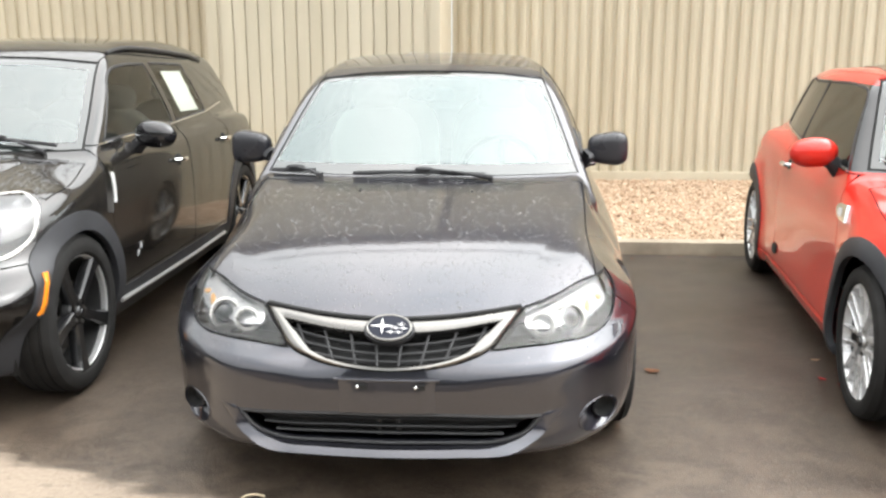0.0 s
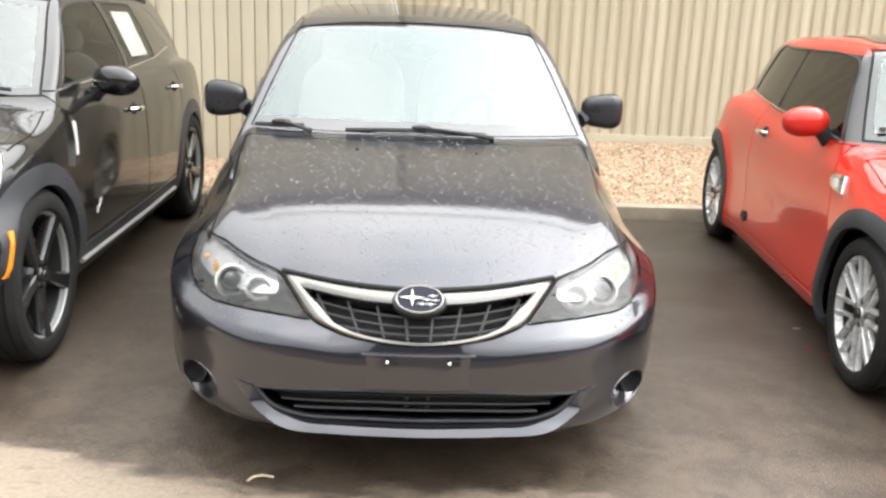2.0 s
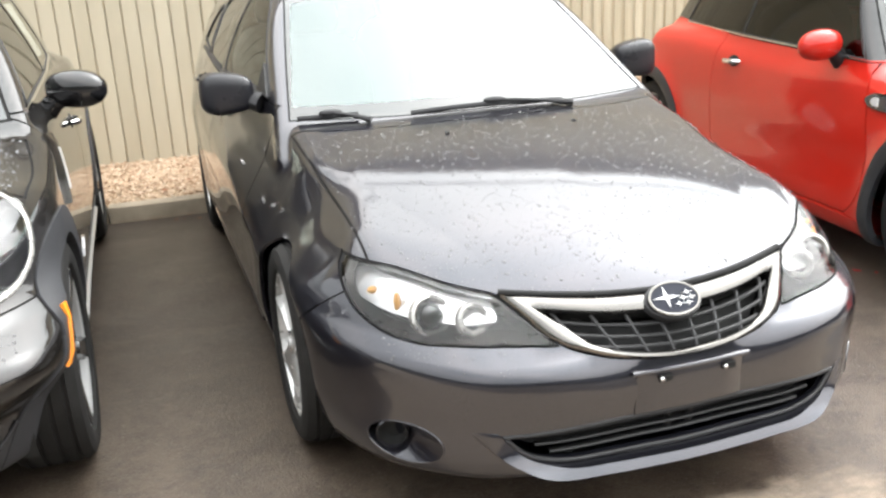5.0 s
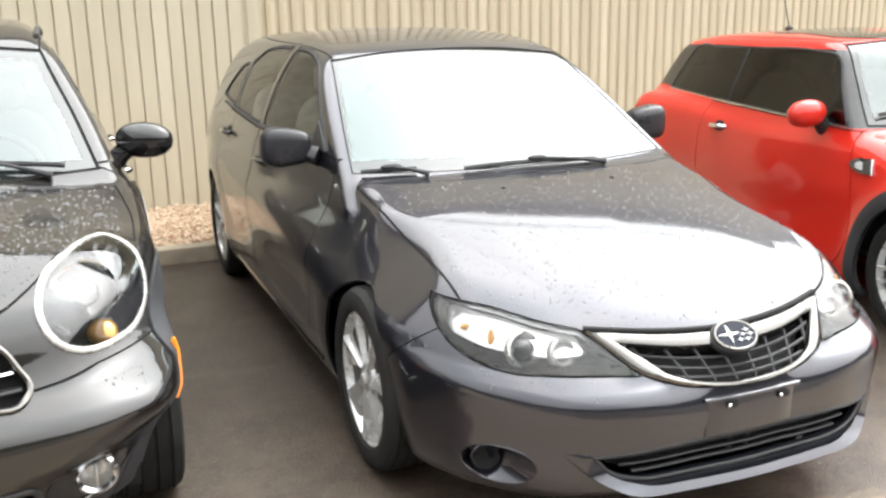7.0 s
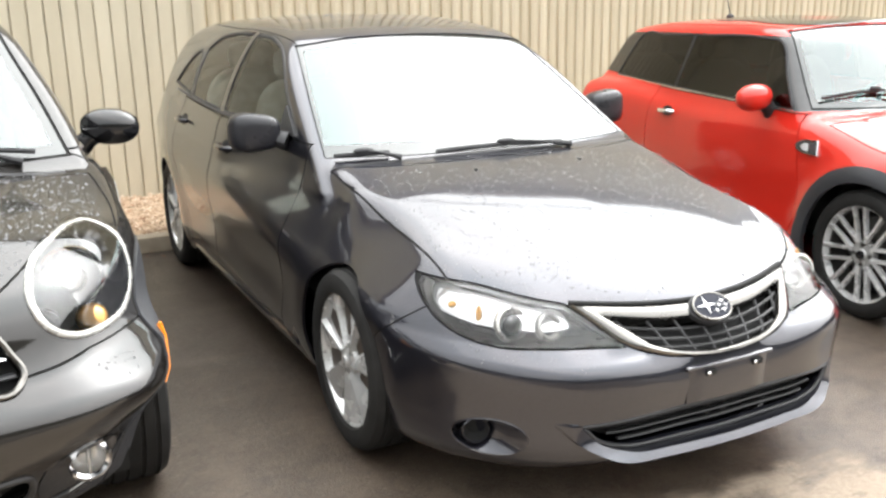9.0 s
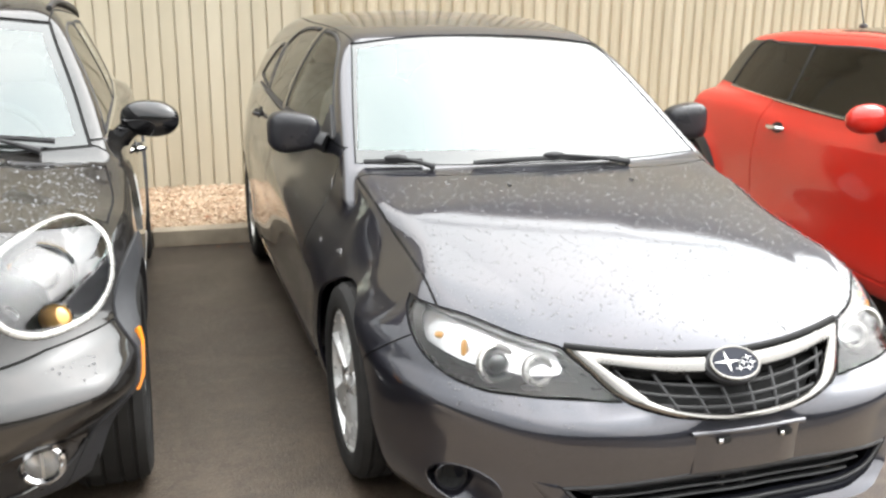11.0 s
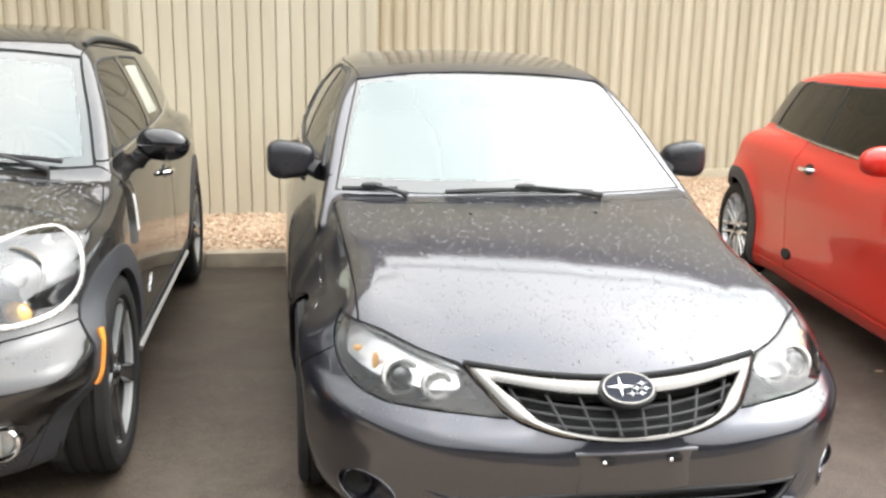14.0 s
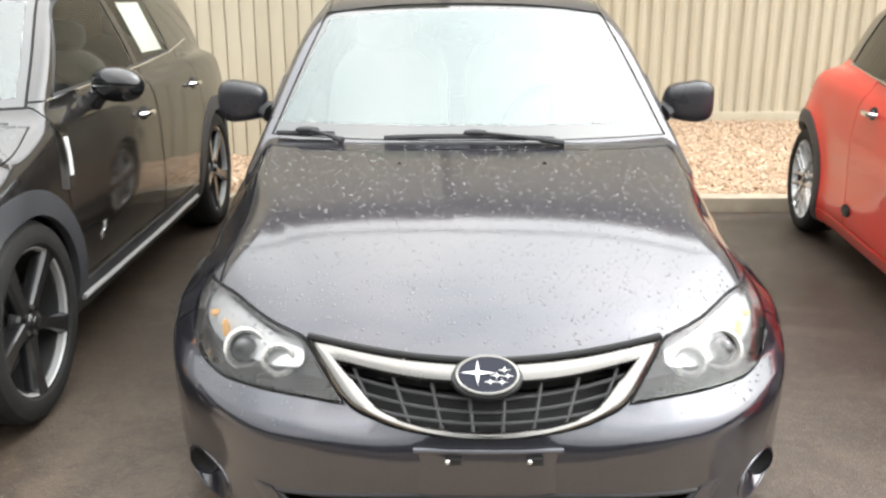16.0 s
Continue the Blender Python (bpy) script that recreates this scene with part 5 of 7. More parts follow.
    for k in (0.0, 0.04, 0.3, 0.6, 0.9, 0.98, 1.0, 1.03):
        q = inner + (outer - inner) * k
        q = np.concatenate([q[:1] + [(-0.010, 0.012)], q, q[-1:] + [(0.010, 0.012)]])
        proud = 0.056 - 1.2 * (np.minimum(q[:, 1], 0.275) - 0.245) - 0.55 * np.maximum(q[:, 1] - 0.275, 0)
        proud = 0.004 + 0.5 * (proud - 0.004 + np.sqrt((proud - 0.004) ** 2 + 0.006**2))
        proud = proud + 0.013 * k * sstep(0.30, 0.42, np.abs(q[:, 0])) * sstep(0.53, 0.45, np.abs(q[:, 0]))
        fade = sstep(0.53, 0.44, np.abs(q[:, 0]))
        proud = proud * fade + 0.0012 * (1 - fade)
        proud[[0, -1]] = -0.002
        proud = proud - 0.03 if k == 0 else (proud if k < 0.95 else (proud * 0.5 if k < 0.99 else 0 * proud - (0.02 if k > 1 else 0)))
        rows.append([bm.verts.new(tuple(p)) for p in B.hit("front", q[:, 0], q[:, 1]) - np.stack([0 * proud, proud, 0 * proud], 1)])
    for A_, B_ in zip(rows, rows[1:]):
        for i in range(len(A_) - 1):
            bm.faces.new((A_[i], A_[i + 1], B_[i + 1], B_[i]))
    part("bumper_lip", fix(bm), M_BUMPER, car, "smooth dark grey blade under the lower intake")
    # number-plate bracket, empty
    br = new("plate_bracket")
    br.parent = car
    pl = np.array([(-0.142 + 0.284 * t, 0.474) for t in np.linspace(0, 1, 8)] + [(0.142, 0.372)] + [(0.142 - 0.284 * t, 0.368) for t in np.linspace(0.1, 1, 7)])
    part("plate_base", slab(B, "front", pl, 0.006, 0.0), M_BUMPER, br)
    part("ledge", fix(strip(B, "front", [(-0.155 + 0.031 * i, 0.477) for i in range(11)], 0.006, 0.008)), M_GREY, br)
    for x0 in (-0.084, 0.084):
        c = B.at("front", [x0], [0.458], 0.010)[0]
        bm = bmesh.new()
        box(bm, tuple(c + np.array([0.012 if x0 < 0 else 0.012, 0.002, 0])), (0.034, 0.012, 0.016), bevel=0.002)
        part("slot", bm, M_SEAM, br)
        bm = bmesh.new()
        ellipsoid(bm, tuple(c + np.array([0, -0.004, 0])), (0.006, 0.005, 0.006), u=12, v=8)
        part("screw", bm, M_CHROME, br)
    # wipers and cowl
    wiper(B, car, "wiper", (-0.275, 1.244), (0.27, 1.236), (0.30, 1.215))
    wiper(B, car, "wiper", (-0.635, 1.345), (-0.44, 1.296), (-0.41, 1.25))
    part("cowl_strip", fix(strip(B, "top", [(x, 1.228 + 0.16 * x * x) for x in np.linspace(-0.62, 0.62, 26)], 0.022, -0.012, 0.6)), M_TRIM, car)
    for s in (-1, 1):
        part("washer_jet", fix(strip(B, "top", [(s * 0.22, 1.03), (s * 0.22, 1.045)], 0.006, 0.0)), M_TRIM, car)
    # inner mirror and badge on the glass
    bm = bmesh.new()
    ellipsoid(bm, (0, 1.93, 1.185), (0.11, 0.02, 0.032), power=0.7)
    tube(bm, [(0, 1.93, 1.19), (0, 1.95, 1.222)], 0.012)
    part("inner_mirror", bm, M_TRIM, car)
    part("screen_sensor", slab(B, "front", oval(0, 1.192, 0.024, 0.017), 0.002, -0.009), M_TRIM, car)
    cabin(car, 1.55, 0.86, 0.66, 3.35, 0.30, M_SEATLT, 0.34, 2.15, 0.42)
    return car, B


def grey_lamp(B, car, s, tag, outline):
    lamp = new("headlamp")
    lamp.parent = car
    tagged(lamp, "clear headlamp with round projector and amber corner")
    B.make("lamp" + tag, "lens", M_LENS, lamp, off=0.0, lip=0.02)
    # housing behind the lens
    inner = inset(outline, 0.006)
    P0 = B.at("front", s * inner[:, 0], inner[:, 1], -0.004)
    bm = bmesh.new()
    rings = [[bm.verts.new(tuple(p)) for p in P0]]
    c = P0.mean(0) + np.array([-s * 0.03, 0.13, 0.0])
    for q, sh in ((0.45, 0.92), (1.0, 0.78)):
        rings.append([bm.verts.new((P0.mean(0)[0] * (1 - sh) + p[0] * sh - s * 0.02 * q, p[1] * 0.6 + c[1] * 0.4 if q < 0.9 else max(p[1] + 0.05, c[1] - 0.0), p[2] * sh + P0.mean(0)[2] * (1 - sh))) for p in P0])
    for A_, B_ in zip(rings, rings[1:]):
        for i in range(len(A_)):
            bm.faces.new((A_[i], A_[(i + 1) % len(A_)], B_[(i + 1) % len(A_)], B_[i]))
    bm.faces.new(rings[-1])
    part("housing", fix(bm), M_LAMPSMOKE, lamp)
    high = [(0.412, 0.637), (0.48, 0.651), (0.60, 0.678), (0.674, 0.680), (0.692, 0.657), (0.699, 0.628), (0.66, 0.606), (0.56, 0.600), (0.46, 0.600), (0.41, 0.612)]
    part("upper_reflector", slab(B, "front", mirrored(spline(high, 4, True), s), 0.003, -0.030), M_LAMPHOUSE, lamp)
    low_edge = [(0.332, 0.556), (0.45, 0.560), (0.53, 0.559), (0.60, 0.556), (0.655, 0.566), (0.692, 0.598), (0.62, 0.596), (0.52, 0.590), (0.44, 0.600), (0.402, 0.630), (0.370, 0.600)]
    part("lower_bezel", slab(B, "front", mirrored(spline(low_edge, 4, True), s), 0.003, -0.060), M_LAMPDK, lamp)

    def unit(x, z, r, depth, nm, ring_mat):
        c = B.at("front", [s * x], [z], -0.022)[0]
        ax = (-s * 0.08, -0.92, 0.38)
        bm = bmesh.new()
        lamp_bowl(bm, c, r, depth, ax)
        part(nm, fix(bm), M_REFLECT, lamp)
        bm = bmesh.new()
        q = Vector(ax).normalized().to_track_quat("X", "Z").to_matrix().to_4x4()
        lathe(bm, [(r - 0.010, -0.003), (r - 0.003, 0.004), (r + 0.004, 0.002), (r + 0.006, -0.012), (r - 0.009, -0.014)], 28, Matrix.Translation(c) @ q, closed=True)
        part("bezel", fix(bm), ring_mat, lamp)
        return c, q
    c, q = unit(0.556, 0.610, 0.046, 0.03, "projector_bowl", M_LAMPRING)
    bm = bmesh.new()
    ellipsoid(bm, tuple(c + np.array([0, 0.0, 0])), (0.028, 0.018, 0.028), u=20, v=12)
    part("projector", bm, M_LAMPBOWL, lamp)
    bm = bmesh.new()
    ellipsoid(bm, tuple(c + np.array([0, -0.008, 0])), (0.027, 0.020, 0.027), u=20, v=12)
    part("projector_glass", bm, M_LENS, lamp)
    unit(0.466, 0.608, 0.035, 0.04, "main_beam_bowl", M_LAMPRING)
    c = B.at("front", [s * 0.664], [0.640], -0.026)[0]
    bm = bmesh.new()
    ellipsoid(bm, tuple(c), (0.013, 0.010, 0.009), u=16, v=10)
    part("turn_bulb", bm, M_AMBER2, lamp)
    c2 = B.at("front", [s * 0.606], [0.630], -0.026)[0]
    bm = bmesh.new()
    ellipsoid(bm, tuple(c2 + np.array([s * 0.014, 0.004, 0])), (0.009, 0.008, 0.026), u=14, v=10)
    part("amber_reflector", bm, M_AMBER2, lamp)
    bm = bmesh.new()
    lamp_bowl(bm, c + np.array([-s * 0.02, 0.03, 0]), 0.045, 0.03, (s * 0.5, -1, 0))
    part("turn_bowl", fix(bm), M_REFLECT, lamp)


def grey_mirror(B, car, s):
    mir = new("door_mirror")
    mir.parent = car
    bm = bmesh.new()
    ellipsoid(bm, (0, 0, 0), (0.091, 0.066, 0.072), power=0.54, u=32, v=18)
    for v in bm.verts:
        k = (v.co.x * s + 0.092) / 0.184
        v.co.z *= 0.80 + 0.22 * min(1, k * 1.5)
        v.co.y += 0.03 * k * k
    bmesh.ops.transform(bm, matrix=pose(s * 0.818, 1.700, 0.972, 0, 0, -s * 6), verts=bm.verts)
    part("mirror_housing", bm, M_MIRROR_SHELL, mir)
    bm = bmesh.new()
    tube(bm, [(s * 0.700, 1.665, 0.935), (s * 0.735, 1.69, 0.945), (s * 0.775, 1.71, 0.955)], [0.055, 0.046, 0.042], 12, flat=0.7)
    part("mirror_foot", fix(bm), M_TRIM, mir)
    bm = bmesh.new()
    bmesh.ops.create_cone(bm, segments=24, radius1=0.06, radius2=0.06, depth=0.004, cap_ends=True, matrix=pose(s * 0.822, 1.778, 0.974, 90) @ Matrix.Diagonal((1.4, 0.95, 1, 1)))
    part("mirror_glass", bm, M_CHROME, mir)
    part("mirror_sail", slab(B, "side", np.array([(1.590, 0.956), (1.650, 0.992), (1.705, 1.024), (1.765, 1.056), (1.768, 1.010), (1.765, 0.966), (1.68, 0.958)]), 0.008, 0.002, s), M_TRIM, mir)


grey_car, GREY_B = build_grey()

# ---- the two round-lamped small cars ----
import collections


def Small(**k):
    """Measures of a small car; y runs back from the nose, z up from the ground."""
    return collections.namedtuple("Small", list(k))(**k)


def small_skin(c):
    yf, w, hc, yw, wg, zr, yr, re = [curve1(q) for q in (c.yf, c.w, c.hc, c.yw, c.wg, c.zr, c.yr, c.re)]

    def f(P):
        x, y, z = np.abs(P[:, 0]), P[:, 1], P[:, 2]
        front = (yf(z) + (c.plan[0] * x**2 + c.plan[1] * np.maximum(x - 0.5, 0) ** 2) * (1 - c.boxy * np.exp(-((z - 0.51) / 0.10) ** 2)) - y) * 0.85
        W = w(z) - c.nose * sstep(0.9, 0.0, y) - c.tail * np.clip((y - c.hubs[1][0] + 0.25) / 0.9, 0, 2) ** 2
        for cy, cz in c.hubs:
            r = np.hypot(y - cy, z - cz)
            W = W + c.flare * np.exp(-((r - c.arch_r - 0.02) / 0.085) ** 2)
        side = x - W
        H = hc(y) - (0.16 - 0.12 * sstep(0.7, 1.2, y)) * x**2
        H = H + 0.020 * sstep(0.06, -0.04, x - (0.30 + 0.16 * np.clip(y / 1.0, 0, 1))) * sstep(1.15, 0.8, y)
        top = (z - H) * 0.95
        rear = (y - (re(z) - 0.20 * x**2)) * 0.9
        low = smax(side, top, c.shoulder)
        low = smax(low, front, 0.10)
        low = smax(low, rear, 0.14)
        low = smax(low, c.belly - z, 0.03)
        ws = (yw(z) + 0.24 * x**2 - y) * c.ws_k
        gs = (x - (wg(z) - c.taper * np.clip((y - 2.0) / 1.2, 0, 2) ** 2)) * 0.94
        rf = z - (zr(y) - 0.09 * x**2)
        rw = (y - (yr(z) - 0.22 * x**2)) * 0.85
        g = smax(gs, rf, 0.06)
        g = smax(g, ws, 0.03)
        g = smax(g, rw, 0.06)
        g = smax(g, 0.7 - z, 0.02)
        return smin(low, g, 0.014)
    zt = curve1(c.spine)

    def spine(P):
        y = np.clip(P[:, 1], 0.42, c.re[1][1] - 0.45)
        return np.stack([np.clip(P[:, 0], -0.36, 0.36), y, np.clip(P[:, 2], 0.40, np.maximum(0.42, zt(y)))], 1)
    return f, spine


def round_mirror(car, c, s, shell):
    mir = new("door_mirror")
    mir.parent = car
    x, y, z = c.mirror
    bm = bmesh.new()
    ellipsoid(bm, (0, 0, 0), (0.106, 0.068, 0.068), power=0.9, u=32, v=18)
    bmesh.ops.transform(bm, matrix=pose(s * x, y, z, 0, s * 4, -s * 8), verts=bm.verts)
    part("mirror_shell", bm, shell, mir)
    bm = bmesh.new()
    tube(bm, [(s * (x - 0.165), y + 0.02, z - 0.145), (s * (x - 0.135), y + 0.01, z - 0.10), (s * (x - 0.085), y + 0.005, z - 0.045), (s * (x - 0.05), y, z - 0.02)], [0.052, 0.042, 0.036, 0.038], 12)
    part("mirror_stalk", fix(bm), M_GLOSSBLK if c.kind == "black" else M_TRIM, mir)
    bm = bmesh.new()
    bmesh.ops.create_cone(bm, segments=28, radius1=0.050, radius2=0.050, depth=0.004, cap_ends=True, matrix=pose(s * x, y + 0.056, z, 90) @ Matrix.Diagonal((1.45, 0.92, 1, 1)))
    part("mirror_glass", bm, M_CHROME, mir)


def round_lamp(B, car, c, s, tag, outline):
    lamp = new("headlamp")
    lamp.parent = car
    tagged(lamp, "large rounded headlamp in a chrome ring")
    B.make("lamp" + tag, "lens", M_LENS_BULGED, lamp, off=0.006, lip=0.015)
    o = np.array([(s * a, b) for a, b in outline])
    c_ring = inset(o, 0.006)
    part("chrome_ring", ring_on(B, "front", c_ring, 0.0100, 0.003, flat=0.6), M_LAMPRING, lamp)
    P0 = B.at("front", o[:, 0], o[:, 1], -0.004)
    m0 = P0.mean(0)
    bm = bmesh.new()
    rings = []
    for q, sc in ((0, 1.0), (0.35, 0.97), (0.75, 0.80), (1.0, 0.55)):
        rings.append([bm.verts.new(tuple(m0 + (p - m0) * sc + np.array([-s * 0.01 * q, 0.10 * q, 0]))) for p in P0])
    for A_, B_ in zip(rings, rings[1:]):
        for i in range(len(A_)):
            bm.faces.new((A_[i], A_[(i + 1) % len(A_)], B_[(i + 1) % len(A_)], B_[i]))
    bm.faces.new(rings[-1])
    part("bowl", fix(bm), M_LAMPBOWL, lamp)
    cx, cz = c.lamp_c
    # the large upper bowl is pale to stand in for sky mirrored in the lens
    for dx, dz, r, dep, mt in ((0.0, 0.040, 0.078, 0.05, M_LAMPGREY), (-0.080, -0.060, 0.028, 0.02, M_REFLECT)):
        p = B.at("front", [s * (cx + dx)], [cz + dz], -0.060)[0]
        bm = bmesh.new()
        lamp_bowl(bm, p, r, dep, (0, -1, 0.05))
        part("reflector", fix(bm), mt, lamp)
        bm = bmesh.new()
        q = Vector((0, -1, 0.05)).normalized().to_track_quat("X", "Z").to_matrix().to_4x4()
        lathe(bm, [(r - 0.003, 0.0), (r + 0.007, 0.005), (r + 0.009, -0.01), (r, -0.012)], 28, Matrix.Translation(p) @ q, closed=True)
        part("bezel", fix(bm), M_CHROME, lamp)
        bm = bmesh.new()
        ellipsoid(bm, tuple(p + np.array([0, 0.004, 0])), (r * 0.55, r * 0.45, r * 0.55), u=16, v=10)
        part("projector_glass", bm, M_LENS, lamp)
    p = B.at("front", [s * (cx + 0.012)], [cz - 0.084], -0.014)[0]
    bm = bmesh.new()
    ellipsoid(bm, tuple(p), (0.034, 0.024, 0.032), u=18, v=12)
    part("turn_lamp", bm, M_AMBER_PALE, lamp)
    bm = bmesh.new()
    q = Vector((0, -1, 0.0)).to_track_quat("X", "Z").to_matrix().to_4x4()
    lathe(bm, [(0.034, 0.0), (0.038, 0.005), (0.040, -0.01), (0.034, -0.012)], 24, Matrix.Translation(p) @ q, closed=True)
    part("turn_bezel", fix(bm), M_CHROME, lamp)


def build_small(c):
    car = new(c.name)
    tagged(car, c.label, "car")
    f, spine = small_skin(c)
    B = Body(f, (-1.15, -0.3, 0.02), (1.15, c.re[2][1] + 0.3, 1.65), spine, 0.033)
    P = c.paint
    ahead = lambda C: C[:, 1] < 0.95
    for hy, hz in c.hubs:
        for s in (1, -1):
            B.cut("arch_hole", "side", arch(hy, hz, c.arch_r), s, facing=-0.1, where=lambda C, s=s: C[:, 0] * s > 0.42)
    wsp = both(spline(c.ws, 5))
    B.cut("windscreen", "front", inset(wsp, 0.034), facing=0.1, where=lambda C: C[:, 1] > c.yw[1][1] - 0.05)
    B.cut("frit", "front", wsp, facing=0.1, gap=0.010, where=lambda C: C[:, 1] > c.yw[1][1] - 0.05)
    lampo = spline(c.lamp, 5, True)
    for s, tag in ((1, "L"), (-1, "R")):
        B.cut("lamp" + tag, "front", mirrored(lampo, s), facing=0.02, where=ahead)
        B.cut("fog" + tag, "front", oval(s * c.fog[0], c.fog[1], c.fog[2], c.fog[2]), facing=0.02, where=ahead)
    gin = both(spline(c.grille, 5))
    B.cut("grille", "front", gin, facing=0.02, where=ahead)
    slot = both(spline(c.intake, 5))
    B.cut("intake", "front", slot, facing=0.02, where=ahead)
    hood = both(spline(c.hood, 6))
    B.cut("hood", "top", hood, facing=0.1, gap=0.006, where=lambda C: C[:, 1] < 1.2)
    for s, tag in ((1, "L"), (-1, "R")):
        here = lambda C, s=s: C[:, 0] * s > 0.35
        for nm, pg in c.windows:
            B.cut(nm + tag, "side", spline(pg, 5, True), s, facing=0.2, gap=0.010, where=here)
        for hy, hz in c.hubs:
            B.cut("clad" + ("F" if hy < 1.5 else "R") + tag, "side", arch(hy, hz, c.arch_r + c.clad_w), s, facing=-0.2, where=lambda C, s=s: (C[:, 0] * s > 0.5) & (C[:, 2] > c.clad_z))
        B.cut("sill" + tag, "side", np.array([(c.hubs[0][0] + c.arch_r - 0.05, 0.02), (c.hubs[0][0] + c.arch_r - 0.05, c.sill_z), (c.hubs[1][0] - c.arch_r + 0.05, c.sill_z), (c.hubs[1][0] - c.arch_r + 0.05, 0.02)]), s, facing=-0.2, where=here)
        for nm, pg in c.doors:
            B.cut(nm + tag, "side", spline(pg, 4, True), s, facing=-0.1, gap=0.006, where=here)
    if c.kind == "black":
        B.cut("chin", "side", np.array([(-0.5, 0.0), (-0.5, 0.225), (0.19, 0.225), (0.26, 0.28), (0.31, 0.36), (0.335, 0.44), (0.5, 0.44), (0.5, 0.0)]), 1, facing=-2, where=lambda C: C[:, 1] < 0.5)
    if c.kind == "red":
        B.cut("pillars", "side", np.array([(1.02, 0.90), (1.24, 0.905), (2.27, 0.952), (3.2, 0.995), (3.6, 1.0), (3.6, 1.25), (2.6, 1.266), (1.3, 1.262)]), 1, facing=-2, where=lambda C: C[:, 2] > 0.87)
    B.cut("bumper", "side", np.array(c.bumper), 1, facing=-2, gap=0.005)
    B.cut("roof", "top", both(spline(c.roof, 5)), facing=0.3, gap=0.006, where=lambda C: C[:, 2] > 1.1)
    B.cut("rearglass", "front", np.array([(-0.5, 1.02), (-0.44, c.zr[3][1] - 0.12), (0.44, c.zr[3][1] - 0.12), (0.5, 1.02)]), facing=-2, where=lambda C: C[:, 1] > c.hubs[1][0])

    B.make("body", "body_shell", P, car)
    B.make("hood", "bonnet", P, car)
    B.make("pillars", "pillar_trim", M_GLOSSBLK, car, lip=0)
    roof = B.make("roof", "roof_panel", c.roof_mat, car, c.roof_label)
    B.make("seam", "panel_seams", M_SEAM, car, off=-0.006, lip=0)
    B.make("bumper", "front_bumper", P, car, lip=0.02)
    B.make("chin", "bumper_cladding", M_CLAD, car, off=0.003, lip=0.02)
    B.make("windscreen", "windscreen", M_GLASS2, car, off=-0.003)
    B.make("frit", "windscreen_border", M_FRIT, car, off=-0.003)
    B.make("rearglass", "rear_window", M_DARKGLASS, car, off=-0.002)
    for s, tag in ((1, "L"), (-1, "R")):
        doors = {}
        for nm, pg in c.doors:
            doors[nm] = B.make(nm + tag, "door", P, car, lip=0.02)
        first = doors[c.doors[0][0]]
        for i, (nm, pg) in enumerate(c.windows):
            par = list(doors.values())[i] if i < len(doors) else car
            B.make(nm + tag, "window", c.side_glass, par, off=-0.003)
            part("window_seal", ring_on(B, "side", spline(pg, 5, True), 0.007, -0.001, s, flat=0.5), M_TRIM, car)
        for e in "FR":
            B.make("clad" + e + tag, "wheel_arch_cladding", M_CLAD, car, "unpainted dark plastic arch trim", off=0.006, lip=0.03)
        B.make("sill" + tag, "sill", c.sill_mat, car, off=0.004, lip=0.03)
        for hy, hz in c.hubs:
            arch_liner(car, s * 0.36, s * (c.hub_x - 0.12), hy, hz, c.arch_r + 0.02)
            wheel(car, "wheel", s * (c.hub_x - c.tyre[2] / 2 + 0.01), hy, hz, s, *c.tyre, c.rim_style)
        round_lamp(B, car, c, s, tag, lampo)
        round_mirror(car, c, s, c.mirror_mat)
        for (nm, pg), (hy, hz) in zip(c.doors, c.handles):
            door_handle(B, doors[nm], hy, hz, s, M_CHROME, span=0.15)
        if c.side_lamp:
            q = np.array(c.side_lamp)
            q = np.concatenate([np.linspace(q[k], q[(k + 1) % 4], 4, endpoint=False) for k in range(4)])
            bm = slab(B, "side", q, 0.008, 0.006, s)
            part("side_marker", fix(bm), M_AMBER, car, "amber side marker", smooth=False)
        # wing trim with its repeater lamp
        tr = part("wing_trim", slab(B, "side", spline(c.scuttle, 4, True), 0.014, 0.0, s), M_CHROME if c.kind == "red" else M_SATIN, car)
        q = np.mean(np.array([p[:2] for p in c.scuttle]), 0)
        part("trim_inlay", slab(B, "side", q + (spline(c.scuttle, 4, True) - q) * np.array([0.5, 0.6] if c.kind == "black" else [0.3, 0.5]), 0.004, 0.014, s), M_LAMPGREY, tr)
        # fog lamp
        p = B.at("front", [s * c.fog[0]], [c.fog[1]], 0.0)[0]
        fl = new("fog_lamp")
        fl.parent = car
        q = pose(0, 0, 0, 0, 0, -90 + s * 3)
        bm = bmesh.new()
        lathe(bm, [(c.fog[2] - 0.012, 0.004), (c.fog[2] - 0.004, 0.012), (c.fog[2] + 0.004, 0.006), (c.fog[2] + 0.004, -0.04), (c.fog[2] - 0.010, -0.03)], 32, Matrix.Translation(p) @ q, closed=True)
        part("fog_ring", fix(bm), M_CHROME, fl)
        bm = bmesh.new()
        lathe(bm, [(0.0005, -0.04), (c.fog[2] * 0.5, -0.034), (c.fog[2] - 0.008, -0.002)], 28, Matrix.Translation(p) @ q)
        part("fog_reflector", fix(bm), M_LAMPHOUSE, fl)
        bm = bmesh.new()
        lathe(bm, [(0.0005, 0.010), (c.fog[2] * 0.6, 0.007), (c.fog[2] - 0.008, 0.001)], 28, Matrix.Translation(p) @ q)
        part("fog_glass", fix(bm), M_LENS, fl)
        bm = bmesh.new()
        tube(bm, [tuple(p + np.array([0, 0.006, -c.fog[2] * 0.8])), tuple(p + np.array([0, 0.0, c.fog[2] * 0.8]))], 0.004, 6)
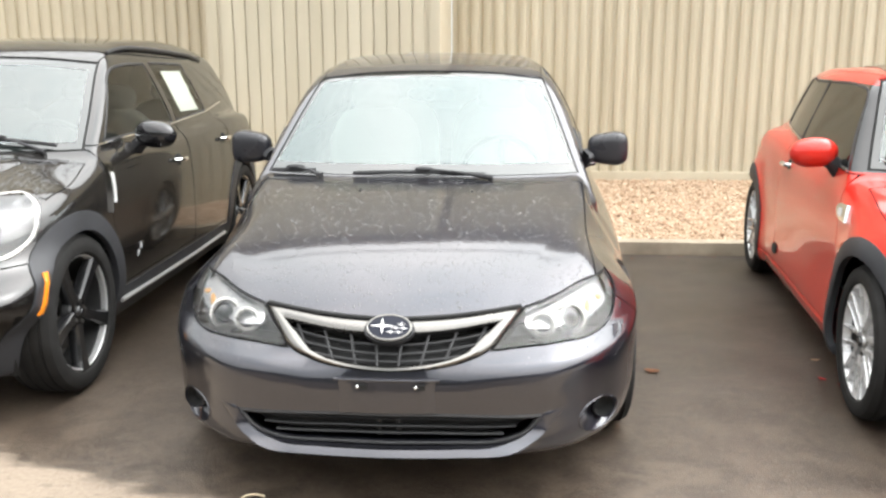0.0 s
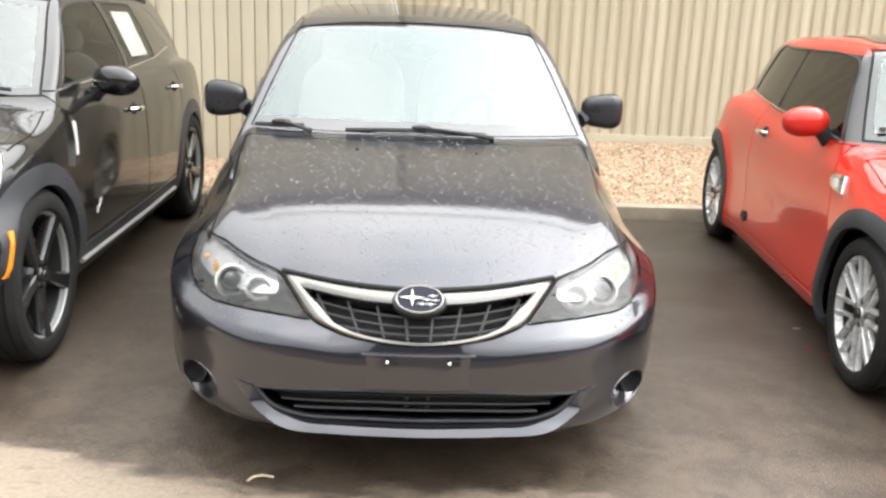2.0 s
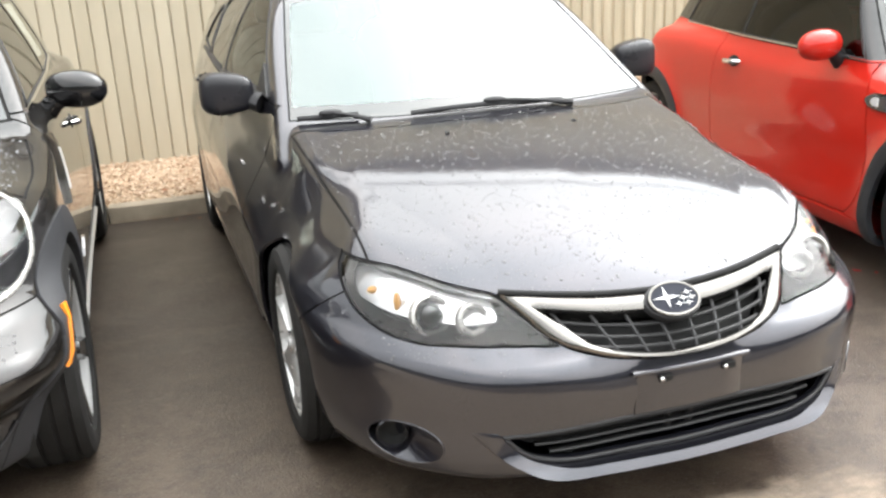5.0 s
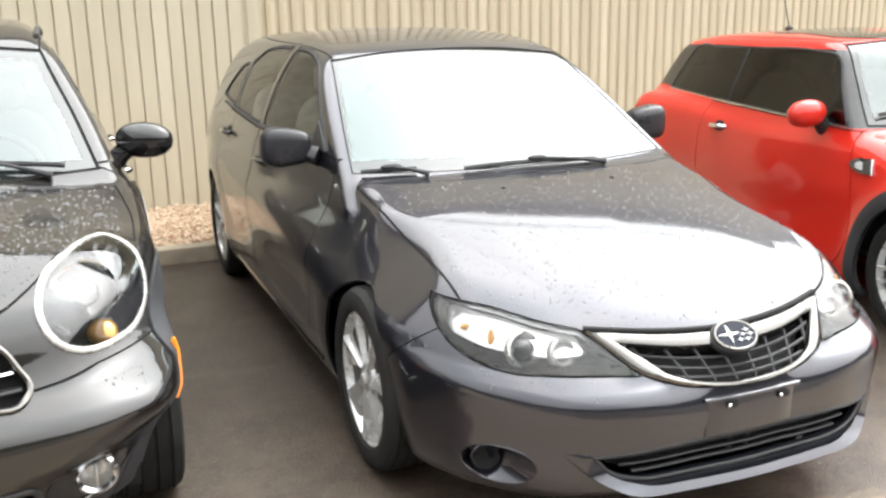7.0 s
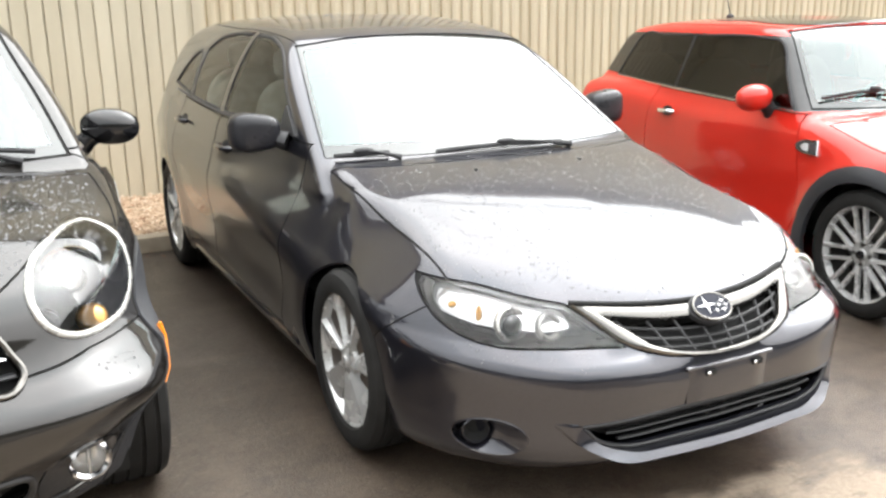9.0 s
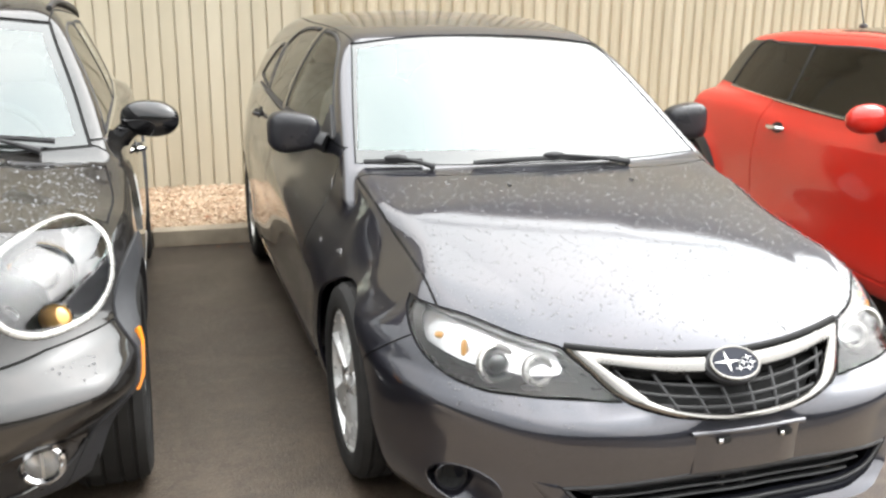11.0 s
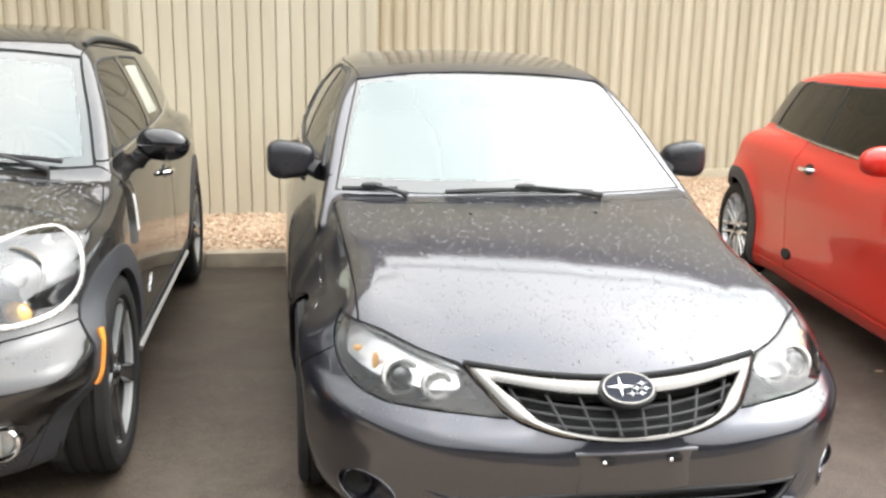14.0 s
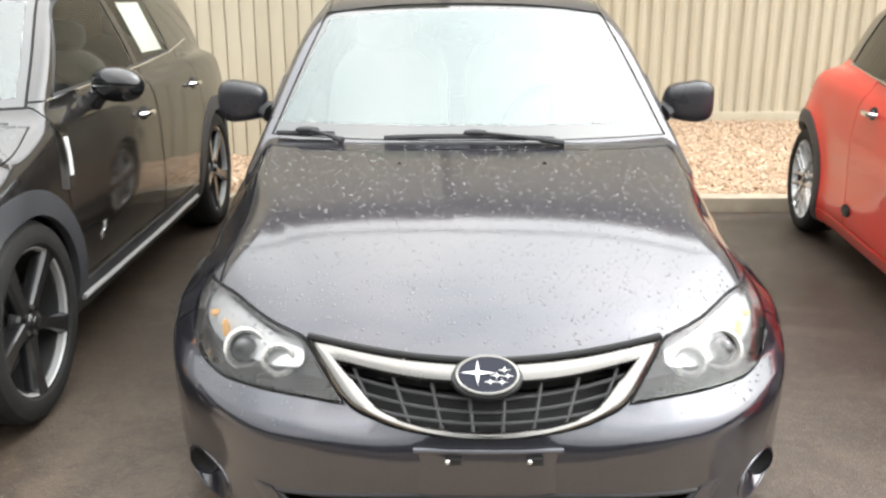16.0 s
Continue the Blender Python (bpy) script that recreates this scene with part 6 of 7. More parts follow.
        part("fog_bar", bm, M_LAMPGREY, fl)
    g = new("grille")
    g.parent = car
    B.make("grille", "grille_backing", M_UNDER, g, off=-0.045, lip=0)
    part("grille_surround", ring_on(B, "front", gin, 0.0085, 0.004), M_SATIN, g, "chrome grille surround")
    zlo, zhi = min(p[1] for p in c.grille), max(p[1] for p in c.grille)
    wid = max(p[0] for p in c.grille)
    for k in range(4):
        z0 = zlo + (zhi - zlo) * (k + 0.8) / 4.6
        row = [x for x in np.linspace(-wid, wid, 60) if in_poly(gin, np.array([[x * 1.03, z0]]))[0]]
        part("slat", fix(strip(B, "front", [(x, z0) for x in np.linspace(row[0], row[-1], 16)], 0.013, -0.014, 0.5)), M_CHROME if (c.kind == "black" and k == 1) else M_TRIM, g)
    B.make("intake", "lower_intake", M_UNDER, car, off=-0.05, lip=0)
    part("intake_rim", ring_on(B, "front", slot, 0.009, 0.0), M_TRIM, car)
    for k in range(2):
        z0 = min(p[1] for p in c.intake) + 0.025 + 0.035 * k
        ww = max(p[0] for p in c.intake) - 0.06
        part("intake_slat", fix(strip(B, "front", [(x, z0) for x in np.linspace(-ww, ww, 14)], 0.008, -0.02, 0.5)), M_TRIM, car)
    wiper(B, car, "wiper", *c.wipers[0])
    wiper(B, car, "wiper", *c.wipers[1])
    yb = c.yw[1][1]
    cabin(car, yb + 0.30, c.dash_z, 0.62, c.hubs[1][0] - 0.1, 0.28, M_SEAT, 0.32, yb + 0.95, 0.42)
    return car, B


BLACK = Small(
    taper=0.05, kind="black", name="crossover_car", label="near-black small five-door crossover with dark wheels, wet paint", paint=M_BLACK, roof_mat=M_BLACK, roof_label="",
    boxy=0.55, yf=[(0.10, 0.24), (0.18, 0.16), (0.26, 0.095), (0.36, 0.030), (0.43, -0.014), (0.48, -0.018), (0.52, -0.010), (0.56, 0.014), (0.60, 0.048), (0.64, 0.058), (0.70, 0.070), (0.78, 0.106), (0.85, 0.183), (0.92, 0.32), (1.1, 0.9)],
    w=[(0.10, 0.68), (0.2, 0.745), (0.3, 0.79), (0.42, 0.812), (0.55, 0.818), (0.72, 0.814), (0.84, 0.804), (0.92, 0.792), (1.0, 0.77), (1.1, 0.73)],
    hc=[(-0.3, 0.70), (0.0, 0.79), (0.12, 0.845), (0.3, 0.896), (0.6, 0.936), (0.9, 0.966), (1.1, 0.984), (1.5, 0.995), (2.2, 1.0), (3.2, 1.04), (4.2, 1.0)],
    yw=[(0.80, 0.76), (0.965, 0.955), (1.1, 1.15), (1.25, 1.385), (1.38, 1.61), (1.46, 1.82), (1.6, 2.4)],
    wg=[(0.80, 0.79), (0.96, 0.745), (1.1, 0.704), (1.25, 0.642), (1.36, 0.586), (1.44, 0.53), (1.6, 0.40)],
    zr=[(1.0, 1.26), (1.6, 1.424), (1.85, 1.468), (2.2, 1.498), (2.7, 1.505), (3.2, 1.480), (3.7, 1.40), (4.2, 1.22)],
    yr=[(0.8, 3.95), (1.0, 3.90), (1.2, 3.80), (1.38, 3.66), (1.55, 3.4)],
    re=[(0.10, 3.80), (0.25, 3.94), (0.5, 3.98), (0.7, 3.96), (0.9, 3.90), (1.1, 3.80)],
    plan=(0.40, 2.6), nose=0.020, tail=0.07, flare=0.004, arch_r=0.348, shoulder=0.06, belly=0.18, ws_k=0.54,
    hubs=((0.722, 0.338), (3.27, 0.338)), hub_x=0.805, tyre=(0.332, 0.250, 0.215), rim_style="five",
    spine=[(0.3, 0.62), (0.9, 0.80), (1.5, 1.0), (1.9, 1.22), (3.2, 1.22), (3.6, 1.0)],
    ws=[(0.0, 0.985), (0.45, 0.982), (0.685, 0.985, 1), (0.63, 1.15), (0.565, 1.31), (0.546, 1.362, 1), (0.3, 1.384), (0.0, 1.392)],
    lamp=[(0.478, 0.790), (0.500, 0.840), (0.555, 0.866), (0.622, 0.874), (0.690, 0.862), (0.738, 0.826), (0.756, 0.765), (0.748, 0.698), (0.712, 0.656), (0.650, 0.645), (0.570, 0.655), (0.515, 0.690), (0.487, 0.735)], lamp_c=(0.622, 0.765),
    fog=(0.568, 0.328, 0.052),
    grille=[(0.0, 0.766), (0.27, 0.758), (0.345, 0.744), (0.392, 0.716), (0.424, 0.664), (0.446, 0.606), (0.432, 0.588), (0.35, 0.586), (0.25, 0.598), (0.0, 0.602)],
    intake=[(0.0, 0.368), (0.36, 0.364), (0.425, 0.352), (0.425, 0.29), (0.37, 0.25), (0.0, 0.245)],
    hood=[(0.0, 0.118), (0.25, 0.145), (0.40, 0.185), (0.47, 0.26), (0.56, 0.45), (0.66, 0.58), (0.745, 0.60, 1), (0.755, 0.80), (0.730, 1.00, 1), (0.45, 0.93), (0.0, 0.885)],
    windows=(("winF", [(1.22, 1.012, 1), (1.42, 1.175), (1.63, 1.325), (1.80, 1.350), (2.13, 1.355, 1), (2.16, 1.035, 1)]),
             ("winR", [(2.235, 1.038, 1), (2.205, 1.357, 1), (2.5, 1.355), (2.78, 1.345, 1), (2.84, 1.060, 1)])),
    doors=(("doorF", [(1.10, 1.0, 1), (1.06, 0.75), (1.10, 0.36, 1), (2.17, 0.36, 1), (2.19, 1.026, 1)]),
           ("doorR", [(2.205, 1.026, 1), (2.185, 0.36, 1), (2.84, 0.36, 1), (2.90, 0.55), (3.0, 0.72), (2.98, 0.9), (2.92, 1.058, 1)])),
    handles=((1.99, 0.845), (2.86, 0.885)), clad_w=0.082, clad_z=0.16, sill_z=0.34, sill_mat=M_CLAD,
    bumper=[(-0.5, 0.0), (-0.5, 0.606), (0.11, 0.606), (0.20, 0.622), (0.45, 0.622), (0.45, 0.0)],
    roof=[(0.0, 1.50), (0.4, 1.52), (0.54, 1.57, 1), (0.56, 2.2), (0.54, 3.0), (0.50, 3.4, 1), (0.0, 3.45)],
    mirror=(0.872, 1.50, 1.022), mirror_mat=M_GLOSSBLK, side_glass=M_SIDEGLASS,
    side_lamp=[(0.352, 0.436), (0.374, 0.436), (0.428, 0.580), (0.406, 0.580)],
    scuttle=[(1.040, 0.708, 1), (1.088, 0.708, 1), (1.112, 0.81), (1.122, 0.925, 1), (1.062, 0.932, 1), (1.060, 0.81)],
    wipers=(((-0.62, 1.10), (-0.05, 1.03), (-0.02, 0.985)), ((0.02, 1.035), (0.58, 1.075), (0.54, 1.035))), dash_z=0.93)

RED = Small(
    taper=0.10, kind="red", name="three_door_car", label="bright red small three-door hatchback with black wheel-arch trim, silver wheels", paint=M_RED, roof_mat=M_RED, roof_label="red roof with a dark glass panel",
    boxy=0.0, yf=[(0.10, 0.20), (0.18, 0.08), (0.26, 0.02), (0.36, 0.0), (0.46, 0.0), (0.54, 0.006), (0.60, 0.025), (0.66, 0.055), (0.72, 0.10), (0.78, 0.18), (0.84, 0.32), (1.0, 0.9)],
    w=[(0.10, 0.73), (0.18, 0.775), (0.26, 0.79), (0.45, 0.782), (0.62, 0.788), (0.76, 0.780), (0.86, 0.765), (0.95, 0.742), (1.05, 0.70)],
    hc=[(-0.3, 0.62), (0.0, 0.70), (0.12, 0.755), (0.3, 0.798), (0.6, 0.848), (0.9, 0.890), (1.1, 0.900), (1.5, 0.905), (2.2, 0.930), (2.9, 0.972), (3.7, 0.96)],
    yw=[(0.78, 0.93), (0.90, 1.06), (1.02, 1.175), (1.15, 1.29), (1.27, 1.405), (1.34, 1.52), (1.44, 2.0)],
    wg=[(0.80, 0.765), (0.92, 0.732), (1.05, 0.688), (1.18, 0.638), (1.29, 0.59), (1.36, 0.53), (1.48, 0.40)],
    zr=[(0.9, 1.19), (1.4, 1.305), (1.7, 1.338), (2.1, 1.352), (2.6, 1.345), (3.0, 1.312), (3.4, 1.22), (3.8, 1.0)],
    yr=[(0.8, 3.50), (0.95, 3.42), (1.1, 3.31), (1.2, 3.23), (1.35, 3.06)],
    re=[(0.10, 3.40), (0.25, 3.55), (0.45, 3.60), (0.65, 3.59), (0.85, 3.54), (1.05, 3.44)],
    plan=(0.36, 3.0), nose=0.06, tail=0.08, flare=0.030, arch_r=0.335, shoulder=0.10, belly=0.14, ws_k=0.7,
    hubs=((0.685, 0.302), (3.225, 0.302)), hub_x=0.785, tyre=(0.300, 0.226, 0.195), rim_style="mesh",
    spine=[(0.3, 0.55), (0.9, 0.74), (1.3, 0.95), (1.7, 1.10), (2.9, 1.10), (3.3, 0.9)],
    ws=[(0.0, 0.915), (0.45, 0.915), (0.665, 0.918, 1), (0.62, 1.08), (0.57, 1.25), (0.556, 1.285, 1), (0.3, 1.304), (0.0, 1.31)],
    lamp=[(0.475, 0.70), (0.500, 0.76), (0.560, 0.80), (0.630, 0.80), (0.690, 0.75), (0.705, 0.68), (0.675, 0.61), (0.61, 0.575), (0.54, 0.585), (0.49, 0.63)], lamp_c=(0.590, 0.690),
    fog=(0.52, 0.30, 0.045),
    grille=[(0.0, 0.635), (0.26, 0.635), (0.35, 0.61), (0.40, 0.56), (0.37, 0.515), (0.30, 0.50), (0.0, 0.495)],
    intake=[(0.0, 0.32), (0.36, 0.32), (0.42, 0.29), (0.40, 0.22), (0.3, 0.20), (0.0, 0.20)],
    hood=[(0.0, 0.075), (0.25, 0.095), (0.45, 0.20), (0.58, 0.30), (0.705, 0.45, 1), (0.715, 0.75), (0.70, 1.02, 1), (0.45, 0.995), (0.0, 0.97)],
    windows=(("winF", [(1.235, 0.905, 1), (1.36, 1.07), (1.49, 1.235), (1.62, 1.252), (2.24, 1.258, 1), (2.27, 0.950, 1)]),
             ("winQ", [(2.285, 0.951, 1), (2.255, 1.258, 1), (2.6, 1.254), (2.88, 1.245), (2.99, 1.11), (3.06, 0.984, 1)])),
    doors=(("doorF", [(1.17, 0.895, 1), (1.13, 0.70), (1.15, 0.30), (1.22, 0.235, 1), (2.42, 0.235, 1), (2.47, 0.45), (2.47, 0.75), (2.44, 0.945, 1)]),),
    handles=((2.26, 0.815),), clad_w=0.072, clad_z=0.13, sill_z=0.225, sill_mat=M_RED,
    bumper=[(-0.5, 0.0), (-0.5, 0.52), (0.10, 0.52), (0.30, 0.54), (0.42, 0.55), (0.42, 0.0)],
    roof=[(0.0, 1.40), (0.4, 1.42), (0.53, 1.47, 1), (0.55, 2.2), (0.50, 2.7), (0.46, 2.9, 1), (0.0, 2.95)],
    mirror=(0.845, 1.40, 0.965), mirror_mat=M_RED, side_glass=M_DARKGLASS,
    side_lamp=[(0.357, 0.414), (0.374, 0.409), (0.432, 0.518), (0.415, 0.526)],
    scuttle=[(0.982, 0.716, 1), (1.09, 0.722), (1.130, 0.738), (1.138, 0.756), (1.11, 0.776), (1.000, 0.786, 1)],
    wipers=(((-0.60, 1.20), (-0.05, 1.13), (-0.02, 1.02)), ((0.02, 1.14), (0.56, 1.19), (0.54, 1.08))), dash_z=0.85)

black_car, BLACK_B = build_small(BLACK)
black_car.matrix_basis = pose(-2.215, 0.315, 0, 0, 0, 0.7)
red_car, RED_B = build_small(RED)
red_car.matrix_basis = pose(2.428, 0.172, 0, 0, 0, -6.2)

# ---- details of the cars ----
def crossover_details(B, car):
    for s in (1, -1):
        # roof rail
        ys = np.linspace(1.78, 3.30, 24)
        P = B.at("top", s * (0.545 - 0.02 * np.abs((ys - 2.4) / 0.9) ** 2), ys, 0.0)
        lift = 0.018 * np.minimum(1, np.minimum((ys - 1.78) / 0.22, (3.30 - ys) / 0.22))
        bm = bmesh.new()
        tube(bm, [(p[0], p[1], p[2] + h) for p, h in zip(P, lift)], 0.012, 8, flat=1.0)
        part("roof_rail", fix(bm), M_TRIM, car)
        # bright sill strip
        part("sill_strip", fix(strip(B, "side", [(1.12, 0.285), (1.6, 0.275), (2.2, 0.272), (2.8, 0.282)], 0.012, 0.010, 0.9, sign=s)), M_RIM_EDGE, car, "satin silver sill strip")
        # small bright shapes behind the front arch
        for y0, z0 in ((1.31, 0.452), (1.345, 0.482)):
            part("door_badge", slab(B, "side", np.array([(y0, z0), (y0 + 0.022, z0 + 0.004), (y0 + 0.030, z0 + 0.034), (y0 + 0.008, z0 + 0.03)]), 0.004, 0.001, s), M_CHROME, car)
        part("corner_blade", fix(strip(B, "front", [(s * 0.51, 0.245), (s * 0.555, 0.262), (s * 0.585, 0.282)], [0.004, 0.010, 0.012], 0.004, 0.6)), M_SATIN, car)
        part("fog_surround", fix(strip(B, "front", spline([(s * 0.43, 0.235), (s * 0.53, 0.248), (s * 0.62, 0.285), (s * 0.665, 0.335)], 5), 0.005, 0.003, 0.8)), M_TRIM, car)
        part("waist_trim", fix(strip(B, "side", [(1.15, 1.0), (1.7, 1.018), (2.2, 1.030), (2.8, 1.050), (3.3, 1.09)], 0.008, 0.002, 0.8, sign=s)), M_CHROME, car, "bright waist trim")
    for s in (1, -1):
        pan = spline([(s * (0.568 + a), 0.328 + b) for a, b in ((-0.115, 0.015), (-0.065, 0.062), (0.0, 0.078), (0.062, 0.052), (0.074, -0.02), (0.03, -0.078), (-0.06, -0.112), (-0.115, -0.10))], 4, True)
        hole = oval(s * 0.568, 0.328, 0.054, 0.054, 40)
        ang = np.arctan2(pan[:, 1] - 0.328, pan[:, 0] - s * 0.568)
        far = np.hypot(pan[:, 1] - 0.328, pan[:, 0] - s * 0.568)
        a = np.linspace(0, 2 * np.pi, 40, endpoint=False)
        reach = np.interp(a, *(lambda o: (ang[o] % (2 * np.pi), far[o]))(np.argsort(ang % (2 * np.pi))), period=2 * np.pi)
        rim = np.stack([s * 0.568 + reach * np.cos(a), 0.328 + reach * np.sin(a)], 1)
        part("fog_panel", band(B, "front", hole, rim, [(0.0, -0.01), (0.0, 0.003), (0.96, 0.003), (1.0, -0.003)]), M_GLOSSBLK, car, "gloss black panel round the fog lamp")
    part("bumper_slot", slab(B, "front", oval(0, 0.548, 0.262, 0.020), 0.003, 0.001), M_UNDER, car)
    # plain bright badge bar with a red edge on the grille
    sq = spline([(0.356, 0.700), (0.334, 0.708), (0.316, 0.698), (0.322, 0.684), (0.336, 0.674), (0.334, 0.658), (0.312, 0.652), (0.292, 0.660)], 5)
    bm = bmesh.new()
    tube(bm, [tuple(p) for p in B.at("front", sq[:, 0], sq[:, 1], -0.004)], 0.0065, 8)
    part("grille_badge", fix(bm), M_CHROME, car)
    bm = bmesh.new()
    tube(bm, [tuple(p) for p in B.at("front", sq[:, 0], sq[:, 1], 0.002)], 0.0022, 6)
    part("grille_badge_inlay", fix(bm), M_REDLENS, car)
    part("cowl_strip", fix(strip(B, "top", [(x, 0.948 + 0.14 * x * x) for x in np.linspace(-0.66, 0.66, 22)], 0.022, -0.012, 0.6)), M_TRIM, car)
    # price sheet inside the rear side window
    P = B.at("side", np.array([2.38, 2.74, 2.76, 2.40]), np.array([1.318, 1.312, 1.075, 1.082]), -0.014, 1)
    bm = bmesh.new()
    a = [bm.verts.new(tuple(p)) for p in P]
    b = [bm.verts.new(tuple(p - np.array([0.003, 0, 0]))) for p in P]
    bm.faces.new(a), bm.faces.new(b[::-1])
    for i in range(4):
        bm.faces.new((a[i], b[i], b[(i + 1) % 4], a[(i + 1) % 4]))
    sheet = part("window_sheet", fix(bm), M_PAPER, None, smooth=False)
    sheet.parent = car
    tagged(sheet, "white paper sheet taped inside the window")


def three_door_details(B, car):
    P = spline([(0.0, 1.52), (0.38, 1.54), (0.44, 1.60), (0.44, 2.0), (0.42, 2.30), (0.0, 2.34)], 5)
    out = both(P)
    part("roof_glass", slab(B, "top", out, 0.004, 0.001), M_GLOSSBLK, car, "dark glass roof panel")
    q = B.at("top", [0.0], [2.72], 0.0)[0]
    bm = bmesh.new()
    ellipsoid(bm, tuple(q + np.array([0, 0, 0.006])), (0.022, 0.035, 0.022), u=14, v=8)
    tube(bm, [tuple(q + np.array([0, 0, 0.02])), tuple(q + np.array([0, 0.04, 0.12])), tuple(q + np.array([0, 0.11, 0.30]))], [0.005, 0.004, 0.002], 6)
    part("aerial", bm, M_TRIM, car)
    for s in (1, -1):
        part("sill_vent", slab(B, "side", oval(2.40, 0.315, 0.058, 0.030), 0.004, 0.004, s), M_UNDER, car)
        for k in range(3):
            part("vent_slat", fix(strip(B, "side", [(2.355, 0.300 + 0.014 * k), (2.445, 0.300 + 0.014 * k)], 0.003, 0.010, sign=s)), M_TRIM, car)
        part("waist_trim", fix(strip(B, "side", [(1.22, 0.902), (1.7, 0.922), (2.27, 0.945), (3.05, 0.978)], 0.007, 0.003, 0.8, sign=s)), M_CHROME, car, "bright waist trim")
    part("cowl_strip", fix(strip(B, "top", [(x, 1.045 + 0.14 * x * x) for x in np.linspace(-0.62, 0.62, 22)], 0.022, -0.012, 0.6)), M_TRIM, car)


crossover_details(BLACK_B, black_car)
three_door_details(RED_B, red_car)


# ---- rain drops on the paint ----
def drops(B, parent, count, x0, x1, y0, y1, seed, lo=0.0016, hi=0.0052, steep=0.75):
    """Low beads of water on the upward skin."""
    r = np.random.RandomState(seed)
    u, v = r.uniform(x0, x1, count), r.uniform(y0, y1, count)
    P = B.hit("top", u, v)
    N = B.normal(P)
    ok = (N[:, 2] > steep) & ~((np.abs(P[:, 0]) < 0.40) & (P[:, 2] > 0.49) & (P[:, 1] < 0.13))
    P, N = P[ok], N[ok]
    n = len(P)
    s = lo + (hi - lo) * r.uniform(0, 1, n) ** 3
    T = np.cross(N, np.array([0.0, 1, 0]))
    T /= np.linalg.norm(T, axis=1)[:, None]
    U = np.cross(N, T)
    k = 7
    a = np.linspace(0, 2 * np.pi, k, endpoint=False)
    V, F = [], []
    wob = r.uniform(0.75, 1.3, (n, k))
    for ring, h in ((1.0, 0.0), (0.72, 0.34)):
        V.append(P[:, None] + (T[:, None] * np.cos(a)[None, :, None] + U[:, None] * np.sin(a)[None, :, None]) * (s[:, None] * ring * wob)[:, :, None] + N[:, None] * (s * h)[:, None, None])
    top = P + N * (s * 0.45)[:, None]
    V = np.concatenate([V[0], V[1], top[:, None]], 1)
    for i in range(k):
        j = (i + 1) % k
        F += [(i, j, k + j), (i, k + j, k + i), (k + i, k + j, 2 * k)]
    F = np.array(F)[None] + (np.arange(n) * (2 * k + 1))[:, None, None]
    me = bpy.data.meshes.new("rain_drops")
    me.from_pydata(V.reshape(-1, 3).tolist(), [], F.reshape(-1, 3).tolist())
    me.shade_smooth()
    me.materials.append(M_WATER)
    ob = new("rain_drops", me)
    ob.matrix_basis = parent.matrix_basis.copy()
    return tagged(ob, "scattered rain drops beaded on car paint", "rain drops", kind="stuff")


M_WATER = mat("water_bead", (0.10, 0.10, 0.105), 0.04, coat=0.0, spec=0.6)
drops(GREY_B, grey_car, 3800, -0.66, 0.66, 0.12, 1.28, 3, 0.0012, 0.0042)
drops(GREY_B, grey_car, 900, -0.70, 0.70, -0.02, 0.40, 8, 0.0012, 0.0036, 0.45)
drops(GREY_B, grey_car, 500, -0.5, 0.5, 2.1, 3.2, 4)
drops(BLACK_B, black_car, 2600, -0.1, 0.72, 0.15, 1.0, 5)
drops(RED_B, red_car, 700, -0.68, 0.3, 0.2, 1.0, 6)


# ---- fallen leaves and litter ----
def leaf(name, label, x, y, z, size, turn, material, curl=0.25):
    bm = bmesh.new()
    n = 9
    L, R, M = [], [], []
    for i in range(n):
        t = i / (n - 1)
        w = size * 0.32 * math.sin(math.pi * min(1, t * 1.02)) ** 0.8
        h = curl * size * (t - 0.5) ** 2 * 1.6 + 0.003
        M.append(bm.verts.new((0, (t - 0.5) * size, h)))
        L.append(bm.verts.new((-w - 1e-4, (t - 0.5) * size, h + curl * w * 0.8)))
        R.append(bm.verts.new((w + 1e-4, (t - 0.5) * size, h + curl * w * 0.6)))
    for A, B_ in ((L, M), (M, R)):
        for i in range(n - 1):
            bm.faces.new((A[i], B_[i], B_[i + 1], A[i + 1]))
    bmesh.ops.solidify(bm, geom=bm.faces[:], thickness=0.0012)
    o = part(name, fix(bm), material)
    o.matrix_basis = pose(x, y, z, 0, 0, turn)
    return tagged(o, label, "leaf", group="fallen leaves")


M_LEAF = mat("dry_leaf", (0.30, 0.13, 0.06), 0.7, noise_scale=60, noise_amt=0.3)
M_LEAFRED = mat("red_leaf", (0.42, 0.03, 0.03), 0.6, noise_scale=60, noise_amt=0.3)
leaf("leaf", "curled brown leaf on wet asphalt", 1.018, 1.384, 0.002, 0.075, 70, M_LEAF)
leaf("leaf", "bright red leaf on wet asphalt", 1.745, 1.321, 0.002, 0.045, 30, M_LEAFRED)
leaf("leaf", "pale curled leaf beside a wheel", 1.80, 1.58, 0.002, 0.05, 100, mat("pale_leaf", (0.5, 0.36, 0.25), 0.7))
leaf("leaf", "red scrap of leaf beside a tyre", 1.80, 1.265, 0.002, 0.028, 140, M_LEAFRED)
leaf("leaf", "brown leaf lying on the gravel", -1.096, 4.168, BED_Z + 0.012, 0.07, 15, M_LEAF)
rl = random.Random(11)
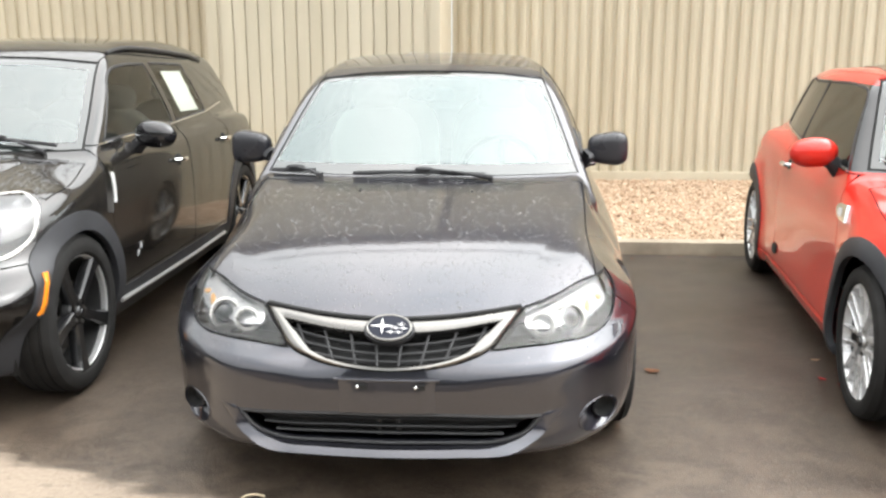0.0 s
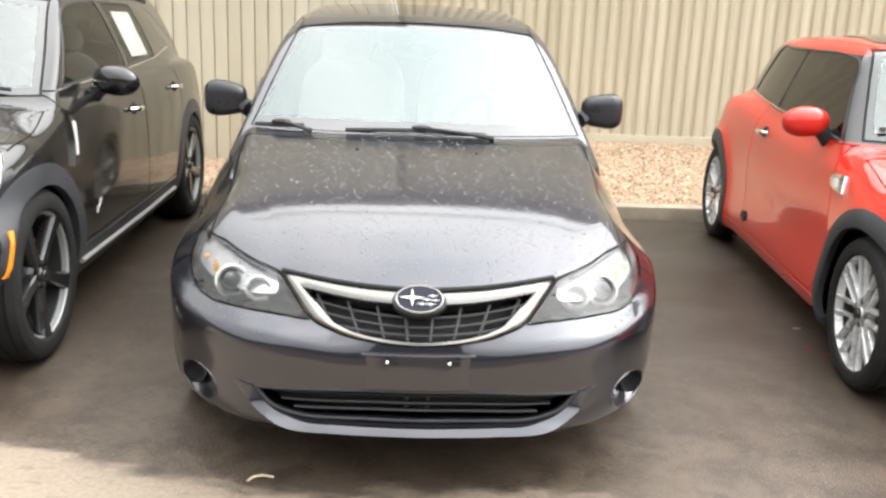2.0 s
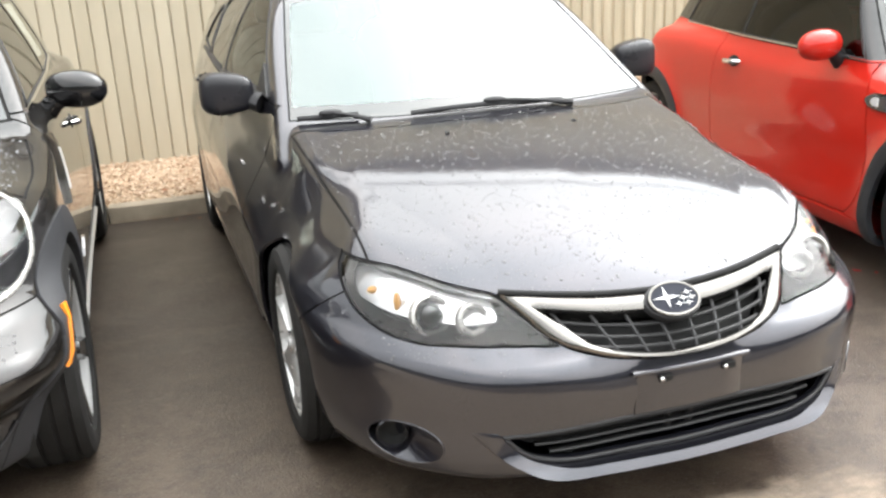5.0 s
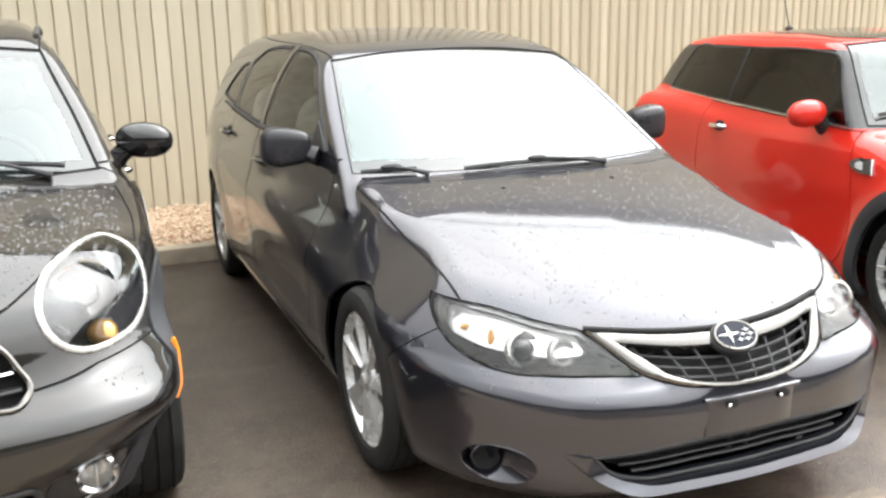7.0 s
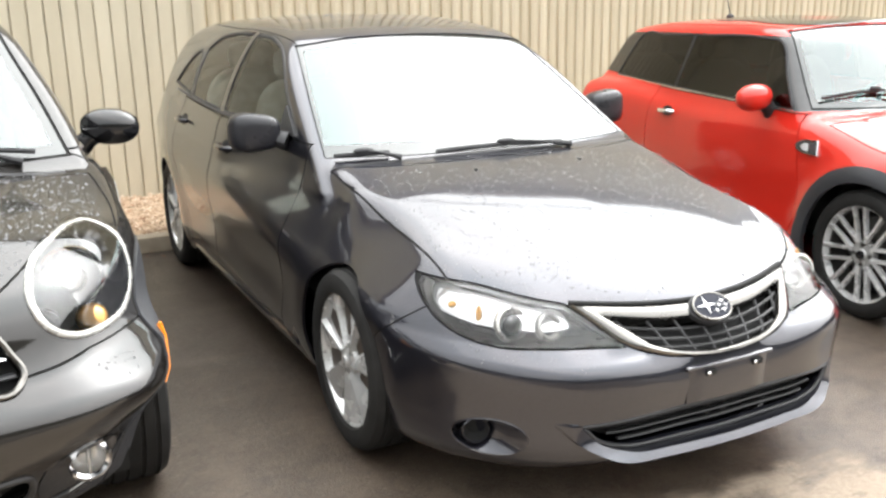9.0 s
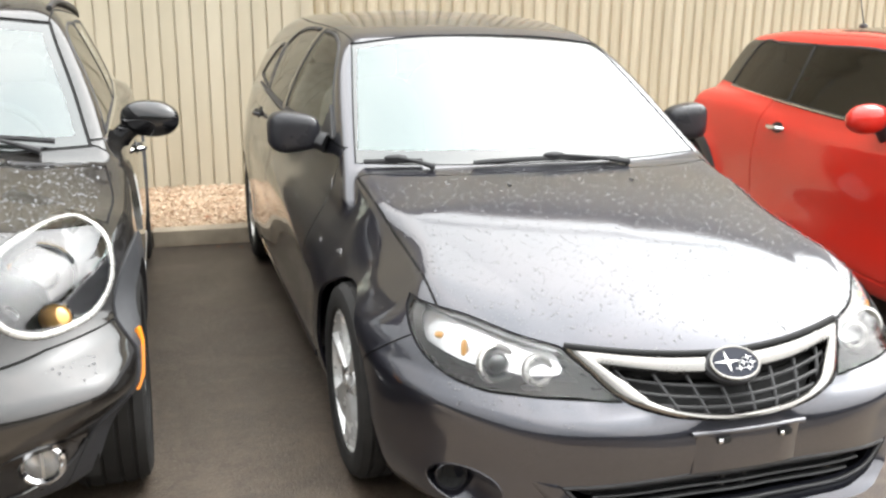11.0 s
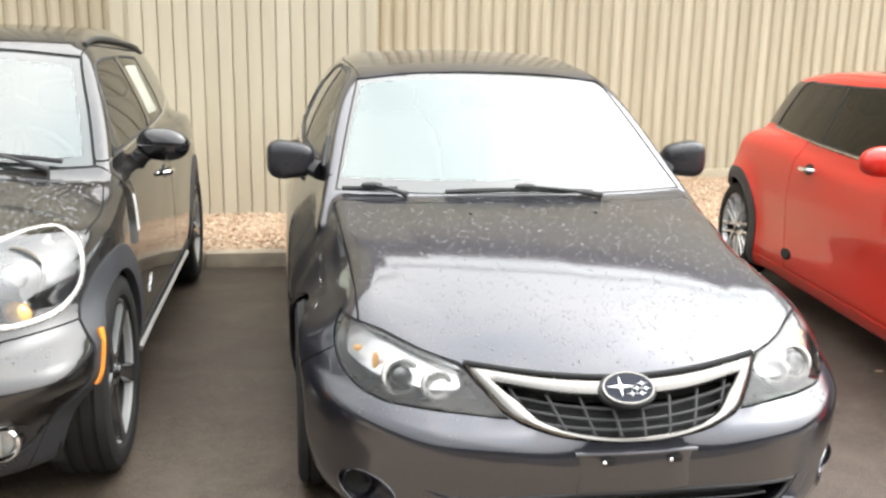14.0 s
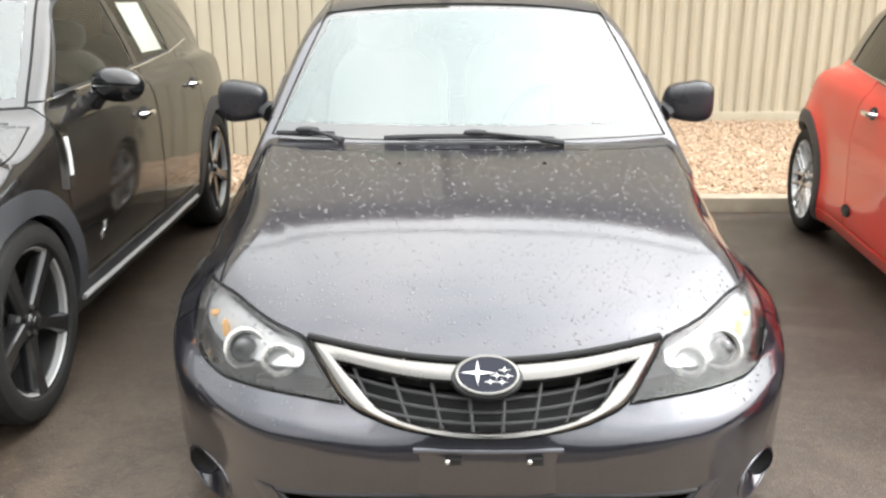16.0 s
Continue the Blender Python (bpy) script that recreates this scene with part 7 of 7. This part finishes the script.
for i in range(16):
    leaf("leaf", "small brown leaf scrap on gravel", rl.uniform(-1.2, 1.9), rl.uniform(4.08, 5.1), BED_Z + 0.012, rl.uniform(0.03, 0.055), rl.uniform(0, 360), M_LEAF)
for i in range(26):
    leaf("leaf", "small leaf scrap along the kerb", rl.uniform(-1.3, 1.9), 3.78 + rl.uniform(-0.12, 0.06), 0.002, rl.uniform(0.018, 0.04), rl.uniform(0, 360), M_LEAF)
bm = bmesh.new()
tube(bm, [(-0.052, 0, 0.006), (-0.03, 0.018, 0.010), (0.005, 0.022, 0.012), (0.03, 0.010, 0.014), (0.05, 0.016, 0.006)], 0.0045, 6)
tw = part("litter_strip", bm, mat("pale_plastic", (0.62, 0.52, 0.36), 0.5))
tw.matrix_basis = pose(-0.455, 0.10, 0, 0, 0, 8) @ Matrix.Diagonal((0.75, 0.9, 0.9, 1))
tagged(tw, "pale curled scrap lying on the ground", "litter")


# ---- final proportions of the grey car: nose a little lower, roof a little higher, tail swung out ----
def settle(ob, shape):
    bpy.context.view_layer.update()
    for o in [ob] + list(ob.children_recursive):
        if o.type != "MESH":
            continue
        if o.data.users > 1:
            o.data = o.data.copy()
        m, n = np.array(o.matrix_world), len(o.data.vertices)
        co = np.empty(n * 3)
        o.data.vertices.foreach_get("co", co)
        q = shape(co.reshape(-1, 3) @ m[:3, :3].T + m[:3, 3])
        q = (q - m[:3, 3]) @ np.linalg.inv(m[:3, :3]).T
        o.data.vertices.foreach_set("co", q.ravel())
        o.data.update()


def grey_shape(P):
    x, y, z = P[:, 0], P[:, 1], P[:, 2]
    return np.stack([
        x * (1.012 + 0.004 * y) - 0.008 * y,
        y * (1 - 0.012 * np.clip(y, 0, 1)),
        z - 0.015 * np.clip(z / 0.45, 0, 1) * np.clip(1 - y / 0.95, 0, 1) + 0.036 * sstep(0.92, 1.32, z)], 1)


settle(grey_car, grey_shape)
for _o in [o for o in bpy.data.objects if o.name.startswith("rain_drops") and abs(o.location.x) < 0.1]:
    settle(_o, grey_shape)
